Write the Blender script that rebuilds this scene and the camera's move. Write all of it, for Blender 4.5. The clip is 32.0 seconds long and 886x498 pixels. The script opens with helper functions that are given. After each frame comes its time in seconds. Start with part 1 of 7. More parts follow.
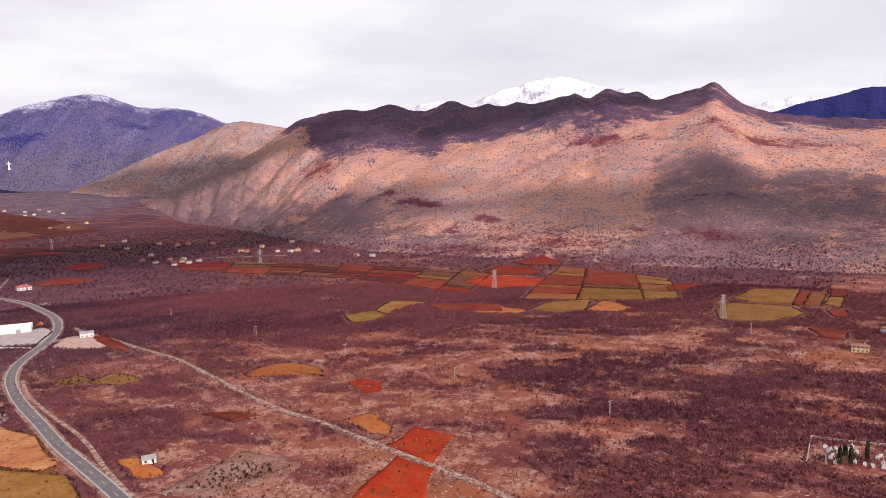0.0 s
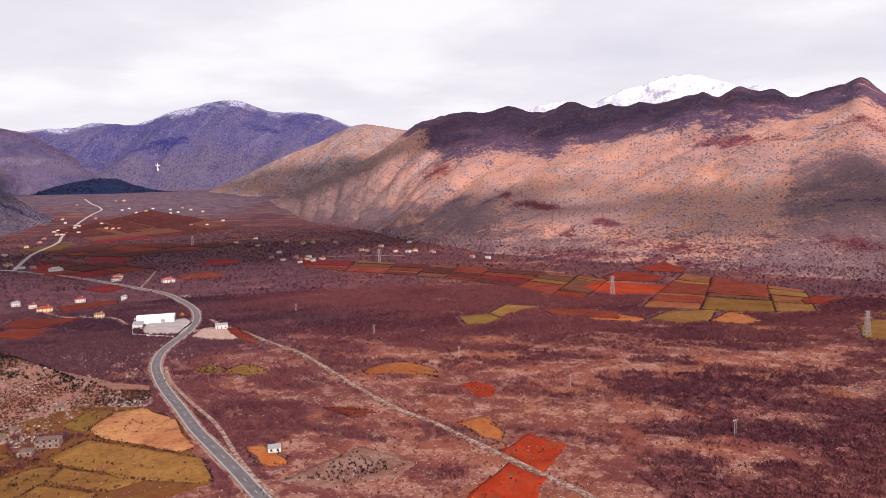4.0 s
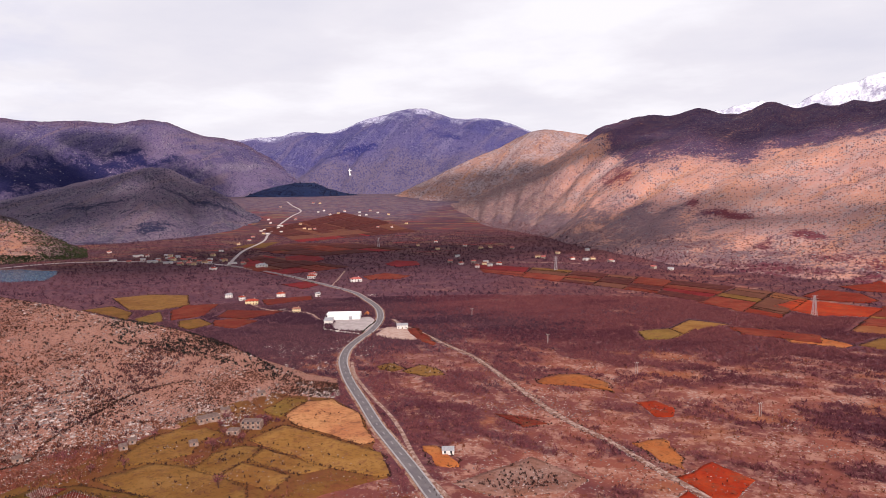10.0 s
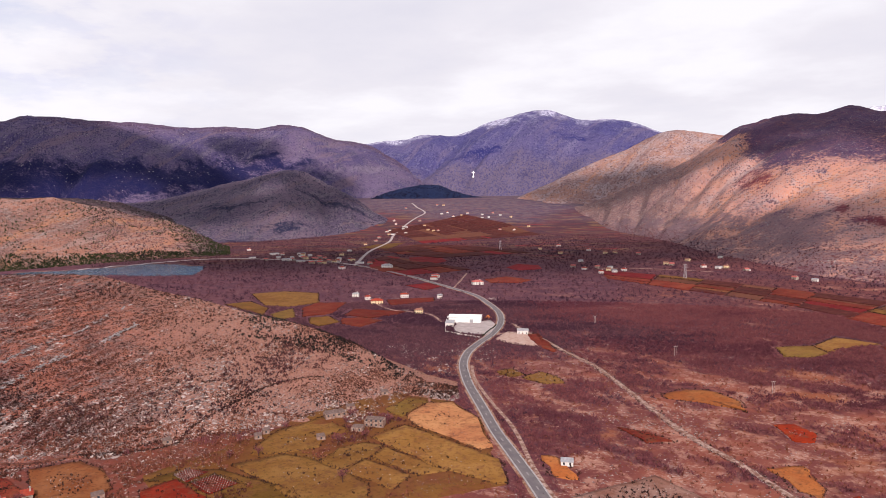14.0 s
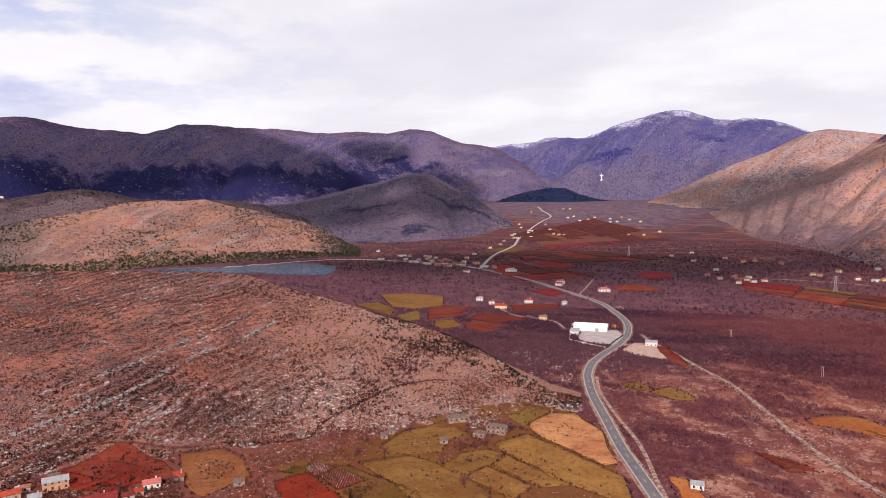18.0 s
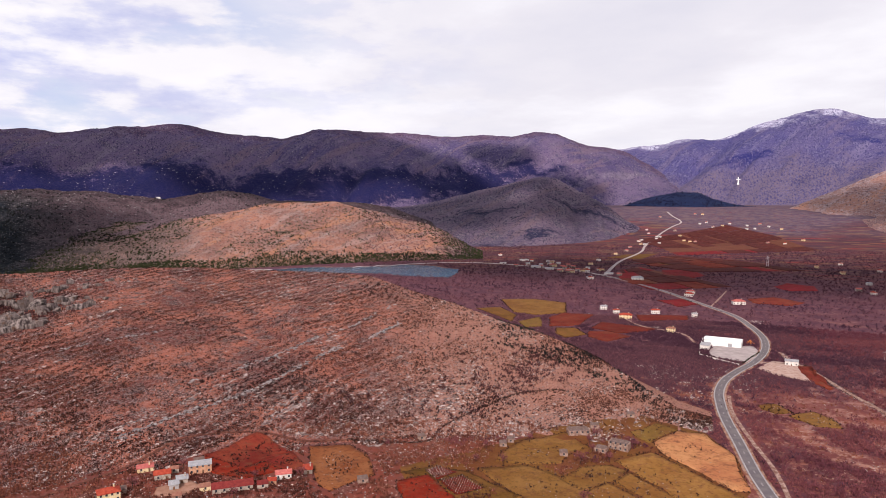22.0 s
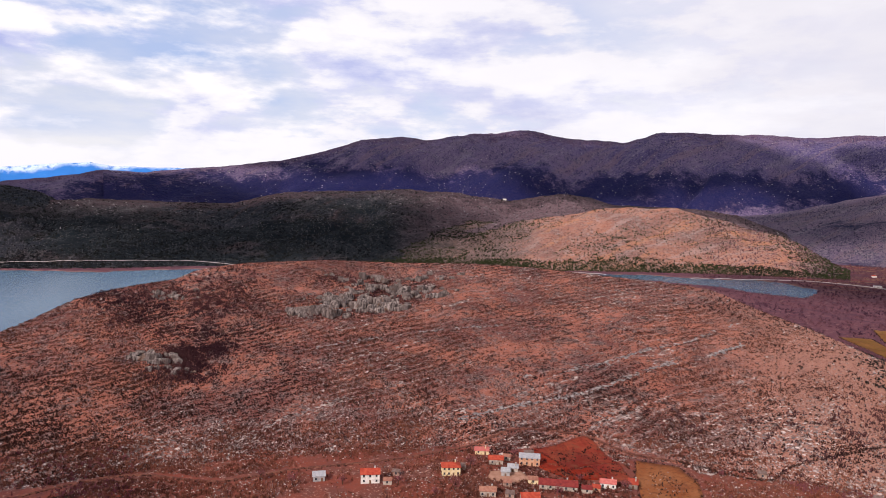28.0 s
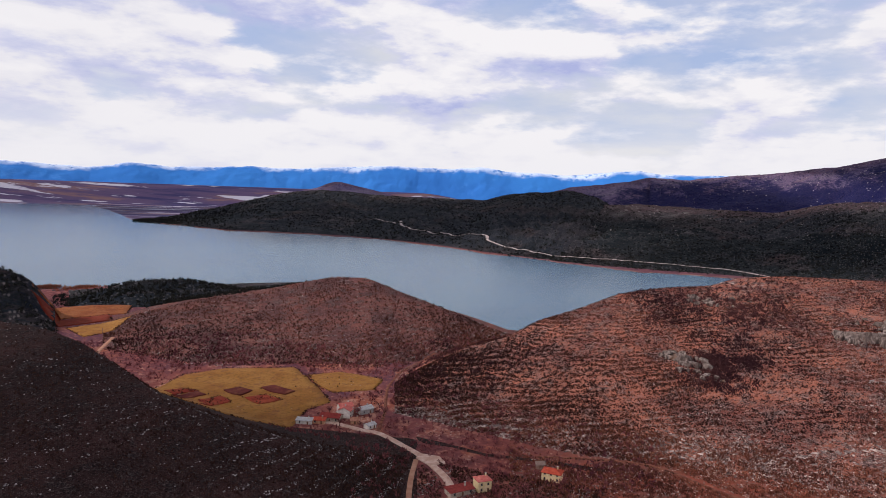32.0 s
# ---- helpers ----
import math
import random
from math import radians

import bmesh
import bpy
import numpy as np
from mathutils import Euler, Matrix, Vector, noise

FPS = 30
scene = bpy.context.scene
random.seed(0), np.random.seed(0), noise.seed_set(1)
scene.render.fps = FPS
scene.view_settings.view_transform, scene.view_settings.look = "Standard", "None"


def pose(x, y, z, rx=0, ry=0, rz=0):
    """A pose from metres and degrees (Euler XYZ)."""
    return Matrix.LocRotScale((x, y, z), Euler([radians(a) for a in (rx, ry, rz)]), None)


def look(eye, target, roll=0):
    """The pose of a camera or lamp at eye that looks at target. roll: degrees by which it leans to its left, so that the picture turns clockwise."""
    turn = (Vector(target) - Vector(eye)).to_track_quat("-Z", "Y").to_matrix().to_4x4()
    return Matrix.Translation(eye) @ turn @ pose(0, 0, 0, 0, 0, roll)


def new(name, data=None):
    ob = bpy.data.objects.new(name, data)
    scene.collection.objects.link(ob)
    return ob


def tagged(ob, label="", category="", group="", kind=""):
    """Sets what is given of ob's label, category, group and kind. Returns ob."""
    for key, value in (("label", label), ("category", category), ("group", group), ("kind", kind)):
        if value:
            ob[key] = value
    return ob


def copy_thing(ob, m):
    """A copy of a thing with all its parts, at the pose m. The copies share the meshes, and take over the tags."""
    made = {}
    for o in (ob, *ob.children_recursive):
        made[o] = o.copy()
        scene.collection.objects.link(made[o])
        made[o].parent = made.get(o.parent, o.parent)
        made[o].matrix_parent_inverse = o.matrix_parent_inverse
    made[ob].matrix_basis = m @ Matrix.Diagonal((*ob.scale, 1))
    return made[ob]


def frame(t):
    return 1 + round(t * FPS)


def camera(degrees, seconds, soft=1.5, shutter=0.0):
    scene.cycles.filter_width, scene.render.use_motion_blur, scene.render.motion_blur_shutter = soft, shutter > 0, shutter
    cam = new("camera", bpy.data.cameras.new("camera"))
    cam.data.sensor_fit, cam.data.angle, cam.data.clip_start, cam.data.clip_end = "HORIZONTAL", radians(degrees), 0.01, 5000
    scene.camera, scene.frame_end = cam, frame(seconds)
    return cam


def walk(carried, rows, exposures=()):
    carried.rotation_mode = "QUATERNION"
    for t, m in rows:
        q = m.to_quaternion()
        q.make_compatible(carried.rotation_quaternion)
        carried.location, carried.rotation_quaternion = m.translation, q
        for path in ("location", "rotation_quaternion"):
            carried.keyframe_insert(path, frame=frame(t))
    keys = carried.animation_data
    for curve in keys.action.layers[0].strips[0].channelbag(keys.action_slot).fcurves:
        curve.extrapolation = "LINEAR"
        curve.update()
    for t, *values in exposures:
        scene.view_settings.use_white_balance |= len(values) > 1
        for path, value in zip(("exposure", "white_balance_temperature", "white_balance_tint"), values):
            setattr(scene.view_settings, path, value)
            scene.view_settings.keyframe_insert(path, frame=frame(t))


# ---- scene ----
# the camera: a hovering aircraft that turns to its left and climbs a little
PATH = [  # seconds, x, y, z, tilt, lean, heading
    (0.0, 0.00, 0.00, 150.00, 83.69, -1.21, 0.00),
    (1.0, -0.16, -0.15, 150.77, 83.72, -1.10, 2.40),
    (2.0, -0.30, -0.29, 151.46, 83.80, -1.04, 4.81),
    (3.0, -0.42, -0.43, 152.09, 83.88, -1.02, 7.22),
    (3.5, -0.47, -0.49, 152.39, 83.91, -1.02, 8.44),
    (5.5, -0.63, -0.75, 153.54, 84.18, -1.06, 13.38),
    (6.0, -0.66, -0.81, 153.83, 84.22, -1.06, 14.63),
    (8.0, -0.74, -1.05, 155.02, 84.40, -0.96, 19.53),
    (10.0, -0.76, -1.30, 156.34, 84.57, -0.78, 24.39),
    (12.0, -0.74, -1.56, 157.83, 84.73, -0.61, 29.36),
    (14.0, -0.69, -1.85, 159.51, 84.83, -0.58, 34.58),
    (14.5, -0.68, -1.93, 159.96, 84.84, -0.60, 35.95),
    (16.5, -0.63, -2.28, 161.83, 85.02, -0.59, 41.19),
    (18.0, -0.61, -2.59, 163.30, 85.12, -0.44, 45.00),
    (20.0, -0.62, -3.07, 165.25, 85.26, -0.26, 50.12),
    (22.0, -0.72, -3.67, 167.08, 85.36, -0.05, 55.20),
    (24.0, -0.92, -4.40, 168.62, 85.37, 0.26, 60.17),
    (24.5, -1.00, -4.60, 168.94, 85.35, 0.36, 61.38),
    (25.6, -1.20, -5.10, 169.50, 85.44, 0.55, 64.35),
    (26.5, -1.40, -5.53, 169.82, 85.50, 0.78, 70.81),
    (27.0, -1.54, -5.80, 169.93, 85.46, 0.92, 74.77),
    (27.5, -1.68, -6.07, 169.98, 85.42, 1.10, 78.71),
    (28.0, -1.84, -6.36, 169.98, 85.37, 1.28, 82.67),
    (28.5, -2.02, -6.66, 169.91, 85.27, 1.47, 88.21),
    (29.0, -2.21, -6.98, 169.77, 85.18, 1.63, 93.70),
    (29.5, -2.41, -7.31, 169.56, 85.10, 1.75, 99.13),
    (30.0, -2.64, -7.66, 169.28, 85.02, 1.83, 104.62),
    (30.5, -2.88, -8.02, 168.91, 84.95, 1.91, 109.97),
    (31.0, -3.14, -8.40, 168.45, 84.88, 2.00, 115.42),
    (31.5, -3.42, -8.80, 167.91, 84.80, 2.08, 120.83),
    (32.0, -3.72, -9.21, 167.26, 84.73, 2.17, 125.56),
]
cam = camera(65.77, 32.0, soft=0.7)
walk(cam, [(t, pose(x, y, z, tilt, 0, heading) @ pose(0, 0, 0, 0, 0, lean))
           for t, x, y, z, tilt, lean, heading in PATH], [(0.0, -0.06, 6500, 16), (27.0, -0.06, 6500, 16), (30.0, -0.10, 6500, 15), (32.0, -0.24, 6500, 14)])

# ---- world and sun ----
SUN_ELEVATION, SUN_BEARING = 34.0, 222.0          # degrees; bearings run to the left from +y


def toward(bearing, distance=1.0, height=0.0):
    """The place at that bearing and distance from the origin."""
    a = radians(bearing)
    return Vector((-math.sin(a) * distance, math.cos(a) * distance, height))


world = bpy.data.worlds.new("world")
scene.world = world
world.use_nodes = True


def sky_world():
    tree = world.node_tree
    nodes, links = tree.nodes, tree.links
    nodes.clear()
    out = nodes.new("ShaderNodeOutputWorld")
    back = nodes.new("ShaderNodeBackground")
    sky = nodes.new("ShaderNodeTexSky")
    sky.sky_type, sky.sun_disc = "NISHITA", False
    sky.sun_elevation, sky.sun_rotation = radians(SUN_ELEVATION), radians(-SUN_BEARING)
    coord = nodes.new("ShaderNodeTexCoord")
    split = nodes.new("ShaderNodeSeparateXYZ")
    links.new(coord.outputs["Generated"], split.inputs[0])

    def calc(op, a, b=None, c=None):
        n = nodes.new("ShaderNodeMath")
        n.operation = op
        for i, v in enumerate((a, b, c)):
            if v is None:
                continue
            if isinstance(v, (int, float)):
                n.inputs[i].default_value = v
            else:
                links.new(v, n.inputs[i])
        return n.outputs[0]

    # a flat layer of cloud: the direction laid on a plane above
    up = calc("ADD", calc("MAXIMUM", split.outputs[2], 0.0), 0.13)
    flat = nodes.new("ShaderNodeCombineXYZ")
    links.new(calc("DIVIDE", split.outputs[0], up), flat.inputs[0])
    links.new(calc("DIVIDE", split.outputs[1], up), flat.inputs[1])

    def fog(scale, detail, rough, shift):
        n = nodes.new("ShaderNodeTexNoise")
        n.inputs["Scale"].default_value, n.inputs["Detail"].default_value = scale, detail
        n.inputs["Roughness"].default_value = rough
        moved = nodes.new("ShaderNodeVectorMath")
        moved.operation = "ADD"
        moved.inputs[1].default_value = shift
        links.new(flat.outputs[0], moved.inputs[0])
        links.new(moved.outputs[0], n.inputs["Vector"])
        return n.outputs["Fac"]

    def ramp(value, stops):
        n = nodes.new("ShaderNodeValToRGB")
        el = n.color_ramp.elements
        el[0].position, el[0].color = stops[0][0], (*stops[0][1], 1)
        el[1].position, el[1].color = stops[-1][0], (*stops[-1][1], 1)
        for p, c in stops[1:-1]:
            e = el.new(p)
            e.color = (*c, 1)
        links.new(value, n.inputs[0])
        return n.outputs[0]

    def mix(kind, fac, a, b):
        n = nodes.new("ShaderNodeMix")
        n.data_type, n.blend_type = "RGBA", kind
        if isinstance(fac, (int, float)):
            n.inputs[0].default_value = fac
        else:
            links.new(fac, n.inputs[0])
        links.new(a, n.inputs[6])
        links.new(b, n.inputs[7])
        return n.outputs[2]

    # how broken the cover is: closed to the north, open in the south-west
    west = nodes.new("ShaderNodeVectorMath")
    west.operation = "DOT_PRODUCT"
    west.inputs[1].default_value = toward(118)
    links.new(coord.outputs["Generated"], west.inputs[0])
    open_side = ramp(west.outputs["Value"], [(0.35, (0, 0, 0)), (0.95, (1, 1, 1))])
    # heaps of cloud on the open side: bright tops, blue-grey bases
    def heap(rise):
        n = nodes.new("ShaderNodeTexNoise")
        n.inputs["Scale"].default_value, n.inputs["Detail"].default_value = 1.0, 7
        n.inputs["Roughness"].default_value = 0.56
        m = nodes.new("ShaderNodeMapping")
        m.inputs["Scale"].default_value = (4.2, 4.2, 13.0)
        m.inputs["Location"].default_value = (5.3, 2.1, rise)
        links.new(coord.outputs["Generated"], m.inputs[0])
        links.new(m.outputs[0], n.inputs["Vector"])
        return n.outputs["Fac"]

    body, above, soft = heap(0.0), heap(0.34), fog(0.75, 6, 0.55, (8.1, 4.2, 0))
    closed = ramp(soft, [(0.30, (0.78, 0.79, 0.87)), (0.50, (0.88, 0.88, 0.93)), (0.64, (1.01, 1.02, 1.05))])
    lit = ramp(calc("ADD", calc("SUBTRACT", body, above), 0.5), [(0.36, (0.50, 0.56, 0.88)), (0.44, (0.70, 0.74, 0.96)), (0.50, (0.94, 0.95, 1.01)), (0.57, (1.06, 1.06, 1.07))])
    thin = ramp(soft, [(0.36, (0.56, 0.70, 1.04)), (0.50, (0.80, 0.86, 1.05)), (0.60, (1.0, 1.01, 1.06))])
    cover = ramp(body, [(0.38, (0, 0, 0)), (0.47, (1, 1, 1))])
    broken = mix("MIX", cover, thin, lit)
    clouds = mix("MIX", open_side, closed, broken)
    air = nodes.new("ShaderNodeVectorMath")
    air.operation = "SCALE"
    air.inputs["Scale"].default_value = 0.10
    links.new(sky.outputs[0], air.inputs[0])
    gap = calc("MULTIPLY", calc("SUBTRACT", 1.0, cover), calc("MULTIPLY", open_side, 0.30))
    total = mix("MIX", gap, clouds, air.outputs[0])
    # the cover pales towards the horizon
    low = ramp(split.outputs[2], [(0.02, (1, 1, 1)), (0.12, (0, 0, 0))])
    pale = nodes.new("ShaderNodeRGB")
    pale.outputs[0].default_value = (0.99, 1.0, 1.03, 1)
    total = mix("MIX", calc("MULTIPLY", low, 0.7), total, pale.outputs[0])
    links.new(total, back.inputs[0])
    back.inputs[1].default_value = 1.0
    links.new(back.outputs[0], out.inputs[0])


sky_world()
sun_data = bpy.data.lights.new("sun", "SUN")
sun_data.energy, sun_data.angle, sun_data.color = 5.0, radians(3.0), (1.0, 0.90, 0.80)
sun = new("sun", sun_data)
SUN_WAY = toward(SUN_BEARING, math.cos(radians(SUN_ELEVATION)), math.sin(radians(SUN_ELEVATION)))
sun.matrix_world = look(SUN_WAY * 3000, (0, 0, 0))

# ---- small helpers ----
rng = np.random.default_rng(7)


def hashed(ix, iy, seed):
    h = (ix * 374761393 + iy * 668265263 + seed * 1442695041) & 0xFFFFFFFF
    h = ((h ^ (h >> 13)) * 1274126177) & 0xFFFFFFFF
    return ((h ^ (h >> 16)) & 0xFFFF) / 65535.0


def lumps(x, y, size, seed=0):
    """Smooth noise from 0 to 1 with lumps of that size."""
    x, y = np.asarray(x) / size, np.asarray(y) / size
    ix, iy = np.floor(x).astype(np.int64), np.floor(y).astype(np.int64)
    u, v = x - ix, y - iy
    u, v = u * u * (3 - 2 * u), v * v * (3 - 2 * v)
    return ((hashed(ix, iy, seed) * (1 - u) + hashed(ix + 1, iy, seed) * u) * (1 - v)
            + (hashed(ix, iy + 1, seed) * (1 - u) + hashed(ix + 1, iy + 1, seed) * u) * v)


def fractal(x, y, size, octaves=5, seed=0, gain=0.5):
    """Noise of several sizes, about -0.5 to 0.5."""
    total, weight, norm = 0, 1.0, 0
    for k in range(octaves):
        total = total + weight * (lumps(x, y, size / 2 ** k, seed + k * 17) - 0.5)
        norm += weight
        weight *= gain
    return total / norm * 1.6


def smooth(a, b, x):
    t = np.clip((np.asarray(x) - a) / (b - a), 0, 1)
    return t * t * (3 - 2 * t)


def mesh_of(name, verts, faces, material, smooth_shade=True, attributes=None):
    """A mesh from arrays: faces all of one corner count."""
    verts, faces = np.asarray(verts, np.float32), np.asarray(faces, np.int32)
    me = bpy.data.meshes.new(name)
    corners = faces.shape[1]
    me.vertices.add(len(verts))
    me.vertices.foreach_set("co", verts.ravel())
    me.loops.add(faces.size)
    me.loops.foreach_set("vertex_index", faces.ravel())
    me.polygons.add(len(faces))
    me.polygons.foreach_set("loop_start", np.arange(0, faces.size, corners, dtype=np.int32))
    me.polygons.foreach_set("use_smooth", np.full(len(faces), smooth_shade))
    for key, values in (attributes or {}).items():
        at = me.attributes.new(key, "FLOAT", "POINT")
        at.data.foreach_set("value", np.asarray(values, np.float32).ravel())
    me.update()
    me.validate()
    me.materials.append(material)
    return me


def sheet(name, P, material, attributes=None):
    """A surface from a grid of places, rows by columns by three."""
    n, m = P.shape[:2]
    i = np.arange(n * m).reshape(n, m)
    quads = np.stack([i[:-1, :-1], i[1:, :-1], i[1:, 1:], i[:-1, 1:]], -1).reshape(-1, 4)
    return mesh_of(name, P.reshape(-1, 3), quads, material, True, attributes)


def part(name, bm, material, parent, label=""):
    """A bmesh as one mesh object under a thing or a part."""
    me = bpy.data.meshes.new(name)
    bm.to_mesh(me)
    bm.free()
    me.materials.append(material)
    ob = new(name, me)
    ob.parent = parent
    return tagged(ob, label)


def box(bm, x0, x1, y0, y1, z0, z1):
    """Adds a box to a bmesh."""
    v = [bm.verts.new(p) for p in ((x0, y0, z0), (x1, y0, z0), (x1, y1, z0), (x0, y1, z0),
                                   (x0, y0, z1), (x1, y0, z1), (x1, y1, z1), (x0, y1, z1))]
    for f in ((3, 2, 1, 0), (4, 5, 6, 7), (0, 1, 5, 4), (1, 2, 6, 5), (2, 3, 7, 6), (3, 0, 4, 7)):
        bm.faces.new([v[k] for k in f])
    return bm


# ---- materials ----
def material(name, rough=0.9):
    m = bpy.data.materials.new(name)
    m.use_nodes = True
    b = m.node_tree.nodes["Principled BSDF"]
    b.inputs["Roughness"].default_value = rough
    b.inputs["Specular IOR Level"].default_value = 0.06
    return m, m.node_tree, b


class Paint:
    """Small tools to write a node material."""

    def __init__(self, name, rough=0.9):
        self.m, self.tree, self.b = material(name, rough)
        self.coord = self.tree.nodes.new("ShaderNodeTexCoord").outputs["Object"]

    def link(self, a, b):
        self.tree.links.new(a, b)

    def noise(self, size, detail=4, rough=0.6, stretch=(1, 1, 1), turn=0):
        n = self.tree.nodes.new("ShaderNodeTexNoise")
        n.inputs["Scale"].default_value = 1.0 / size
        n.inputs["Detail"].default_value, n.inputs["Roughness"].default_value = detail, rough
        s = self.tree.nodes.new("ShaderNodeMapping")
        s.inputs["Scale"].default_value = stretch
        if turn:
            t = self.tree.nodes.new("ShaderNodeMapping")
            t.inputs["Rotation"].default_value = (0, 0, radians(-turn))
            self.link(self.coord, t.inputs[0])
            self.link(t.outputs[0], s.inputs[0])
        else:
            self.link(self.coord, s.inputs[0])
        self.link(s.outputs[0], n.inputs["Vector"])
        return n.outputs["Fac"]

    def slope_noise(self, across, up, detail=5, rough=0.6, lean=0.0):
        """Noise laid over a mountain side: metres along it, shares of its height up it."""
        v = self.tree.nodes.new("ShaderNodeCombineXYZ")
        a, c = self.attribute("across"), self.attribute("climb")
        self.link(self.math("DIVIDE", self.math("ADD", a, self.math("MULTIPLY", c, lean)), across), v.inputs[0])
        self.link(self.math("DIVIDE", c, up), v.inputs[1])
        n = self.tree.nodes.new("ShaderNodeTexNoise")
        n.inputs["Scale"].default_value = 1.0
        n.inputs["Detail"].default_value, n.inputs["Roughness"].default_value = detail, rough
        self.link(v.outputs[0], n.inputs["Vector"])
        return n.outputs["Fac"]

    def dots(self, across, up, radius, density):
        """Small round spots strewn over a mountain side; density: a noise that says where they stand close."""
        v = self.tree.nodes.new("ShaderNodeCombineXYZ")
        self.link(self.math("DIVIDE", self.attribute("across"), across), v.inputs[0])
        self.link(self.math("DIVIDE", self.attribute("upward"), up), v.inputs[1])
        n = self.tree.nodes.new("ShaderNodeTexVoronoi")
        n.voronoi_dimensions = "2D"
        n.inputs["Scale"].default_value = 1.0
        self.link(v.outputs[0], n.inputs["Vector"])
        pick = self.tree.nodes.new("ShaderNodeSeparateColor")
        self.link(n.outputs["Color"], pick.inputs[0])
        here = self.step(self.math("ADD", self.math("MULTIPLY", pick.outputs[0], 0.6), density), 0.78, 0.84)
        return self.math("MULTIPLY", self.step(n.outputs["Distance"], radius, radius * 0.4), here)

    def attribute(self, key):
        n = self.tree.nodes.new("ShaderNodeAttribute")
        n.attribute_name = key
        return n.outputs["Fac"]

    def step(self, value, a, b):
        """0 below a, 1 above b."""
        n = self.tree.nodes.new("ShaderNodeMapRange")
        n.interpolation_type = "SMOOTHSTEP"
        n.inputs["From Min"].default_value, n.inputs["From Max"].default_value = min(a, b), max(a, b)
        if a > b:
            n.inputs["To Min"].default_value, n.inputs["To Max"].default_value = 1, 0
        self.link(value, n.inputs["Value"])
        return n.outputs["Result"]

    def math(self, op, a, b):
        n = self.tree.nodes.new("ShaderNodeMath")
        n.operation = op
        for i, v in enumerate((a, b)):
            if isinstance(v, (int, float)):
                n.inputs[i].default_value = v
            else:
                self.link(v, n.inputs[i])
        return n.outputs[0]

    def mix(self, fac, a, b):
        n = self.tree.nodes.new("ShaderNodeMix")
        n.data_type = "RGBA"
        if isinstance(fac, (int, float)):
            n.inputs[0].default_value = fac
        else:
            self.link(fac, n.inputs[0])
        for i, v in ((6, a), (7, b)):
            if isinstance(v, tuple):
                n.inputs[i].default_value = (*v, 1)
            else:
                self.link(v, n.inputs[i])
        return n.outputs[2]

    def random(self):
        return self.tree.nodes.new("ShaderNodeObjectInfo").outputs["Random"]

    def island(self):
        return self.tree.nodes.new("ShaderNodeNewGeometry").outputs["Random Per Island"]

    def bump(self, height, strength=0.4, distance=1.0):
        n = self.tree.nodes.new("ShaderNodeBump")
        n.inputs["Strength"].default_value, n.inputs["Distance"].default_value = strength, distance
        self.link(height, n.inputs["Height"])
        self.link(n.outputs[0], self.b.inputs["Normal"])

    def done(self, colour):
        if isinstance(colour, tuple):
            self.b.inputs["Base Color"].default_value = (*colour, 1)
        else:
            self.link(colour, self.b.inputs["Base Color"])
        return self.m


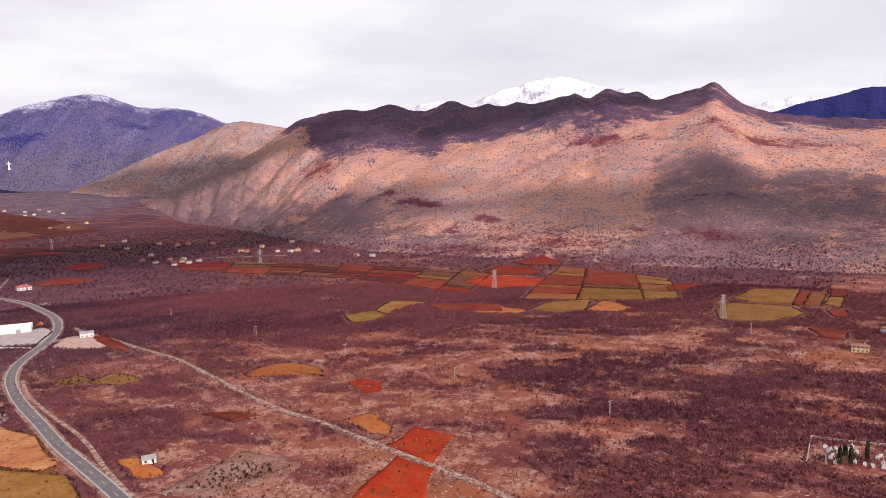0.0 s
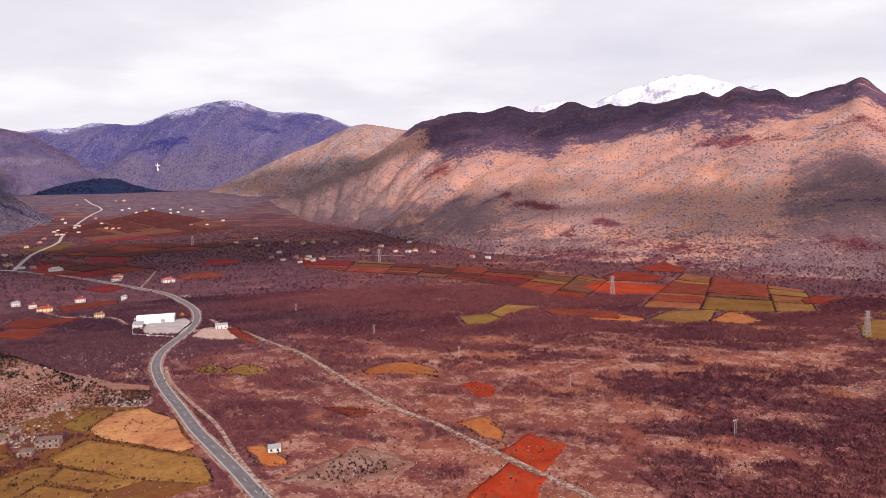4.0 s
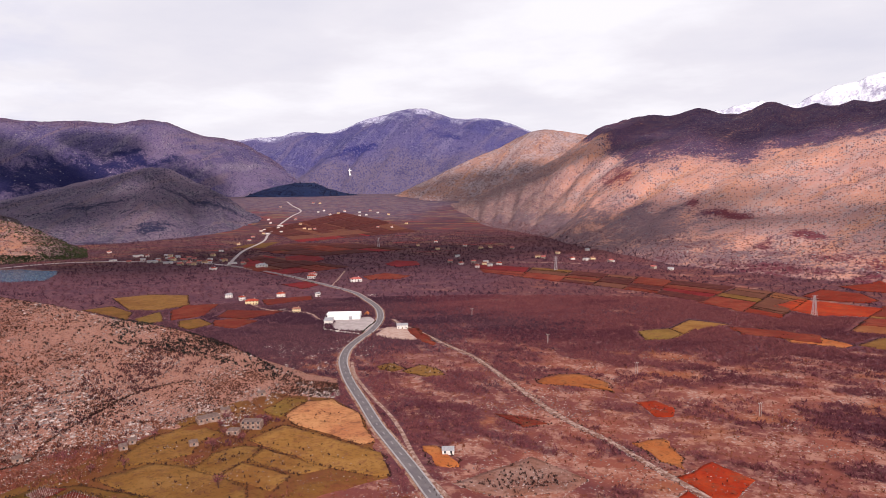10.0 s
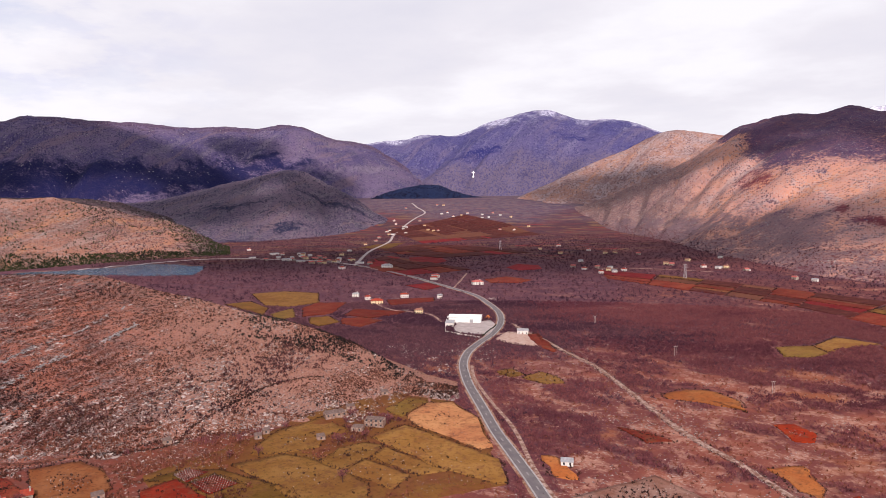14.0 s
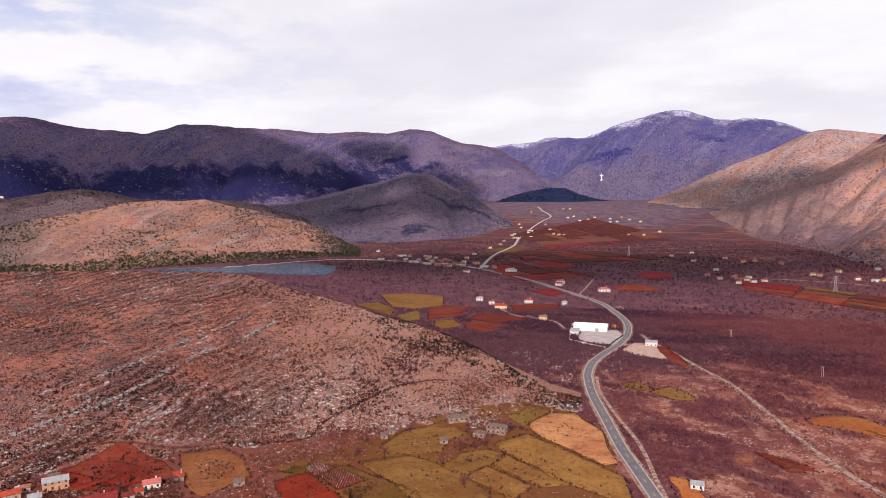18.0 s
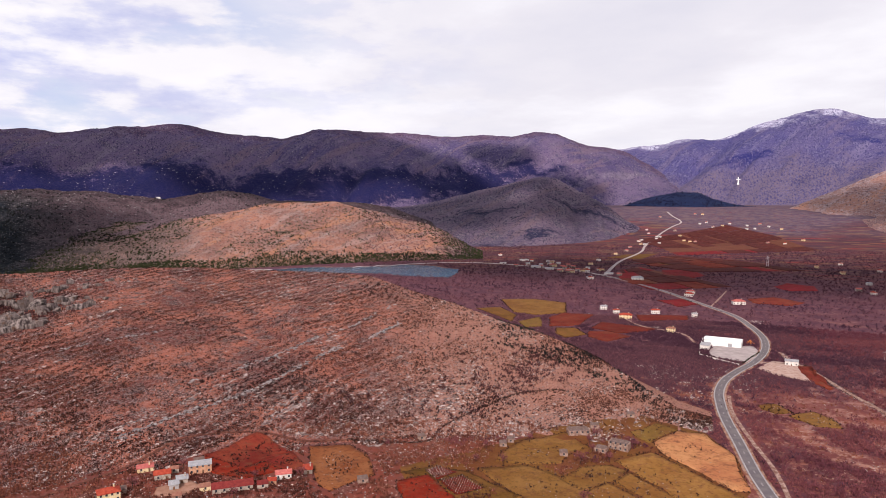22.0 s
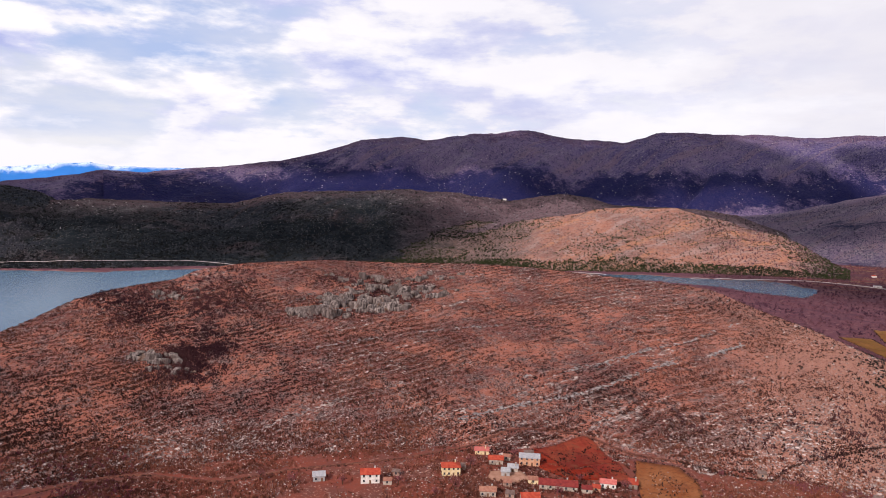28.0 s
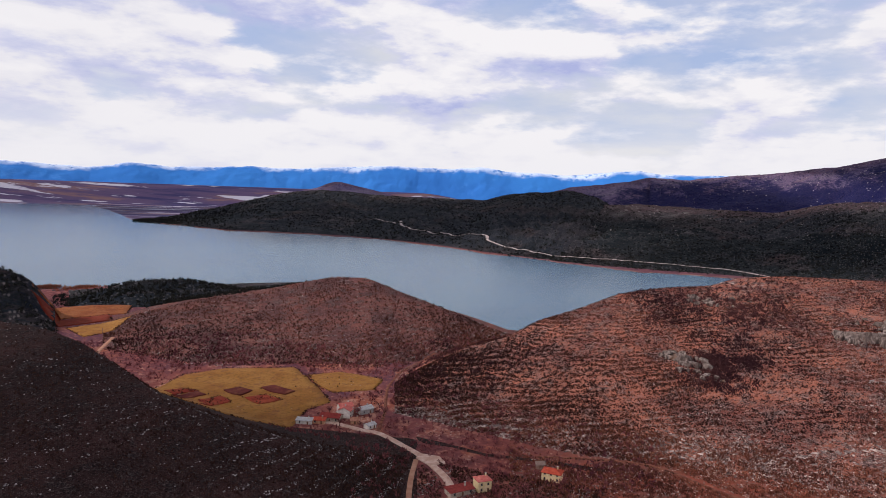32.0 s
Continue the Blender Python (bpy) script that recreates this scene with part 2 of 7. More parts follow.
def slope_material(name, grass, soil, rock, shrub, rock_at=0.56, shrub_at=0.60, size=1.0, top=None, top_from=0.8, low=None, low_to=0.2, wood=None, wood_at=0.56, wood_band=(0.0, 0.6), streak=None, span=1200.0, beds=0.0, relief=0.7, ends=(), zones=(), specks=0.0):
    """A mountain side: dry grass and soil in drifts, gully streaks, woods in bands, pale stones and dark shrubs.
    zones: growth or painted shade over a stretch of its own, as attribute, colour, how thick; specks: width of single
    shrubs and rocks."""
    p = Paint(name)
    big, mid = p.noise(260 * size, 5, 0.6), p.noise(60 * size, 5, 0.65)
    fine, tiny = p.noise(9 * size, 4, 0.7), p.noise(3.5 * size, 3, 0.7)
    c = p.mix(p.step(big, 0.40, 0.60), grass, soil)
    s = p.math("ADD", p.attribute("climb"), p.math("MULTIPLY", p.math("SUBTRACT", mid, 0.5), 0.5))
    if streak:
        run = p.slope_noise(span * 0.07, 0.55, 6, 0.62, span * 0.5)
        c = p.mix(p.math("MULTIPLY", p.step(run, 0.53, 0.62), 0.6), c, streak)
        c = p.mix(p.math("MULTIPLY", p.step(run, 0.46, 0.36), 0.45), c, rock)
    c = p.mix(p.math("MULTIPLY", p.step(p.math("ADD", p.math("MULTIPLY", mid, 0.5), p.math("MULTIPLY", fine, 0.5)), rock_at - 0.06, rock_at + 0.06), 0.75), c, rock)
    if beds:
        edge = p.attribute("ledge")
        grain = p.math("ADD", p.math("MULTIPLY", fine, 0.5), p.math("MULTIPLY", tiny, 0.5))
        c = p.mix(p.math("MULTIPLY", p.math("MULTIPLY", edge, p.step(grain, 0.44, 0.56)), 0.8), c, rock)
        c = p.mix(p.math("MULTIPLY", p.math("MULTIPLY", edge, p.step(grain, 0.47, 0.38)), 0.8), c, shrub)
    if wood:
        belt = p.math("ADD", p.math("MULTIPLY", p.slope_noise(span * 0.45, 0.22, 6, 0.62), 0.8), p.math("MULTIPLY", fine, 0.2))
        lo, hi = wood_band
        inside = p.math("MULTIPLY", p.step(s, lo - 0.10, lo + 0.06), p.step(s, hi + 0.16, hi - 0.10))
        c = p.mix(p.math("MULTIPLY", p.math("MULTIPLY", p.step(belt, wood_at - 0.03, wood_at + 0.04), inside), p.math("SUBTRACT", 1.0, p.math("MULTIPLY", p.step(tiny, 0.56, 0.70), 0.6))), c, wood)
    c = p.mix(p.math("MULTIPLY", p.step(p.math("ADD", p.math("MULTIPLY", mid, 0.35), p.math("MULTIPLY", tiny, 0.65)), shrub_at - 0.04, shrub_at + 0.04), 0.85), c, shrub)
    for a0, a1, tone in ends:
        place = p.math("ADD", p.attribute("across"), p.math("MULTIPLY", p.math("SUBTRACT", mid, 0.5), 220.0 * size))
        c = p.mix(p.math("MULTIPLY", p.step(place, a0, a1), p.step(tiny, 0.70, 0.50)), c, tone)
    if top:
        c = p.mix(p.math("MULTIPLY", p.step(s, top_from - 0.08, top_from + 0.08), p.step(fine, 0.66, 0.48)), c, top)
    if low:
        c = p.mix(p.math("MULTIPLY", p.step(s, low_to + 0.1, low_to - 0.1), p.step(tiny, 0.66, 0.42)), c, low)
    if specks:
        # shrubs gather in drifts, rocks where the shrubs are few
        k = 0.8 if specks > 2 else 0.5
        c = p.mix(p.math("MULTIPLY", p.dots(specks * 1.2, specks * 2.0, 0.45, p.math("SUBTRACT", 0.90, mid)), k * 0.7), c, rock)
        c = p.mix(p.math("MULTIPLY", p.dots(specks * 1.5, specks * 2.4, 0.45, p.math("ADD", mid, -0.08)), k), c, shrub)
        c = p.mix(p.math("MULTIPLY", p.dots(specks * 3.4, specks * 5.0, 0.32, p.math("ADD", p.math("MULTIPLY", big, 0.6), 0.05)), 0.85), c, shrub)
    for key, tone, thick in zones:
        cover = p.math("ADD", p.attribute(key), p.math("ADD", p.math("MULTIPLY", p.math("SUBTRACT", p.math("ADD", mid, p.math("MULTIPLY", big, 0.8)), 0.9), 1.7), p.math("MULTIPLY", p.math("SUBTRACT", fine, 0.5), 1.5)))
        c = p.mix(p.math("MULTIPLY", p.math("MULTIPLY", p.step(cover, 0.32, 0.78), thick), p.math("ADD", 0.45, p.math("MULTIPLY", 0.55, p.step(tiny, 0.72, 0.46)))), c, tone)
    if relief:
        p.bump(p.math("ADD", fine, p.math("MULTIPLY", mid, 2.0)), relief, 5.0 * size)
    return p.done(c)


# ---- the lie of the land ----
# Ridges as bearing, distance of the foot, distance of the crest, height of the crest (degrees and metres).
RIDGE_A = [(-42, 1080, 2450, 270), (-32.7, 1080, 2503, 283), (-28.3, 1080, 2541, 304), (-24.7, 1080, 2572, 333), (-22.9, 1080, 2588, 386), (-21.5, 1080, 2600, 430), (-18.9, 1080, 2623, 406), (-17.2, 1084, 2637, 396), (-14.7, 1100, 2659, 421), (-12.1, 1123, 2682, 419), (-10.4, 1138, 2697, 433), (-7.1, 1167, 2739, 410), (-4.5, 1191, 2773, 406), (-2.8, 1206, 2796, 408), (1.3, 1250, 2851, 409), (6.1, 1325, 2915, 409), (8.7, 1448, 2953, 414), (11.9, 1597, 2992, 371), (14, 1750, 2960, 285), (16.1, 1980, 2920, 222), (19, 2280, 2880, 160), (21.9, 2540, 2880, 98), (25.7, 2780, 2950, 38), (28, 2860, 3000, -4)]
RIDGE_B = [(5, 2700, 3700, 250), (9, 2700, 3700, 330), (11.8, 2706, 3654, 391), (14.1, 2713, 3598, 408), (15.9, 2719, 3552, 427), (17.3, 2723, 3517, 404), (19.7, 2730, 3458, 333), (23.0, 2741, 3376, 249), (25.8, 2749, 3305, 170), (29, 2800, 3200, 90), (32, 2850, 3150, 30)]
RIDGE_C = [(12, 3700, 4700, 400), (17.3, 3700, 4750, 503), (19.2, 3700, 4750, 570), (21.0, 3700, 4750, 600), (22.9, 3700, 4750, 595), (24.3, 3700, 4750, 626), (26.1, 3700, 4750, 681), (28.4, 3700, 4750, 644), (30.3, 3700, 4750, 609), (33.5, 3700, 4750, 505), (36.2, 3700, 4750, 516), (38.1, 3700, 4750, 480), (40.6, 3700, 4750, 458), (46, 3700, 4750, 440)]
RIDGE_D = [(33, 3350, 4300, -5), (36, 3320, 4300, 200), (38.5, 3300, 4300, 340), (40.7, 3286, 4286, 424), (42.1, 3258, 4258, 444), (44.1, 3217, 4217, 461), (46.1, 3179, 4179, 530), (47.6, 3148, 4148, 533), (49.5, 3109, 4109, 495), (51.9, 3062, 4062, 504), (55.6, 2988, 3988, 491), (57.7, 2946, 3946, 509), (60.9, 2892, 3887, 509), (63.6, 2868, 3846, 518), (65.8, 2848, 3812, 504), (68.0, 2829, 3780, 459), (72.9, 2785, 3706, 476), (75.9, 2758, 3662, 514), (80.1, 2721, 3599, 483), (84.0, 2685, 3533, 434), (86.8, 2660, 3486, 447), (89.6, 2636, 3440, 424), (92.8, 2607, 3386, 356), (95.5, 2583, 3342, 316), (101.2, 2532, 3247, 262), (106.5, 2485, 3159, 229), (109.1, 2462, 3115, 236)]
RIDGE_D2 = [(106.5, 2485, 3159, 225), (109.1, 2462, 3115, 234), (112.5, 2432, 3059, 204), (115.6, 2404, 3007, 177), (120, 2400, 2960, 100), (124, 2400, 2900, 20)]
RIDGE_F = [(36.8, 2500, 2700, -5), (38.5, 2500, 2700, 22), (40.5, 2476, 2711, 70), (42.2, 2404, 2744, 132), (44.1, 2320, 2782, 172), (45.9, 2242, 2819, 226), (47.2, 2190, 2844, 236), (49.4, 2147, 2887, 213), (52.4, 2139, 2948, 176), (55.6, 2130, 2988, 136), (58.5, 2123, 2995, 108), (61.3, 2115, 3000, 95), (66, 2103, 3000, 70), (72, 2100, 3000, 40), (80, 2100, 2900, -5)]
RIDGE_E = [(25, 3100, 3450, 20), (28, 3100, 3450, 70), (30.5, 3100, 3450, 104), (32.1, 3100, 3450, 114), (33.9, 3100, 3450, 142), (35.0, 3100, 3450, 172), (36.5, 3100, 3450, 171), (38.1, 3100, 3450, 153), (40.2, 3100, 3450, 115), (43, 3100, 3450, 60), (45, 3100, 3450, 20)]
RIDGE_G = [(52.0, 1736, 1960, 0), (53.0, 1729, 1991, 12), (54.3, 1720, 2030, 39), (56.5, 1704, 2095, 74), (58.0, 1694, 2140, 78), (60.5, 1676, 2198, 106), (62.9, 1655, 2188, 128), (64.7, 1640, 2181, 140), (67.2, 1619, 2171, 140), (70.0, 1595, 2160, 134), (73.2, 1570, 2147, 108), (74.5, 1569, 2142, 104), (77.0, 1567, 2132, 88), (79.6, 1564, 2121, 84), (82.4, 1562, 2110, 88), (86, 1560, 2101, 62), (90, 1560, 2095, 18), (94, 1560, 2090, 0)]
RIDGE_H = [(53, 1850, 2500, -5), (57, 1810, 2500, 80), (59.7, 1800, 2500, 115), (61.8, 1786, 2500, 131), (68.2, 1734, 2500, 142), (72.7, 1698, 2500, 176), (77.3, 1661, 2500, 150), (82.0, 1620, 2500, 176), (86.8, 1580, 2500, 180), (95.9, 1560, 2500, 160), (100.3, 1560, 2500, 115), (106.5, 1560, 2500, 129), (112.1, 1580, 2500, 124), (115.6, 1620, 2500, 95), (120, 1700, 2450, 40), (123, 1800, 2400, -5)]
RIDGE_M = [(106, 1560, 2400, -5), (110, 1570, 2500, 60), (113, 1600, 2640, 140), (115.7, 1634, 2721, 173), (117.5, 1670, 2776, 159), (119.8, 1717, 2845, 149), (122.6, 1783, 2928, 112), (125.9, 1907, 3025, 111), (129.7, 2048, 3128, 112), (132.5, 2118, 3205, 118), (134.8, 2172, 3268, 124), (136.2, 2202, 3293, 126), (138.9, 2237, 3187, 108), (143.2, 2304, 3016, 50), (147.4, 2543, 2851, 9), (150.0, 2690, 2750, 0)]
RIDGE_M2 = [(128, 3500, 4000, 60), (130, 3500, 4000, 100), (132.5, 3500, 4000, 141), (134.8, 3500, 4000, 172), (136.2, 3500, 4000, 128), (138.5, 3500, 4000, 90), (141, 3500, 4000, 40)]
RIDGE_I = [(33.6, 505, 535, 0), (36.1, 480, 541, 2), (39.0, 470, 573, 7), (40.8, 464, 594, 15), (43.0, 457, 618, 22), (46.8, 450, 662, 30), (50.6, 450, 708, 34), (53.8, 450, 746, 43), (57.9, 447, 798, 52), (61.6, 443, 845, 66), (65.0, 440, 862, 69), (70.3, 440, 882, 71), (75.3, 440, 900, 76), (80.6, 440, 900, 79), (86.6, 440, 900, 77), (92.5, 440, 891, 81), (99.4, 440, 864, 80), (102.7, 440, 851, 75), (104.5, 440, 832, 66), (108.5, 440, 785, 65), (111.6, 440, 754, 59), (114.7, 440, 723, 45), (117.9, 447, 692, 36), (120.2, 456, 672, 23), (123.5, 468, 644, 16), (126.8, 484, 607, 9), (129.7, 498, 574, 0)]
RIDGE_J = [(119, 750, 790, -2), (120.3, 735, 788, 0), (122.2, 704, 808, 4), (125.6, 647, 845, 16), (129.4, 630, 889, 29), (132.3, 622, 922, 42), (135.1, 623, 935, 39), (137.8, 627, 941, 30), (141.4, 633, 949, 16), (146.2, 642, 898, 12), (149.8, 691, 852, 8), (152.2, 720, 822, 0)]
RIDGE_K = [(137.0, 955, 1085, -7), (141.0, 949, 1078, -3), (143.2, 946, 1074, 4), (146.6, 942, 1068, 18), (149.4, 938, 1062, 18), (152.2, 935, 1057, 8), (155.5, 931, 1051, -4)]
RIDGE_K2 = [(155.3, 800, 900, 10), (155.9, 800, 900, 27), (156.9, 800, 900, 47), (158.6, 800, 900, 58), (166, 800, 900, 70), (180, 800, 900, 30)]
RIDGE_L = [(112, 300, 380, -6), (122, 300, 385, -3), (128.0, 294, 400, 0), (132.9, 272, 400, 7), (138.6, 247, 402, 18), (143.1, 226, 421, 22), (148.2, 203, 453, 31), (151.4, 188, 498, 43), (153.6, 180, 528, 51), (155.9, 168, 559, 56), (158.7, 156, 596, 57), (170, 150, 600, 60), (185, 150, 600, 20)]
RIDGE_N = [(96, 4500, 4900, 290), (103.7, 4500, 4900, 302), (108.4, 4500, 4900, 295), (110.0, 4500, 4900, 319), (112.8, 4500, 4900, 297), (115.5, 4500, 4900, 268), (120.4, 4500, 4900, 282), (122.7, 4500, 4900, 310), (125.1, 4500, 4900, 287), (129.8, 4500, 4900, 292), (134.4, 4500, 4900, 268), (138.0, 4500, 4900, 244), (141.5, 4500, 4900, 250), (144.1, 4500, 4900, 232), (147.4, 4500, 4900, 227), (150.2, 4500, 4900, 242), (152.9, 4500, 4900, 198), (154.3, 4500, 4900, 207), (158.5, 4500, 4900, 221), (170, 4500, 4900, 240)]
RIDGE_O = [(-36, 4500, 4900, 500), (-30.4, 4500, 4900, 530), (-28.2, 4500, 4900, 577), (-26.0, 4500, 4900, 562), (-24.1, 4500, 4900, 530), (-19.7, 4500, 4900, 568), (-17.6, 4500, 4900, 615), (-15.5, 4500, 4900, 688), (-13.7, 4500, 4900, 688), (-11.5, 4500, 4900, 772), (-9.3, 4500, 4900, 797), (-7.5, 4500, 4900, 768), (-4.7, 4500, 4900, 711), (-2.4, 4500, 4900, 615), (-0.1, 4500, 4900, 650), (1.8, 4500, 4900, 623), (3.7, 4500, 4900, 598), (6, 4500, 4900, 560)]
RIDGE_P = [(-45, 4300, 4700, 500), (-36, 4300, 4700, 590), (-32.6, 4300, 4700, 580), (-31.8, 4300, 4700, 595), (-30.3, 4300, 4700, 564), (-28.6, 4300, 4700, 541), (-26.4, 4300, 4700, 496), (-24.5, 4300, 4700, 461), (-22, 4300, 4700, 400)]


def polar(x, y):
    return np.degrees(np.arctan2(-np.asarray(x), np.asarray(y))) % 360, np.hypot(x, y)


def ground_height(x, y):
    """The valley floor, which rises at its far end, and the plain past the lake."""
    b, d = polar(x, y)
    b = np.where(b > 270, b - 360, b)
    valley = smooth(2300, 3300, d) * 105 * smooth(16, 24, b) * smooth(62, 46, b)
    plain = smooth(4150, 4560, d) * 112 * smooth(118, 128, b)
    relief = fractal(x, y, 160, 4, 5) * 1.2 * smooth(250, 500, d) * smooth(70, 40, np.abs(b - 0))
    return valley + plain + relief


def profile(s, bow):
    """Height up a slope: 0 at the foot, 1 at the crest, and down behind it."""
    front = bow * s + (1 - bow) * s * s * (3 - 2 * s)
    return np.where(s <= 1, front, 1 - 1.1 * (s - 1) / 0.5)


CARVE = {75: (0.10, 0.3), 3: (0.14, 0.95), 9: (0.16, 0.8), 21: (0.18, 0.3), 14: (0.16, 0.5), 27: (0.16, 0.5), 51: (0.02, 0.2), 71: (0.0, 0.2), 57: (0.05, 0.3), 67: (0.0, 0.6), 35: (0.16, 0.4), 39: (0.16, 0.4), 43: (0.14, 0.4)}


# knolls along the crests: bearing, half width, height
KNOLLS = {3: [(7.7, 1.0, 6), (4.1, 1.5, 29), (-1.0, 1.1, 35), (-3.9, 0.7, 12), (-6.3, 0.7, 16), (-9.7, 0.5, 9), (-11.1, 0.6, 15), (-13.5, 0.9, 26), (-15.9, 0.8, 18), (-21.4, 0.7, 14)]}
CRAGGY = {3: 11.0, 9: 3.0, 14: 9.0, 21: 7.0, 22: 7.0, 27: 5.0, 35: 4.0, 39: 8.0, 43: 7.0, 45: 4.0, 71: 6.0, 75: 16.0, 79: 6.0}


def terrace(x, y, z, spacing=2.0):
    """Steps the tilted beds of rock cut into the near hill: the change of height, and how close a bed's face is."""
    q = (z - 0.108 * (y - 100) + 1.6 * fractal(x, y, 120, 3, 401) + 2.0 * fractal(x, y, 45, 4, 403)) / spacing
    f = (q + 0.5) % 1.0 - 0.5
    bold = np.clip(0.5 + 1.6 * fractal(x, y, 40, 4, 405), 0.0, 1.0) * (1 - 0.5 * smooth(60, -80, y))
    return (smooth(-0.13, 0.13, f) - 0.5 - f) * spacing * 0.65 * bold, smooth(0.24, 0.06, np.abs(f)) * bold


def ridge_height(table, bearing, s, bow, rough, gully, seed):
    """Distance and height at a share s of the way from foot to crest."""
    t = np.array(table, float)
    foot, crest = (np.interp(bearing, t[:, 0], t[:, k]) for k in (1, 2))
    top = 0.5 * np.interp(bearing, t[:, 0], t[:, 3]) + 0.25 * (np.interp(bearing - 0.5, t[:, 0], t[:, 3]) + np.interp(bearing + 0.5, t[:, 0], t[:, 3]))
    for b0, w, h in KNOLLS.get(seed, ()):
        top = top + h * np.exp(-((bearing - b0) / w) ** 2) * smooth(0.45, 0.95, s)
    d = foot + s * (crest - foot)
    a = np.radians(bearing)
    x, y = -np.sin(a) * d, np.cos(a) * d
    span = crest - foot
    body = np.clip(s, 0, 1) * np.clip(1.02 - s, 0, 1) * 4
    carve, skew = CARVE.get(seed, (0.10, 0.25))
    if seed == 3:
        carve = carve * (0.30 + 0.70 * smooth(5, 11, bearing))
    g = np.abs(fractal(a * 0.5 * (foot + crest) + skew * d, d * 0.25, gully, 4, seed + 3)) * 2.2 - 0.35
    z = top * profile(s, bow)
    big = np.clip(top, 5, 500)
    z = z + body * (g * carve * big + fractal(x, y, span * 0.55, 5, seed) * 0.14 * big)
    z = z + fractal(x, y, span * 0.16, 5, seed + 40, 0.55) * rough * big * np.clip(s * 3, 0, 1)
    if seed in CRAGGY:
        z = z + fractal(x, y, 60, 3, seed + 90, 0.6) * CRAGGY[seed] * smooth(0.05, 0.4, s) * np.clip(top / 60, 0, 1)
    if seed == 51:
        z = z + terrace(x, y, z)[0] * smooth(0.02, 0.10, s) * smooth(37, 46, bearing) * smooth(128, 120, bearing)
    return x, y, z - 3.0 * (1 - np.clip(s * 14, 0, 1))


RIDGES = {}


def within(value, table):
    """A line through pairs of bearing and share."""
    q = np.array(table, float)
    return np.interp(value, q[:, 0], q[:, 1])


def growth_shade_north(b, s):
    """Crest scrub deepened with cloud shade, maroon thickets, and grey painted cloud shade."""
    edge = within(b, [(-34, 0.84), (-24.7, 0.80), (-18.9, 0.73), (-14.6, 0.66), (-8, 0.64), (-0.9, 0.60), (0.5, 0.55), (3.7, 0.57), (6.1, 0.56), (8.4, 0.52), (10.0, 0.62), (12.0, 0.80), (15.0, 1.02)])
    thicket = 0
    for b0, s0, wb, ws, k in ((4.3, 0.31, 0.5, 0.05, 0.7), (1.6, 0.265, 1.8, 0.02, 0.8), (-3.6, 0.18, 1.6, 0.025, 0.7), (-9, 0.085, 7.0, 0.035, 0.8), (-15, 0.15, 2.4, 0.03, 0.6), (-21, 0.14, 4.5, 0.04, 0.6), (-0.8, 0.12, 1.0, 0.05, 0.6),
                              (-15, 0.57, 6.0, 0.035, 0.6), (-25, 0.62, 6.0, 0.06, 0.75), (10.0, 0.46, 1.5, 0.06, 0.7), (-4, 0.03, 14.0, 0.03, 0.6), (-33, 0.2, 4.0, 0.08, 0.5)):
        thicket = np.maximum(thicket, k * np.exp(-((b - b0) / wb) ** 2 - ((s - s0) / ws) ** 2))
    # grey: cloud shade at the right end and along the foot, painted in
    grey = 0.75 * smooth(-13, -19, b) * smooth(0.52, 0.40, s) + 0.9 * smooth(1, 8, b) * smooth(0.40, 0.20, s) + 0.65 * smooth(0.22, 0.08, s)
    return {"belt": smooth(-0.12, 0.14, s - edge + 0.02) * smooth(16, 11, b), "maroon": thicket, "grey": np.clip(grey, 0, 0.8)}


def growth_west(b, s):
    """The dark wood girdling the purple range, its blue tint holding haze and shade."""
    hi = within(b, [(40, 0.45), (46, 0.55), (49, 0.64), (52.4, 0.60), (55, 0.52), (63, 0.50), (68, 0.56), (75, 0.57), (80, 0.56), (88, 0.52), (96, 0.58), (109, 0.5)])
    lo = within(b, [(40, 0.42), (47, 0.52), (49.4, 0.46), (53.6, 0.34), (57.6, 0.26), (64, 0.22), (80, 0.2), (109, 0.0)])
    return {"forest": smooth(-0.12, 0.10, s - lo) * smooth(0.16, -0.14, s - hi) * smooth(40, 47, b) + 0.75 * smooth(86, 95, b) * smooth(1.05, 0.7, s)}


def ridge(name, label, table, mat, step, rows, bow=0.5, rough=0.03, gully=220, seed=1, back=1.5, group="", category="mountain"):
    t = np.array(table, float)
    b = np.arange(t[0, 0], t[-1, 0] + step / 2, step)
    s = np.concatenate([np.linspace(0, 1, rows), np.linspace(1.03, back, max(8, rows // 8))])
    B, S = np.meshgrid(b, s)
    x, y, z = ridge_height(table, B, S, bow, rough, gully, seed)
    known = {"climb": S, "across": np.radians(B) * 0.5 * (t[:, 1].mean() + t[:, 2].mean()), "upward": np.hypot(x, y)}
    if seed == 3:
        known.update(growth_shade_north(B, S))
    if seed in (21, 22):
        known.update(growth_west(B, S))
    if seed == 51:
        known["ledge"] = terrace(x, y, z)[1] * smooth(0.02, 0.10, S) * smooth(37, 46, B)
    ob = new(name, sheet(name, np.stack([x, y, z], -1), mat, known))
    tagged(ob, label, category, group)
    RIDGES[name] = (table, bow, rough, gully, seed)
    return ob


def on_ridge(name, bearing, s):
    table, bow, rough, gully, seed = RIDGES[name]
    x, y, z = ridge_height(table, np.asarray(bearing, float), np.asarray(s, float), bow, rough, gully, seed)
    return np.stack([x, y, z], -1)


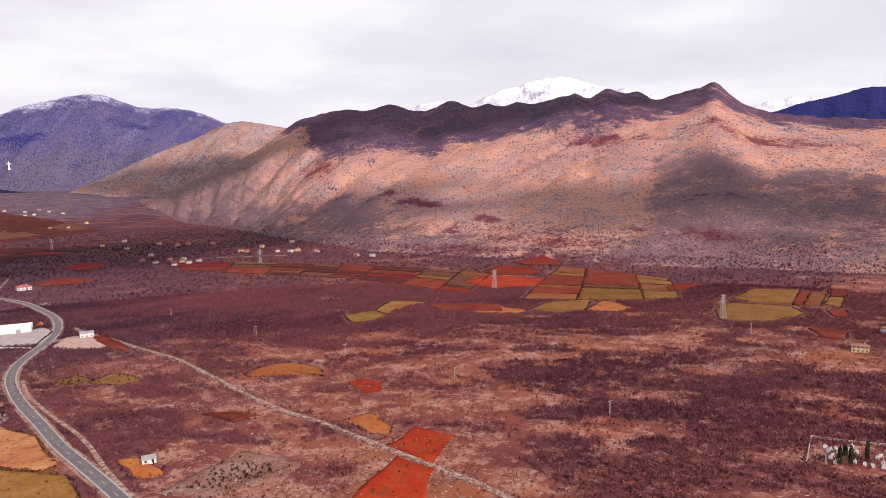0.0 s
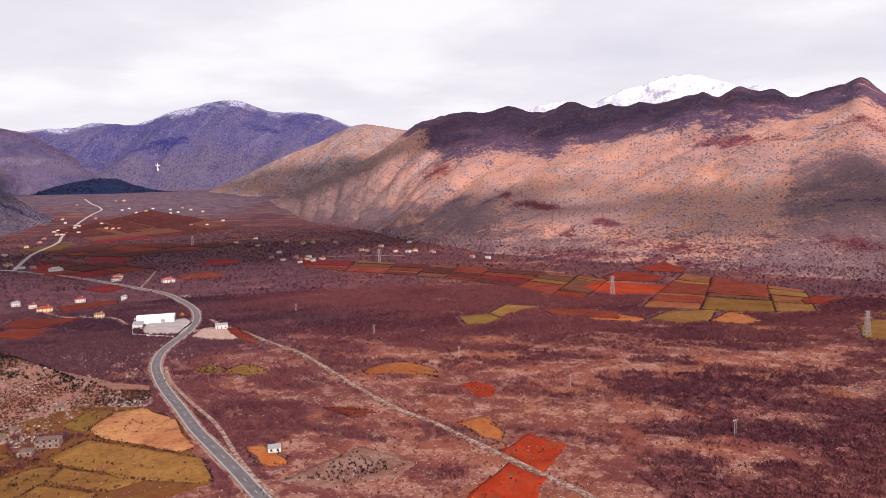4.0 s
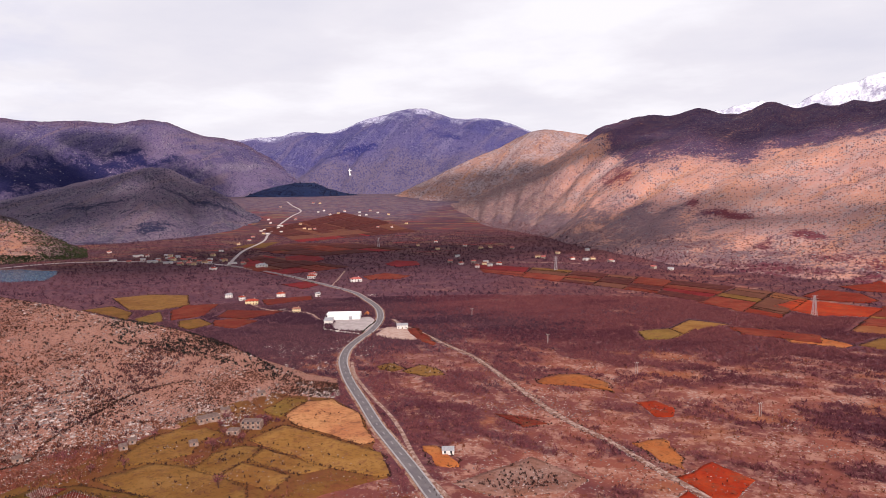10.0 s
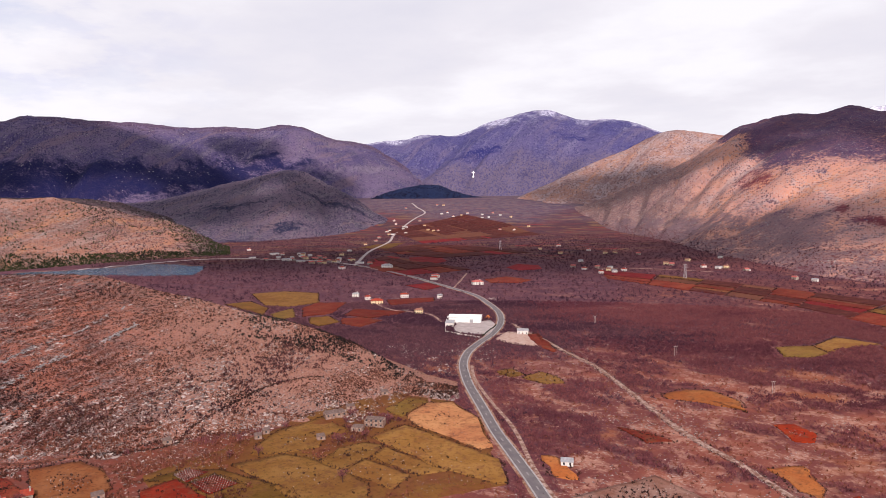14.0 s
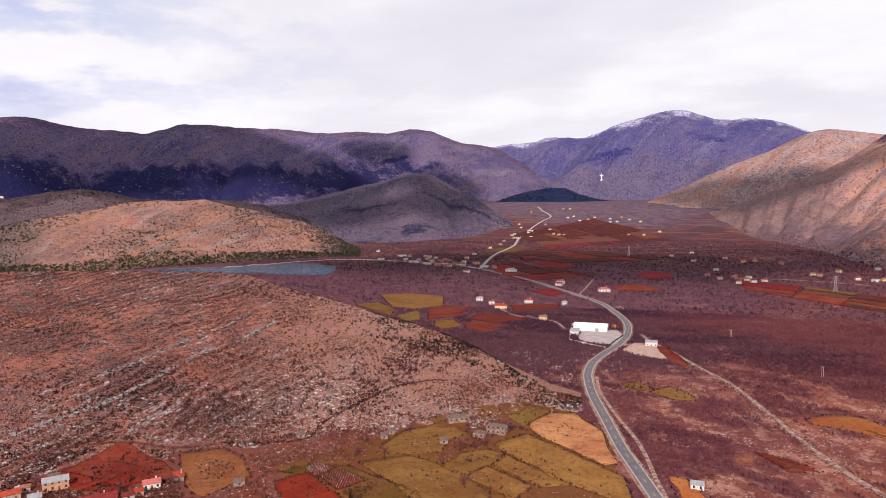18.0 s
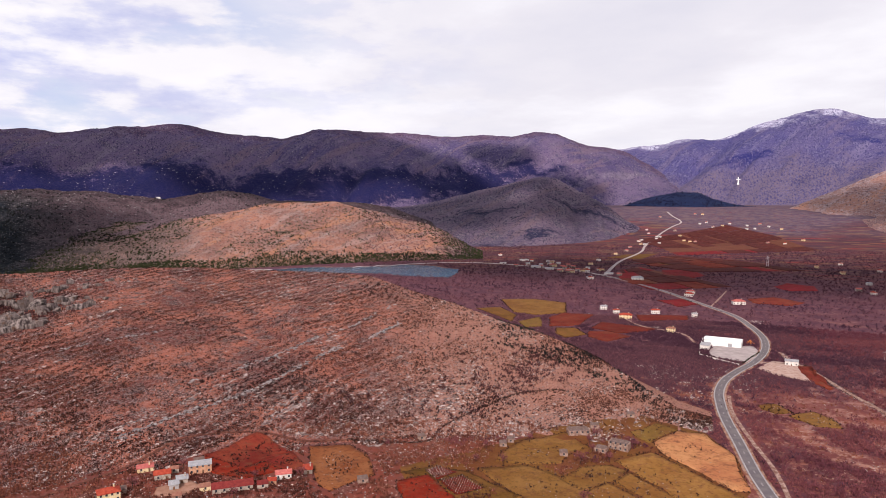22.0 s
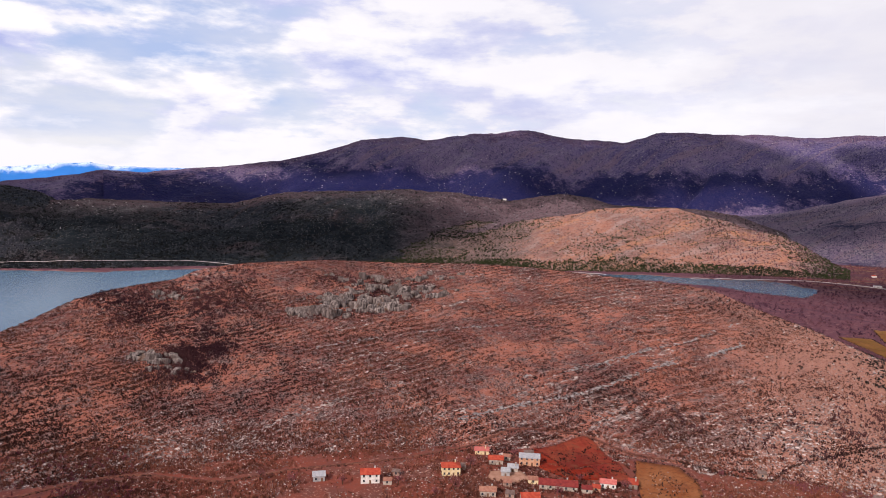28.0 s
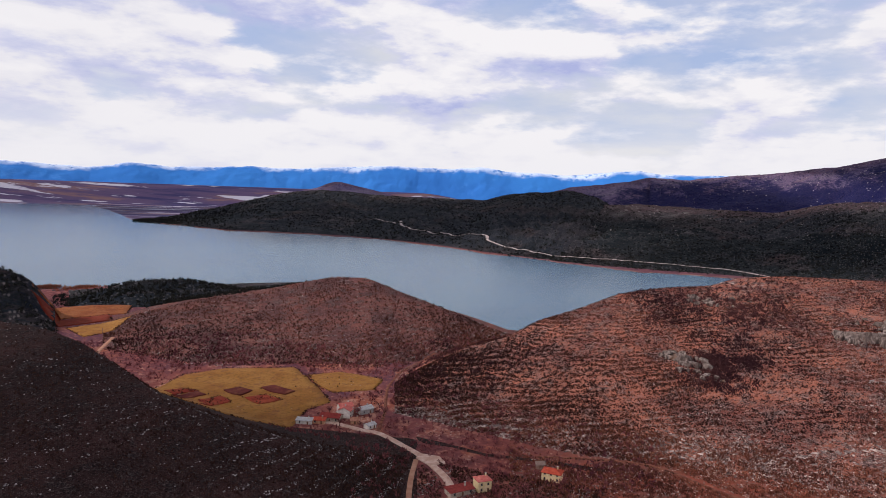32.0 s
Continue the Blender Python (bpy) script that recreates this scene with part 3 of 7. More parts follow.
# base colours of the land; haze and cloud shade are put into some
# orange streaks paint sunlit lines; end tone, grey and belt carry cloud shade
mat_north = slope_material("limestone_slope", (0.47, 0.226, 0.165), (0.36, 0.185, 0.162), (0.36, 0.290, 0.295), (0.090, 0.042, 0.054), 0.545, 0.615, 1.0,
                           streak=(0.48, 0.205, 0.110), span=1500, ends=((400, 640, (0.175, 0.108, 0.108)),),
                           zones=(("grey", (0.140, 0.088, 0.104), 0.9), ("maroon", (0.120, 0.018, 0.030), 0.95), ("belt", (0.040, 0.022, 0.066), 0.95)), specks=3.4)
# spur: foot darkened in the colour as shading, orange streaks as sunlit lines
mat_spur = slope_material("spur_slope", (0.29, 0.150, 0.120), (0.17, 0.105, 0.108), (0.34, 0.275, 0.285), (0.080, 0.045, 0.055), 0.53, 0.60, 1.4, None, 0.8, (0.12, 0.075, 0.085), 0.25, (0.09, 0.05, 0.06), 0.58, (0.0, 0.6), (0.40, 0.18, 0.10), 900, specks=4.0)
# blue of the massif: haze and cloud shade held in the colour
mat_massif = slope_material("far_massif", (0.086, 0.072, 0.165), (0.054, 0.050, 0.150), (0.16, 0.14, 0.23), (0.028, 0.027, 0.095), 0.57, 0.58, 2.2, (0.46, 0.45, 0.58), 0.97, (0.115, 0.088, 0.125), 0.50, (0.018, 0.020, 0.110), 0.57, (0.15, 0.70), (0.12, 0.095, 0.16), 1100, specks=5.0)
# scrub and rock, darkened and blued in the colour for shade and haze
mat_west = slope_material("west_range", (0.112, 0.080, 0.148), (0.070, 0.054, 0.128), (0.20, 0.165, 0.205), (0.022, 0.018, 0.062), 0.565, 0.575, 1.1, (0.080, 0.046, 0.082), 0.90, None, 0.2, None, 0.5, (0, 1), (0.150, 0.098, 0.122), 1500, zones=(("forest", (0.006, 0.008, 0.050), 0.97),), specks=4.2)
# dark evergreens, made darker still by cloud shade put into the colour
mat_lakeside = slope_material("lakeside_wood", (0.040, 0.029, 0.031), (0.016, 0.018, 0.026), (0.15, 0.135, 0.140), (0.005, 0.007, 0.010), 0.63, 0.52, 0.9, (0.045, 0.027, 0.032), 0.84, None, 0.2, (0.005, 0.009, 0.012), 0.44, (0.0, 0.62), (0.062, 0.034, 0.030), 700, ends=((3220, 2900, (0.120, 0.076, 0.088)),), specks=3.0)
# wooded shoulder, with the same haze and shade in its purple
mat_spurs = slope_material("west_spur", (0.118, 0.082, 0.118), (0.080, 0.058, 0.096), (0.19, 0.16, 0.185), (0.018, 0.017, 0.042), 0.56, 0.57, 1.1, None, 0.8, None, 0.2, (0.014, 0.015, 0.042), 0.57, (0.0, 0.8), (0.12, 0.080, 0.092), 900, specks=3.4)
# dark wood, with the blue of haze mixed into its tones
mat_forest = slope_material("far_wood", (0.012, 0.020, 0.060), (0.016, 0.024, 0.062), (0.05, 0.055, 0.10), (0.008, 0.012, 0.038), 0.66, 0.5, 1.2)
# ends: scrub and trees, with the fading of the sunlight painted in too
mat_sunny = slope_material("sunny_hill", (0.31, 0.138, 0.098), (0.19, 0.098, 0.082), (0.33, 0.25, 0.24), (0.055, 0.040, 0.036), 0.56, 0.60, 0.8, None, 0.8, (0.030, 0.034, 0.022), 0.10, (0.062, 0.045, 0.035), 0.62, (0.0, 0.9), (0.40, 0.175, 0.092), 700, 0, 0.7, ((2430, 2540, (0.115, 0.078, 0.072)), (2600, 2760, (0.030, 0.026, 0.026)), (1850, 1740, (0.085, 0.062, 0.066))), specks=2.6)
# evergreen hills by the lake, their tones lowered for cloud shade
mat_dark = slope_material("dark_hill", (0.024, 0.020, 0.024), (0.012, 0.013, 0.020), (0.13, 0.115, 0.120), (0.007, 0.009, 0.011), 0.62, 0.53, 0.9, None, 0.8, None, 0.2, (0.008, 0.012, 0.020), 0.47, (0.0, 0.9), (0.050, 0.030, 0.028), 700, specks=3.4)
mat_near = slope_material("terraced_hill", (0.300, 0.104, 0.069), (0.140, 0.045, 0.036), (0.36, 0.275, 0.27), (0.014, 0.006, 0.007), 0.545, 0.525, 0.20, None, 0.8, None, 0.2, None, 0.5, (0, 1), None, 600, 2.0, 1.0, ((680, 540, (0.290, 0.140, 0.105)),), specks=0.9)
mat_near2 = slope_material("scrub_hill", (0.140, 0.053, 0.046), (0.082, 0.032, 0.032), (0.22, 0.175, 0.178), (0.014, 0.008, 0.010), 0.575, 0.54, 0.24, None, 0.8, None, 0.2, None, 0.5, (0, 1), None, 600, 0, 1.0, specks=1.0)
# near-black tones: the cloud shade on this slope is in the colour
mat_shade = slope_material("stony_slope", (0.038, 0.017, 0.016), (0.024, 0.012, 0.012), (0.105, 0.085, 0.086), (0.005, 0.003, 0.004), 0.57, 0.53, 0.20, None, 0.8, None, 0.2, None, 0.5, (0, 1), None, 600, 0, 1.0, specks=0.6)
# the blue is aerial haze, put into the colour of the range
mat_haze_blue = slope_material("distant_range", (0.030, 0.165, 0.50), (0.025, 0.135, 0.45), (0.05, 0.20, 0.55), (0.02, 0.12, 0.42), 0.6, 0.66, 6, (0.50, 0.62, 0.85), 0.94, None, 0.2, None, 0.5, (0.0, 0.5), None, 1500, 0, 0)
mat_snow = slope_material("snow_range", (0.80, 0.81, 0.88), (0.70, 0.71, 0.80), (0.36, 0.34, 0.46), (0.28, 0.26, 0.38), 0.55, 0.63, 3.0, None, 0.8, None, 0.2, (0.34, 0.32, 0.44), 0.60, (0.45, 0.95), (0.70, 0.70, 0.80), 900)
# navy tones stand for haze over a far mountain
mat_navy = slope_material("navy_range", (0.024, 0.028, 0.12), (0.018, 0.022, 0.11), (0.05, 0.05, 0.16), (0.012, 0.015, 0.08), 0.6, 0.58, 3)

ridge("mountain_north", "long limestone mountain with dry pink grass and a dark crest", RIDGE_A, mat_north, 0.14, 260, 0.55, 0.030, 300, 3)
ridge("mountain_spur", "rounded sunlit spur of dry grass behind the long mountain", RIDGE_B, mat_spur, 0.12, 90, 0.7, 0.02, 260, 9)
ridge("mountain_massif", "distant massif tinted blue for haze, a dusting of snow on its peak", RIDGE_C, mat_massif, 0.12, 90, 0.45, 0.02, 420, 14)
ridge("mountain_west", "long dark purple range of bare scrub and rock, haze in its tint", RIDGE_D, mat_west, 0.14, 150, 0.5, 0.022, 330, 21)
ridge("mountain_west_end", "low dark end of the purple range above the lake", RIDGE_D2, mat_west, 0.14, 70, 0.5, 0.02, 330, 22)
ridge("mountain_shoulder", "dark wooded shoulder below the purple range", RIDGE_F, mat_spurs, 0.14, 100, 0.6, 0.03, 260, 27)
ridge("wooded_knoll", "dark wooded knoll closing the valley, tinted blue for haze", RIDGE_E, mat_forest, 0.14, 40, 0.9, 0.04, 200, 31, category="hill")
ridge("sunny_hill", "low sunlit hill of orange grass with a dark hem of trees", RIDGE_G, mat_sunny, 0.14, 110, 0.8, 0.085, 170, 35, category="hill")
ridge("lakeside_hill", "dark evergreen hill rising from the lake shore", RIDGE_H, mat_lakeside, 0.14, 130, 0.75, 0.06, 190, 39, category="hill")
ridge("peninsula", "dark low peninsula reaching into the lake", RIDGE_M, mat_dark, 0.14, 110, 0.75, 0.05, 190, 43, category="hill")
ridge("lone_hill", "lone purple hill on the plain behind the peninsula", RIDGE_M2, mat_west, 0.2, 40, 0.7, 0.02, 260, 45, category="hill")
ridge("terraced_hill", "red-brown terraced hill strewn with pale limestone", RIDGE_I, mat_near, 0.10, 300, 0.9, 0.014, 80, 51, category="hill")
ridge("round_hill", "rounded scrubby hill between the fields and the lake", RIDGE_J, mat_near2, 0.12, 130, 0.9, 0.03, 60, 57, category="hill")
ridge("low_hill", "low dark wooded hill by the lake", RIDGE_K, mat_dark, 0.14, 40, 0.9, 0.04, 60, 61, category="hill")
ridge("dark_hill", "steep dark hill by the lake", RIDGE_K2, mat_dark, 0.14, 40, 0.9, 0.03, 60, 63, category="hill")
ridge("stony_slope", "stony slope with ledges and dry scrub, darkened for cloud shade", RIDGE_L, mat_shade, 0.12, 130, 0.95, 0.03, 60, 67, category="hill")
ridge("distant_range", "distant range tinted pale blue for haze, snow on its highest crests", RIDGE_N, mat_haze_blue, 0.1, 40, 0.9, 0.010, 300, 71)
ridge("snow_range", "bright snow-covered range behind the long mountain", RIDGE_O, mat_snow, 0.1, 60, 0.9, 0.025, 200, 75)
ridge("navy_range", "dark mountain at the edge of the valley, tinted navy for haze", RIDGE_P, mat_navy, 0.12, 40, 0.9, 0.015, 300, 79)

# ---- the ground: one sheet out to the horizon ----
p = Paint("valley_ground")
n_big, n_mid, n_fine, n_tiny = p.noise(120, 5), p.noise(28, 5, 0.65), p.noise(6, 4, 0.7), p.noise(2.2, 3, 0.7)
c = p.mix(p.step(n_big, 0.40, 0.60), (0.215, 0.066, 0.045), (0.130, 0.038, 0.036))
c = p.mix(p.step(n_mid, 0.50, 0.66), c, (0.275, 0.110, 0.078))
c = p.mix(p.math("MULTIPLY", p.step(p.math("ADD", p.math("MULTIPLY", n_mid, 0.4), p.math("MULTIPLY", n_tiny, 0.6)), 0.54, 0.62), 0.75), c, (0.36, 0.27, 0.24))
c = p.mix(p.math("MULTIPLY", p.step(p.noise(16, 6, 0.7), 0.50, 0.62), 0.7), c, (0.37, 0.195, 0.150))
scrub = p.mix(p.step(n_fine, 0.35, 0.65), (0.070, 0.022, 0.028), (0.150, 0.048, 0.050))
scrub = p.mix(p.math("MULTIPLY", p.step(p.noise(140, 5, 0.6, (0.5, 1, 1), 30), 0.44, 0.58), 0.85), scrub, (0.070, 0.028, 0.044))
# deep: purple scrubland beyond the road, cloud shade put into its colour
scrub = p.mix(p.math("MULTIPLY", p.attribute("deep"), 0.85), scrub, p.mix(p.step(n_mid, 0.40, 0.62), (0.066, 0.027, 0.044), (0.108, 0.043, 0.057)))
c = p.mix(p.math("MULTIPLY", p.step(p.noise(75, 5, 0.62, (0.6, 1, 1), 40), 0.52, 0.64), 0.7), c, (0.260, 0.085, 0.036))
c = p.mix(p.math("MULTIPLY", p.attribute("deep"), 0.7), c, p.mix(p.step(n_fine, 0.5, 0.68), (0.115, 0.045, 0.054), (0.23, 0.145, 0.145)))
c = p.mix(p.math("MULTIPLY", p.attribute("wood"), p.step(p.math("ADD", p.math("MULTIPLY", n_fine, 0.5), p.math("MULTIPLY", n_tiny, 0.5)), 0.66, 0.50)), c, scrub)
red_earth = p.mix(p.step(n_mid, 0.40, 0.60), (0.17, 0.045, 0.030), (0.12, 0.045, 0.036))
c = p.mix(p.math("MULTIPLY", p.attribute("earth"), p.step(n_tiny, 0.68, 0.50)), c, red_earth)
strip = p.noise(24, 3, 0.5, (0.14, 1, 1), 35)
farm = p.mix(p.step(strip, 0.40, 0.50), (0.11, 0.034, 0.036), (0.055, 0.024, 0.036))
farm = p.mix(p.step(strip, 0.54, 0.58), farm, (0.165, 0.090, 0.050))
farm = p.mix(p.step(strip, 0.61, 0.64), farm, (0.17, 0.020, 0.024))
c = p.mix(p.attribute("farms"), c, farm)
c = p.mix(p.math("MULTIPLY", p.attribute("foothill"), p.step(n_fine, 0.75, 0.40)), c, p.mix(p.step(n_mid, 0.42, 0.6), (0.080, 0.056, 0.090), (0.130, 0.092, 0.110)))
reed = p.noise(120, 6, 0.6, (0.16, 1, 1), -40)
marsh = p.mix(p.step(reed, 0.40, 0.52), (0.022, 0.020, 0.070), (0.058, 0.040, 0.090))
marsh = p.mix(p.step(reed, 0.55, 0.62), marsh, (0.11, 0.066, 0.080))
pool = p.noise(80, 6, 0.6, (0.22, 1, 1), -40)
marsh = p.mix(p.step(pool, 0.565, 0.60), marsh, (0.30, 0.30, 0.38))
c = p.mix(p.attribute("marsh"), c, marsh)
shore = p.mix(p.step(n_mid, 0.42, 0.6), (0.30, 0.16, 0.12), (0.20, 0.12, 0.09))
c = p.mix(p.attribute("beach"), c, shore)
p.bump(p.math("ADD", n_fine, n_tiny), 0.5, 1.0)
mat_ground = p.done(c)


def wood_cover(x, y):
    """How thick the bare scrub stands, 0 to 1."""
    b, d = polar(x, y)
    b = np.where(b > 270, b - 360, b)
    # drifts lie across the valley
    drift = 0.9 * fractal(x * 0.6 + y * 0.1, y, 26, 5, 201, 0.68) + 0.3 * fractal(x, y, 190, 3, 211)
    thick = -0.05 + 0.34 * smooth(560, 760, d) * smooth(-38, 0, b + 20) + 0.12 * smooth(22, 34, b) + 0.20 * smooth(0, -14, b) * smooth(620, 480, d)
    thick = thick + 0.35 * smooth(1000, 1300, d) * smooth(0, 14, b)
    thick = thick - 0.40 * smooth(28, 32, b) * smooth(66, 58, b) * smooth(470, 420, d)
    return smooth(-0.20, 0.24, drift + thick - 0.02)


d_rows = np.concatenate([np.linspace(0, 240, 10), np.geomspace(260, 4980, 330)])
b_cols = np.concatenate([np.arange(-45, 165, 0.25), np.arange(165, 315.1, 1.5)])
BB, DD = np.meshgrid(np.radians(b_cols), d_rows)
gx, gy = -np.sin(BB) * DD, np.cos(BB) * DD
gz = ground_height(gx, gy)


def lake_at(x, y):
    """1 inside the lake basin, 0 on land, smooth across the shore."""
    b, d = polar(x, y)
    near = np.interp(b, [50, 53.7, 54.2, 54.8, 58, 60, 63, 73, 85, 95, 103, 112, 120, 126, 133, 142, 150, 160, 175, 180], [9e3, 1620, 1440, 1385, 1395, 1430, 1475, 1450, 1330, 1200, 1100, 900, 790, 900, 1000, 1010, 1130, 1130, 1100, 1100])
    far = np.interp(b, [50, 53.7, 55.5, 58, 73, 80, 103, 109, 115, 122, 130, 136, 143, 150, 153, 175], [0, 1500, 1565, 1592, 1535, 1530, 1530, 1520, 1600, 1740, 2040, 2180, 2270, 2700, 4050, 4050])
    edge = fractal(x, y, 60, 4, 91) * 40
    return smooth(-12, 12, np.minimum(d - near, far - d) + edge) * (b < 185)


gz = gz - 5.0 * lake_at(gx, gy)
g_b, g_d = polar(gx, gy)
g_marsh = smooth(2500, 2800, g_d) * smooth(118, 124, g_b) * (g_b < 220)
g_lake = lake_at(gx, gy)
g_beach = np.clip(4 * g_lake * (1 - g_lake), 0, 1) * smooth(0.1, 0.5, g_lake + 0.3)
ground = new("ground", sheet("ground", np.stack([gx, gy, gz], -1), mat_ground,
                             {"deep": smooth(480, 760, g_d) * smooth(12, 26, g_b) * (g_b < 120), "wood": wood_cover(gx, gy), "foothill": smooth(2500, 2950, g_d + 400 * fractal(gx, gy, 260, 4, 95)) * smooth(8, 16, g_b) * (g_b < 110), "marsh": g_marsh, "beach": g_beach, "farms": smooth(1350, 1750, g_d) * smooth(14, 22, g_b) * smooth(62, 52, g_b) * 0.85, "earth": smooth(46, 56, g_b) * smooth(128, 110, g_b) * smooth(480, 440, g_d)}))
tagged(ground, "wide valley floor of bare scrub, red soil and pale stones", "ground", "", "structure")

p = Paint("lake_water", 0.19)
p.b.inputs["Specular IOR Level"].default_value = 0.38
p.b.inputs["IOR"].default_value = 1.33
w1 = p.noise(260, 4, 0.5, (1, 2.5, 1))
p.bump(p.noise(4, 3), 0.35, 0.4)
mat_water = p.done(p.mix(p.step(w1, 0.4, 0.62), (0.006, 0.060, 0.125), (0.012, 0.074, 0.140)))
d2, b2 = np.meshgrid(np.linspace(640, 4400, 40), np.radians(np.arange(48, 182, 2.0)), indexing="ij")
water = new("water", sheet("water", np.stack([-np.sin(b2) * d2, np.cos(b2) * d2, np.full_like(d2, -1.2)], -1), mat_water))
tagged(water, "calm grey-blue lake with soft cloud reflections", "lake", "", "structure")


def height_at(x, y):
    """The top of the land at places of the near and middle distance."""
    x, y = np.asarray(x, float), np.asarray(y, float)
    b, d = polar(x, y)
    b = np.where(b > 270, b - 360, b)
    z = np.asarray(ground_height(x, y) - 5.0 * lake_at(x, y), float)
    shape = z.shape
    z, b, d = z.ravel().copy(), b.ravel(), d.ravel()
    for name in ("terraced_hill", "round_hill", "stony_slope", "low_hill", "dark_hill", "sunny_hill", "lakeside_hill", "peninsula", "mountain_north", "mountain_spur", "mountain_massif", "mountain_west"):
        table, bow, rough, gully, seed = RIDGES[name]
        t = np.array(table, float)
        foot, crest = np.interp(b, t[:, 0], t[:, 1]), np.interp(b, t[:, 0], t[:, 2])
        s = (d - foot) / (crest - foot)
        inside = (b >= t[0, 0]) & (b <= t[-1, 0]) & (s >= 0) & (s <= 1.5)
        if inside.any():
            z[inside] = np.maximum(z[inside], ridge_height(table, b[inside], s[inside], bow, rough, gully, seed)[2])
    return z.reshape(shape)


# ---- where nothing grows: roads, fields and yards, on a grid of three metres ----
GRID, GX0, GY0 = 3.0, -2000.0, -1000.0
blocked = np.zeros((900, 1200), bool)       # x by y


def block(points, width=None):
    """Marks a polygon, or a strip along a line."""
    P = np.array(points, float)
    pad = width or 3
    i0, j0 = np.maximum(((P.min(0) - pad - (GX0, GY0)) / GRID).astype(int), 0)
    i1, j1 = np.minimum(((P.max(0) + pad - (GX0, GY0)) / GRID).astype(int) + 2, blocked.shape)
    if i1 <= i0 or j1 <= j0:
        return
    X, Y = np.meshgrid(GX0 + (np.arange(i0, i1) + 0.5) * GRID, GY0 + (np.arange(j0, j1) + 0.5) * GRID, indexing="ij")
    inside = np.zeros(X.shape, bool)
    if width is None:
        for (xa, ya), (xb, yb) in zip(P, np.roll(P, -1, 0)):
            if ya != yb:
                inside ^= ((ya > Y) != (yb > Y)) & (X < (xb - xa) * (Y - ya) / (yb - ya) + xa)
    else:
        for (xa, ya), (xb, yb) in zip(P[:-1], P[1:]):
            u = np.clip(((X - xa) * (xb - xa) + (Y - ya) * (yb - ya)) / ((xb - xa) ** 2 + (yb - ya) ** 2 + 1e-6), 0, 1)
            inside |= np.hypot(X - xa - u * (xb - xa), Y - ya - u * (yb - ya)) < width / 2
    blocked[i0:i1, j0:j1] |= inside


def is_free(x, y):
    i, j = ((np.asarray(x) - GX0) / GRID).astype(int), ((np.asarray(y) - GY0) / GRID).astype(int)
    ok = (i >= 0) & (i < blocked.shape[0]) & (j >= 0) & (j < blocked.shape[1])
    return ~blocked[np.clip(i, 0, blocked.shape[0] - 1), np.clip(j, 0, blocked.shape[1] - 1)] | ~ok


# ---- fields ----
def field_material(name, a, b, rows=0.0, dots=None):
    p = Paint(name)
    mid, fine, tiny = p.noise(22, 4), p.noise(3.5, 4, 0.7), p.noise(1.0, 3)
    c = p.mix(p.step(mid, 0.36, 0.64), a, b)
    dark = tuple(v * 0.55 for v in a)
    c = p.mix(p.math("MULTIPLY", p.step(p.noise(38, 5, 0.65), 0.48, 0.62), 0.55), c, tuple(v * k for v, k in zip(a, (0.72, 0.55, 0.6))))
    c = p.mix(p.math("MULTIPLY", p.step(fine, 0.50, 0.68), 0.65), c, dark)
    c = p.mix(p.math("MULTIPLY", p.step(p.noise(9, 5, 0.75), 0.50, 0.66), 0.65), c, (0.13, 0.050, 0.028))
    c = p.mix(p.math("MULTIPLY", p.step(p.noise(2.4, 3, 0.8), 0.57, 0.64), 0.5), c, (0.07, 0.028, 0.018))
    if rows:
        n = p.tree.nodes.new("ShaderNodeTexWave")
        n.inputs["Scale"].default_value, n.inputs["Distortion"].default_value = 0.314 / rows, 0.6
        turn = p.tree.nodes.new("ShaderNodeMapping")
        turn.inputs["Rotation"].default_value = (0, 0, radians(38))
        p.link(p.coord, turn.inputs[0])
        p.link(turn.outputs[0], n.inputs["Vector"])
        c = p.mix(p.math("MULTIPLY", p.step(n.outputs["Fac"], 0.5, 0.8), 0.75), c, dots or dark)
    tone = p.mix(p.random(), (0.82, 0.82, 0.82), (1.1, 1.08, 1.05))
    m = p.tree.nodes.new("ShaderNodeMix")
    m.data_type, m.blend_type = "RGBA", "MULTIPLY"
    m.inputs[0].default_value = 1.0
    p.link(c, m.inputs[6])
    p.link(tone, m.inputs[7])
    p.bump(p.math("ADD", fine, tiny), 0.5, 0.4)
    return p.done(m.outputs[2])


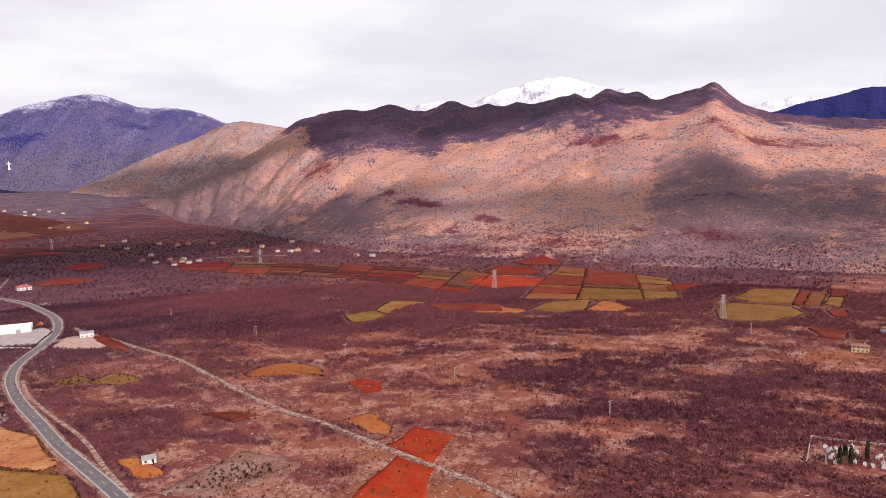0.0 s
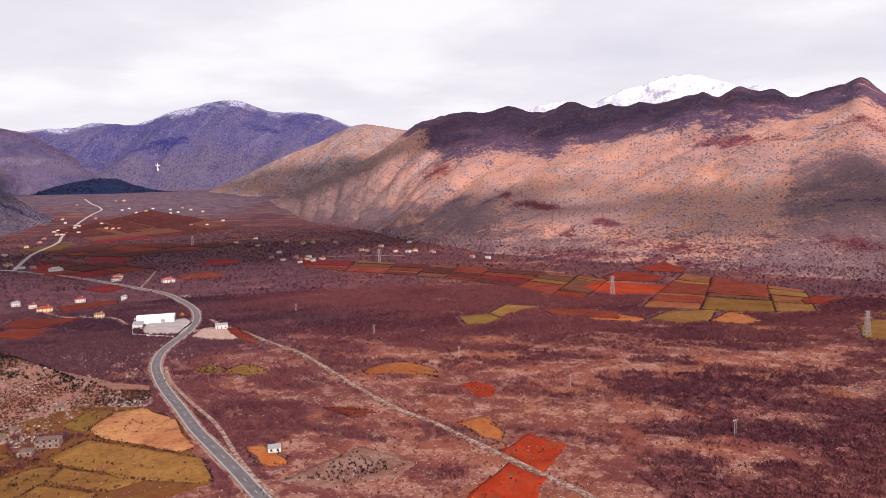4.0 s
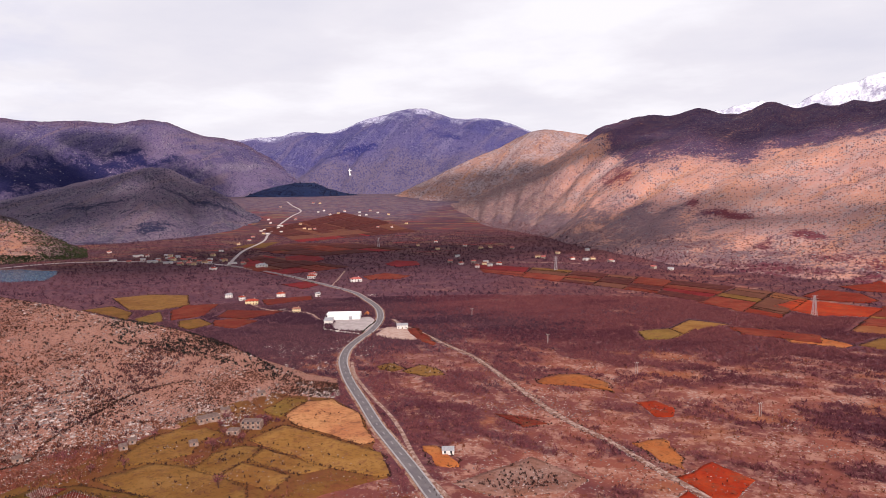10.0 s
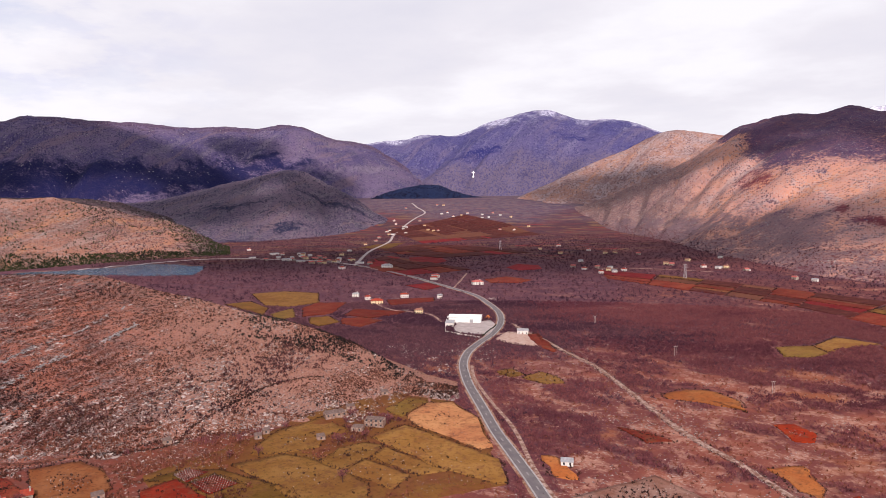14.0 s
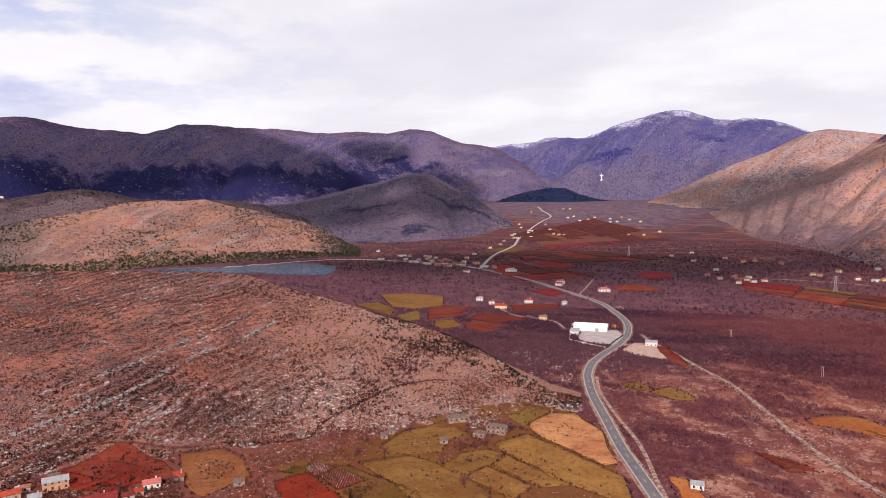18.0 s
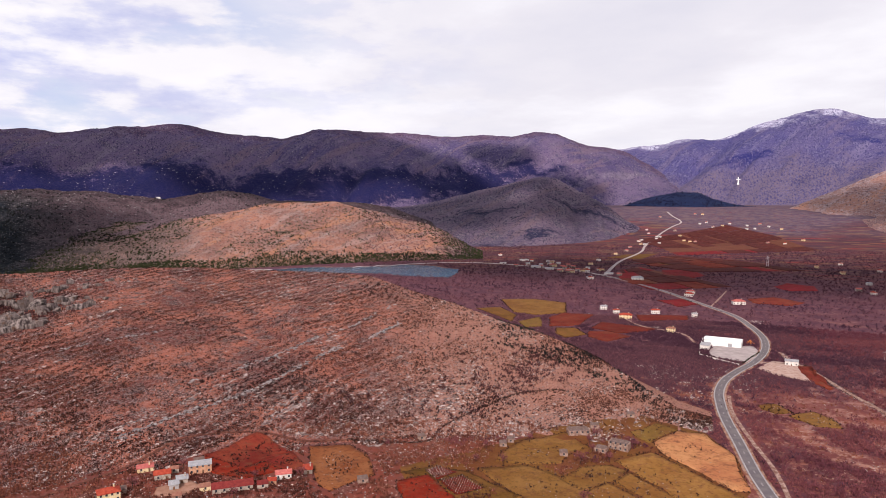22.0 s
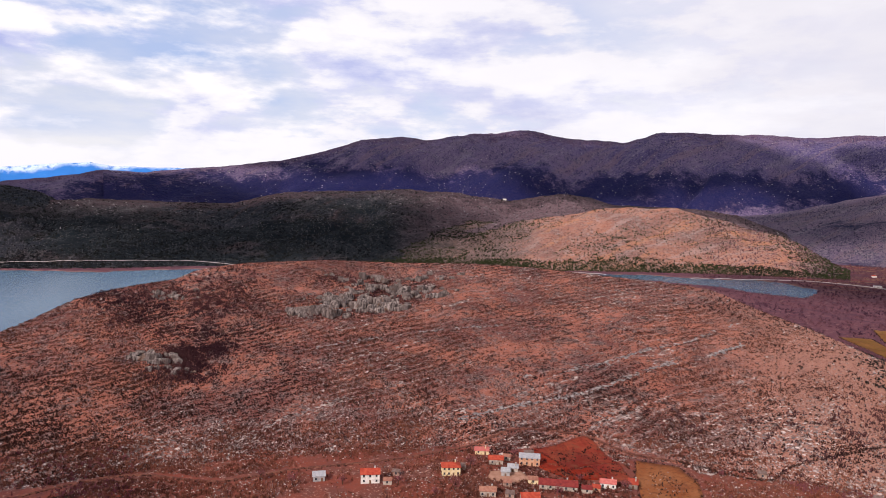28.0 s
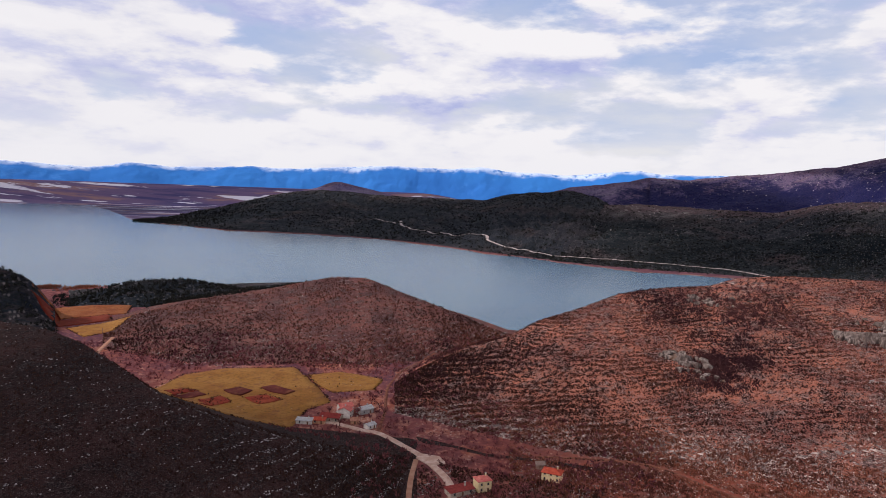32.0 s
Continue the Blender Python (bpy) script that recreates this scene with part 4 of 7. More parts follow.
FIELDS = {
    "hay": (field_material("dry_hay", (0.380, 0.165, 0.075), (0.410, 0.200, 0.090)), "sunlit meadow of dry pinkish hay"),
    "meadow": (field_material("green_meadow", (0.162, 0.095, 0.024), (0.198, 0.108, 0.030)), "yellow-green meadow edged with scrub"),
    "straw": (field_material("ochre_grass", (0.206, 0.099, 0.026), (0.244, 0.124, 0.038)), "ochre field of short dry grass"),
    "moss": (field_material("olive_grass", (0.127, 0.065, 0.014), (0.174, 0.079, 0.022)), "olive-brown rough pasture"),
    "clay": (field_material("clay_field", (0.181, 0.058, 0.022), (0.222, 0.087, 0.037)), "orange clay field with thin grass"),
    "red": (field_material("red_soil", (0.168, 0.017, 0.008), (0.200, 0.025, 0.012)), "ploughed field of deep red soil"),
    "scarlet": (field_material("scarlet_soil", (0.270, 0.024, 0.008), (0.320, 0.042, 0.012)), "bare field of bright red-orange soil"),
    "rust": (field_material("rust_soil", (0.150, 0.020, 0.014), (0.185, 0.040, 0.022)), "rust-red earth patch among the scrub"),
    "vine": (field_material("vineyard_soil", (0.138, 0.013, 0.009), (0.172, 0.021, 0.013), 3.2, (0.077, 0.022, 0.016)), "small vineyard in rows on dark red soil"),
    "sand": (field_material("orange_grass", (0.360, 0.115, 0.034), (0.330, 0.125, 0.045)), "orange patch of dry grass"),
    "stony": (field_material("stony_plot", (0.200, 0.090, 0.066), (0.270, 0.155, 0.130)), "walled stony plot with pale rubble"),
    "wine": (field_material("wine_soil", (0.170, 0.009, 0.014), (0.205, 0.015, 0.022)), "crimson ploughed field in the valley"),
    "furrow": (field_material("strip_fields", (0.123, 0.041, 0.030), (0.149, 0.054, 0.035), 9.0, (0.112, 0.044, 0.024)), "long strip fields of brown and ochre"),
    "plough": (field_material("dark_plough", (0.065, 0.013, 0.014), (0.086, 0.021, 0.019)), "dark maroon ploughed plot"),
}


def rings_of(points, rings=6, step=6.0, ragged=1.0):
    """Places of a patch laid on the land, ring by ring from its edge to its middle."""
    P = np.array(points, float)
    edge = []
    for a, b in zip(P, np.roll(P, -1, 0)):
        n = max(2, int(np.hypot(*(b - a)) / step))
        edge.append(a + (b - a) * np.linspace(0, 1, n, endpoint=False)[:, None])
    E = np.concatenate(edge)
    E = E + np.stack([fractal(E[:, 0], E[:, 1], 14, 3, 301), fractal(E[:, 0], E[:, 1], 14, 3, 307)], -1) * 2.0 * ragged
    mid = P.mean(0)
    R = np.stack([mid + (E - mid) * k for k in np.concatenate([[1.0, 0.985], np.linspace(0.85, 0.0, rings)])])
    return np.concatenate([R, R[:, :1]], 1)


edges_of_fields = []


def patch(name, points, mat, lift=0.35, ragged=1.0, step=6.0):
    R = rings_of(points, 6, step, ragged)
    z = height_at(R[..., 0], R[..., 1]) + lift
    z[0] -= 0.9
    return new(name, sheet(name, np.concatenate([R, z[..., None]], -1), mat))


def field(kind, *points):
    mat, label = FIELDS[kind]
    if kind in ("straw", "hay", "meadow", "moss", "rust", "vine") and math.hypot(*points[0]) < 1150:
        c_ = np.array(points, float).mean(0)
        points = [tuple(c_ + (np.array(q) - c_) * 1.05) for q in points]
    ob = patch("field", points, mat, 0.35 + {"plough": 0.7, "rust": 0.4, "vine": 0.3, "red": 0.2, "hay": 0.1, "meadow": 0.15}.get(kind, 0.0), 3.5 if kind in ("sand", "rust") else 1.3)
    tagged(ob, label, "field", "", "structure")
    mid = np.array(points, float).mean(0)
    grow = 1 + 7.0 / max(20.0, np.hypot(*(np.array(points) - mid).T).mean())
    block([tuple(mid + (np.array(q) - mid) * grow) for q in points])
    edges_of_fields.append((kind, points))
    return ob


BASE = [(-352, 206), (-348, 270), (-345, 330), (-322, 402), (-278, 414), (-236, 388), (-203, 343), (-173, 308), (-205, 262), (-240, 226), (-282, 203), (-320, 190)]
tagged(patch("rough_pasture", BASE, field_material("rough_pasture", (0.149, 0.068, 0.019), (0.128, 0.044, 0.020)), 0.12, 2.0), "rough pasture between the small ochre fields", "pasture", "", "structure")
field("hay", (-278, 408), (-290, 397), (-286, 367), (-270, 356), (-214, 344), (-210, 350), (-244, 390))
field("meadow", (-307, 398), (-293, 399), (-290, 365), (-307, 369))
field("straw", (-275, 351), (-196, 336), (-177, 311), (-181, 307), (-214, 307), (-266, 319), (-280, 323))
field("straw", (-263, 314), (-212, 306), (-222, 292), (-259, 297))
field("straw", (-260, 293), (-225, 289), (-223, 271), (-261, 273))
field("straw", (-278, 313), (-267, 315), (-261, 299), (-263, 274), (-281, 276), (-281, 284), (-285, 296))
field("straw", (-319, 245), (-307, 272), (-291, 275), (-263, 274), (-238, 267), (-224, 251), (-252, 232), (-284, 240))
field("straw", (-334, 278), (-340, 299), (-332, 329), (-308, 325), (-306, 305), (-298, 291), (-310, 274), (-324, 263))
field("moss", (-343, 204), (-339, 221), (-321, 236), (-269, 240), (-252, 232), (-281, 208), (-292, 231), (-318, 231), (-323, 214))
field("clay", (-415, 176), (-401, 199), (-381, 200), (-349, 189), (-347, 175), (-343, 157), (-355, 155), (-389, 165))
field("red", (-334, 194), (-331, 214), (-297, 210), (-278, 205), (-305, 183))
field("vine", (-336, 217), (-336, 226), (-324, 230), (-323, 215))
field("vine", (-319, 216), (-317, 230), (-297, 230), (-299, 213))
field("straw", (-825, 683), (-800, 725), (-745, 739), (-684, 679), (-697, 636), (-731, 627))
field("moss", (-784, 601), (-770, 634), (-709, 610), (-680, 577), (-733, 588))
field("meadow", (-672, 584), (-680, 628), (-633, 587), (-638, 565))
field("moss", (-613, 594), (-599, 613), (-563, 593), (-564, 561), (-587, 569))
field("rust", (-670, 639), (-682, 675), (-650, 698), (-612, 632), (-625, 595))
field("vine", (-586, 629), (-604, 667), (-537, 688), (-535, 664), (-545, 631))
field("vine", (-613, 747), (-570, 797), (-552, 771), (-582, 716))
field("rust", (-573, 611), (-557, 627), (-525, 626), (-522, 586), (-552, 586))
field("scarlet", (-34, 366), (-17, 396), (4, 379), (-8, 341))
field("scarlet", (-28, 353), (-7, 336), (-17, 266), (-62, 259))
field("sand", (-154, 511), (-145, 537), (-125, 544), (-99, 525), (-92, 503), (-109, 508), (-147, 503))
field("scarlet", (-72, 486), (-61, 495), (-46, 483), (-46, 464), (-57, 460), (-65, 475))
field("rust", (-156, 423), (-136, 427), (-118, 419), (-130, 408))
field("sand", (-63, 407), (-48, 421), (-33, 395), (-33, 380), (-45, 384))
field("meadow", (-106, 724), (-79, 748), (-64, 724), (-72, 699), (-94, 688))
field("straw", (-77, 748), (-63, 803), (-24, 792), (-55, 751), (-62, 730))
field("rust", (-19, 781), (24, 780), (61, 764), (60, 729), (26, 741), (-4, 743))
field("scarlet", (22, 931), (56, 997), (129, 961), (181, 948), (180, 923), (120, 892), (68, 881))
field("red", (62, 1024), (90, 1094), (134, 1071), (148, 1012), (132, 989), (78, 997))
field("red", (115, 1131), (173, 1187), (198, 1125), (184, 1079), (137, 1094))
field("red", (281, 857), (312, 894), (331, 872), (294, 830), (278, 831))
field("straw", (94, 736), (118, 776), (172, 791), (151, 729), (122, 719))
field("sand", (153, 729), (186, 785), (203, 734), (183, 716))
field("straw", (290, 716), (317, 747), (370, 724), (365, 685), (318, 655), (274, 664))
field("straw", (332, 776), (382, 834), (431, 821), (379, 736), (348, 750))
field("rust", (378, 731), (426, 807), (437, 806), (387, 729))
field("clay", (388, 727), (438, 806), (460, 809), (401, 719))
field("straw", (412, 730), (442, 773), (455, 768), (420, 714))
field("vine", (444, 777), (471, 818), (486, 815), (461, 772))
field("rust", (337, 621), (363, 606), (346, 576), (332, 589))
field("rust", (396, 697), (420, 703), (399, 666), (388, 670))
field("sand", (24, 750), (49, 769), (90, 732), (80, 718), (38, 724))
field("rust", (-337, 649), (-331, 655), (-282, 600), (-285, 593), (-315, 619))
field("moss", (-294, 505), (-286, 518), (-268, 506), (-274, 495), (-287, 497))
field("straw", (-265, 498), (-261, 521), (-243, 515), (-230, 501), (-241, 490))
field("stony", (-140, 314), (-113, 364), (-76, 346), (-81, 330), (-113, 309))
field("sand", (-177, 353), (-168, 358), (-148, 344), (-146, 335), (-160, 331))
field("wine", (-946, 1232), (-915, 1295), (-829, 1218), (-815, 1141), (-871, 1139))
field("wine", (-664, 1180), (-674, 1243), (-623, 1243), (-588, 1188), (-620, 1144))
field("wine", (-855, 1100), (-822, 1126), (-756, 1068), (-737, 1019), (-820, 1067))
field("wine", (-682, 876), (-667, 921), (-621, 894), (-621, 848))
field("rust", (-608, 1005), (-593, 1054), (-536, 1039), (-533, 994), (-576, 974))
field("moss", (-1217, 1356), (-1246, 1471), (-1216, 1570), (-1136, 1394))
field("straw", (-299, -490), (-340, -510), (-373, -502), (-416, -462), (-386, -402), (-369, -373), (-346, -373), (-312, -353), (-294, -378), (-290, -436))
field("straw", (-410, -436), (-434, -424), (-444, -383), (-416, -369), (-389, -387), (-393, -406))
field("clay", (-367, -864), (-410, -874), (-438, -860), (-473, -827), (-445, -787), (-383, -803), (-353, -818))
field("rust", (-348, -805), (-380, -796), (-425, -796), (-411, -763), (-350, -770))
field("straw", (-359, -753), (-408, -752), (-428, -746), (-383, -706), (-353, -705))
field("plough", (-298, -463), (-319, -464), (-319, -453), (-297, -453))
field("plough", (-335, -453), (-348, -450), (-349, -436), (-334, -432), (-332, -439))
field("plough", (-358, -437), (-369, -434), (-370, -410), (-359, -409), (-356, -422))
field("rust", (-302, -483), (-319, -475), (-320, -465), (-300, -466))
field("rust", (-303, -445), (-324, -443), (-321, -426), (-300, -430))
field("rust", (-333, -427), (-349, -420), (-350, -402), (-332, -406))



def quilt(low, high, columns, rows, kinds, seed):
    """Contiguous strip fields between two lines."""
    rr = np.random.default_rng(seed)
    A, B = np.array(low, float), np.array(high, float)
    ua, ub = np.linspace(0, 1, len(A)), np.linspace(0, 1, len(B))
    cuts = np.concatenate([[0], np.sort(np.linspace(0, 1, columns + 1)[1:-1] + rr.uniform(-0.35, 0.35, columns - 1) / columns), [1]])

    def at(u, v):
        a = np.array([np.interp(u, ua, A[:, 0]), np.interp(u, ua, A[:, 1])])
        b = np.array([np.interp(u, ub, B[:, 0]), np.interp(u, ub, B[:, 1])])
        return a + (b - a) * v

    for u0, u1 in zip(cuts[:-1], cuts[1:]):
        vs = np.concatenate([[0], np.sort(rr.uniform(0.15, 0.85, rows - 1)), [1]])
        for v0, v1 in zip(vs[:-1], vs[1:]):
            e, g = 0.02 * (u1 - u0), 0.02 * (v1 - v0)
            field(kinds[int(rr.integers(0, len(kinds)))], *[tuple(at(u, v)) for u, v in ((u0 + e, v0 + g), (u0 + e, v1 - g), ((u0 + u1) / 2, v1 - g), (u1 - e, v1 - g), (u1 - e, v0 + g), ((u0 + u1) / 2, v0 + g))])


quilt([(-430, 1120), (-330, 1075), (-222, 1030), (-130, 985), (-60, 930)], [(-489, 1225), (-346, 1210), (-222, 1165), (-129, 1125), (-20, 1085)], 6, 5, ("furrow", "rust", "plough", "moss", "rust", "furrow", "wine", "clay"), 5)
quilt([(-60, 925), (-10, 880), (30, 850)], [(-20, 1080), (28, 1050), (70, 1000)], 2, 6, ("clay", "moss", "rust", "red", "furrow", "plough"), 6)
quilt([(92, 800), (150, 790), (215, 780), (275, 790)], [(185, 1075), (215, 1040), (260, 985), (310, 930)], 3, 6, ("straw", "moss", "meadow", "clay", "moss", "rust", "furrow"), 7)
quilt([(-1560, 1900), (-1350, 1750), (-1150, 1560)], [(-1500, 2330), (-1260, 2260), (-1010, 2050)], 5, 8, ("furrow", "plough", "furrow", "plough", "wine", "plough", "plough"), 8)
quilt([(-1130, 1350), (-1000, 1280), (-880, 1250)], [(-1150, 1540), (-960, 1560), (-760, 1480)], 4, 5, ("furrow", "moss", "rust", "wine", "plough", "plough"), 9)
quilt([(-1000, 1160), (-900, 1040), (-760, 960)], [(-1010, 1240), (-860, 1180), (-700, 1110)], 4, 4, ("wine", "rust", "plough", "furrow", "plough"), 11)
quilt([(-432, 100), (-405, 112), (-388, 122)], [(-444, 150), (-420, 160), (-385, 160)], 2, 3, ("rust", "red", "rust"), 10)

# ---- roads and tracks ----
def along(points, step=4.0):
    """A smooth line through the points, in even steps."""
    P = np.array(points, float)
    Q = np.concatenate([[2 * P[0] - P[1]], P, [2 * P[-1] - P[-2]]])
    out = []
    for a, b, c, d in zip(Q[:-3], Q[1:-2], Q[2:-1], Q[3:]):
        t = np.linspace(0, 1, max(2, int(np.hypot(*(c - b)) / step)), endpoint=False)[:, None]
        out.append(0.5 * (2 * b + (c - a) * t + (2 * a - 5 * b + 4 * c - d) * t * t + (3 * b - a - 3 * c + d) * t ** 3))
    return np.concatenate(out + [P[-1:]])


def ribbon(name, line, half, mat, lift, side=0.0, skirt=0.5):
    """A strip along a line, with edges that run into the ground."""
    T = np.gradient(line, axis=0)
    T /= np.linalg.norm(T, axis=1)[:, None] + 1e-9
    N = np.stack([-T[:, 1], T[:, 0]], -1)
    mid = height_at(line[:, 0], line[:, 1])
    offs = ((-half - 0.4, -skirt), (-half, 0), (0, 0.02), (half, 0), (half + 0.4, -skirt))
    G = np.stack([np.concatenate([line + N * (o + side), (mid + lift + dz)[:, None]], -1) for o, dz in offs], 1)
    return new(name, sheet(name, G, mat))


p = Paint("asphalt", 0.75)
c = p.mix(p.step(p.noise(7, 4), 0.35, 0.65), (0.12, 0.105, 0.115), (0.155, 0.135, 0.14))
p.bump(p.noise(0.4, 2), 0.2, 0.05)
mat_asphalt = p.done(p.mix(p.math("MULTIPLY", p.step(p.noise(1.6, 3), 0.55, 0.75), 0.4), c, (0.09, 0.08, 0.085)))
p = Paint("road_paint", 0.6)
mat_paint = p.done(p.mix(p.step(p.noise(1.1, 3), 0.35, 0.7), (0.62, 0.60, 0.60), (0.42, 0.40, 0.40)))
p = Paint("worn_road_paint", 0.7)
mat_worn = p.done(p.mix(p.step(p.noise(1.1, 3), 0.35, 0.7), (0.36, 0.34, 0.34), (0.22, 0.20, 0.20)))
p = Paint("faint_centre_line", 0.7)
mat_asphalt_line = p.done(p.mix(p.step(p.noise(1.1, 3), 0.35, 0.7), (0.26, 0.24, 0.24), (0.17, 0.15, 0.155)))
p = Paint("grassy_verge")
mat_verge = p.done(p.mix(p.step(p.noise(4, 5, 0.7), 0.40, 0.60), (0.19, 0.075, 0.045), (0.34, 0.22, 0.17)))
p = Paint("rough_track")
mat_rough = p.done(p.mix(p.step(p.noise(3, 5, 0.75), 0.42, 0.60), (0.17, 0.085, 0.065), (0.38, 0.27, 0.23)))
p = Paint("red_track")
mat_redtrack = p.done(p.mix(p.step(p.noise(3, 5, 0.7), 0.42, 0.60), (0.080, 0.028, 0.022), (0.16, 0.065, 0.045)))
p = Paint("gravel")
c = p.mix(p.step(p.noise(5, 4), 0.35, 0.65), (0.34, 0.22, 0.18), (0.44, 0.32, 0.28))
p.bump(p.noise(0.7, 3), 0.5, 0.2)
mat_gravel = p.done(p.mix(p.math("MULTIPLY", p.step(p.noise(1.5, 3), 0.5, 0.7), 0.5), c, (0.22, 0.12, 0.09)))
p = Paint("pale_road")
mat_pale = p.done(p.mix(p.step(p.noise(9, 4), 0.35, 0.65), (0.30, 0.25, 0.25), (0.38, 0.33, 0.32)))
p = Paint("earth_track")
mat_earth = p.done(p.mix(p.step(p.noise(5, 4), 0.35, 0.65), (0.26, 0.13, 0.09), (0.33, 0.19, 0.14)))

MAIN = [(-100, 250), (-131, 285), (-146, 300), (-167, 322), (-192, 347), (-220, 375), (-252, 411), (-287, 450), (-312, 481), (-333, 511), (-351, 547), (-362, 584), (-371, 625), (-387, 670), (-409, 713), (-438, 755), (-479, 800), (-532, 849), (-609, 895), (-705, 950), (-770, 982), (-876, 1030), (-950, 1056)]
WEST = [(-950, 1056), (-1062, 1077), (-1133, 1066), (-1210, 1045), (-1284, 1017), (-1343, 960), (-1372, 847), (-1400, 699), (-1447, 576), (-1485, 430), (-1500, 300)]
VALLEY = [(-950, 1056), (-1040, 1180), (-1140, 1330), (-1269, 1559), (-1400, 1740), (-1476, 1853), (-1574, 2039), (-1626, 2173), (-1659, 2276), (-1761, 2357), (-1840, 2430)]
PATHWAY = [(-120, 283), (-142, 305), (-157, 319), (-178, 343), (-205, 377), (-226, 400), (-251, 424), (-279, 453), (-301, 478), (-322, 508)]
TRACK = [(-380, 690), (-354, 665), (-311, 633), (-274, 600), (-231, 566), (-190, 522), (-146, 470), (-110, 432), (-75, 403), (-51, 380), (-29, 360), (-12, 343), (10, 322), (30, 300)]
VILLAGE_ROAD = [(-270, -180), (-287, -198), (-313, -220), (-326, -241), (-334, -258), (-338, -275), (-345, -300), (-342, -313), (-340, -332), (-335, -350)]
GULLY_ROAD = [(-347, -303), (-381, -326), (-412, -351), (-438, -369), (-482, -387), (-542, -399)]
SPUR_TRACK = [(-326, -254), (-302, -239), (-274, -219)]
HILL_TRACK = [(-273, -524), (-292, -573), (-322, -625), (-367, -677)]
FOOT_TRACK = [(-380, -200), (-407, -159), (-414, -130), (-402, -85), (-416, -41), (-428, 21), (-447, 72), (-462, 110), (-449, 151), (-424, 175), (-410, 201)]
OLD_WALL = [(-410, 201), (-378, 241), (-390, 267), (-397, 317), (-401, 349), (-380, 380)]
SHORE_ROAD = [(-1500, 300), (-1530, 100), (-1550, -200), (-1587, -379), (-1541, -587), (-1519, -729), (-1574, -919), (-1625, -1014), (-1674, -1049), (-1708, -1094), (-1714, -1200), (-1741, -1352), (-1767, -1438), (-1821, -1493), (-1864, -1575), (-1837, -1645)]
SIDE_LANES = [[(-595, 888), (-640, 980), (-680, 1060)], [(-458, 658), (-500, 690), (-560, 690), (-610, 715)], [(-371, 606), (-364, 640), (-346, 652)],
              [(-503, 1240), (-420, 1290), (-300, 1300)]]


def road(label, line, half, mat, lift=0.4, name="road", category="road"):
    L = along(line)
    ob = ribbon(name, L, half, mat, lift)
    block(line, 2 * half + 5)
    return tagged(ob, label, category, "", "structure"), L


verge = tagged(ribbon("verge", along(MAIN), 5.6, mat_verge, 0.25), "strip of pale gravel beside the road", "verge", "", "structure")
main_road, main_line = road("grey two-lane country road with white edge lines", MAIN, 4.0, mat_asphalt, 0.5)
for k, off in enumerate((-3.55, 3.55)):
    line = ribbon("edge_line", main_line, 0.12, mat_worn, 0.56, off, 0.02)
    line.parent = main_road
for k in range(0, len(main_line) - 3, 4):
    dash = ribbon("centre_dash", main_line[k:k + 2], 0.05, mat_asphalt_line, 0.57, 0, 0.02)
    dash.parent = main_road
west_road, _ = road("pale road along the lake and the village", WEST, 4.4, mat_pale, 0.8)
valley_road, _ = road("pale road climbing the far valley", VALLEY, 3.4, mat_pale, 1.0)
road("pale gravel path beside the main road", PATHWAY, 1.1, mat_rough, 0.35, "path", "path")
track, _ = road("straight gravel track between drystone walls", TRACK, 1.3, mat_rough, 0.6, "track", "track")
road("pale dirt road through the hamlet", VILLAGE_ROAD, 2.2, mat_gravel, 0.35, "dirt_road", "road")
road("narrow red earth track in the gully", GULLY_ROAD, 0.9, mat_redtrack, 0.4, "dirt_road", "road")
road("narrow earth track through scrub", SPUR_TRACK, 1.3, mat_earth, 0.4, "track", "track")
road("earth track over the saddle", HILL_TRACK, 1.6, mat_earth, 0.5, "track", "track")
road("red earth track along the foot of the hill", FOOT_TRACK, 1.0, mat_redtrack, 0.4, "track", "track")
road("pale shore road cut into the dark hills", SHORE_ROAD, 4.0, mat_pale, 1.5, "shore_road", "road")
for lane in SIDE_LANES:
    road("narrow pale lane between fields", lane, 1.3, mat_rough, 0.4, "lane", "lane")

YARD = [(-441, 662), (-413, 696), (-398, 680), (-383, 649), (-375, 621), (-411, 616), (-424, 630)]
tagged(patch("yard", YARD, mat_pale, 0.3, 0.2), "paved grey yard in front of the warehouse", "yard", "", "structure")
block(YARD)
LAYBY = [(-358, 610), (-366, 650), (-344, 658), (-318, 632), (-290, 606), (-311, 603), (-336, 602)]
tagged(patch("layby", LAYBY, mat_gravel, 0.25, 0.6), "bare pinkish gravel yard beside the road", "yard", "", "structure")
block(LAYBY)
TURNING = [(-325, -243), (-334, -236), (-340, -246), (-336, -258), (-328, -256)]
tagged(patch("turning_place", TURNING, mat_gravel, 0.4, 0.4, 3.0), "pale gravel turning place on the dirt road", "yard", "", "structure")
YARD_2 = [(-404, 78), (-394, 74), (-384, 88), (-392, 100), (-404, 96)]
tagged(patch("farm_yard", YARD_2, mat_earth, 0.4, 0.4, 3.0), "swept earth yard among the farm houses", "yard", "", "structure")
block(YARD_2)

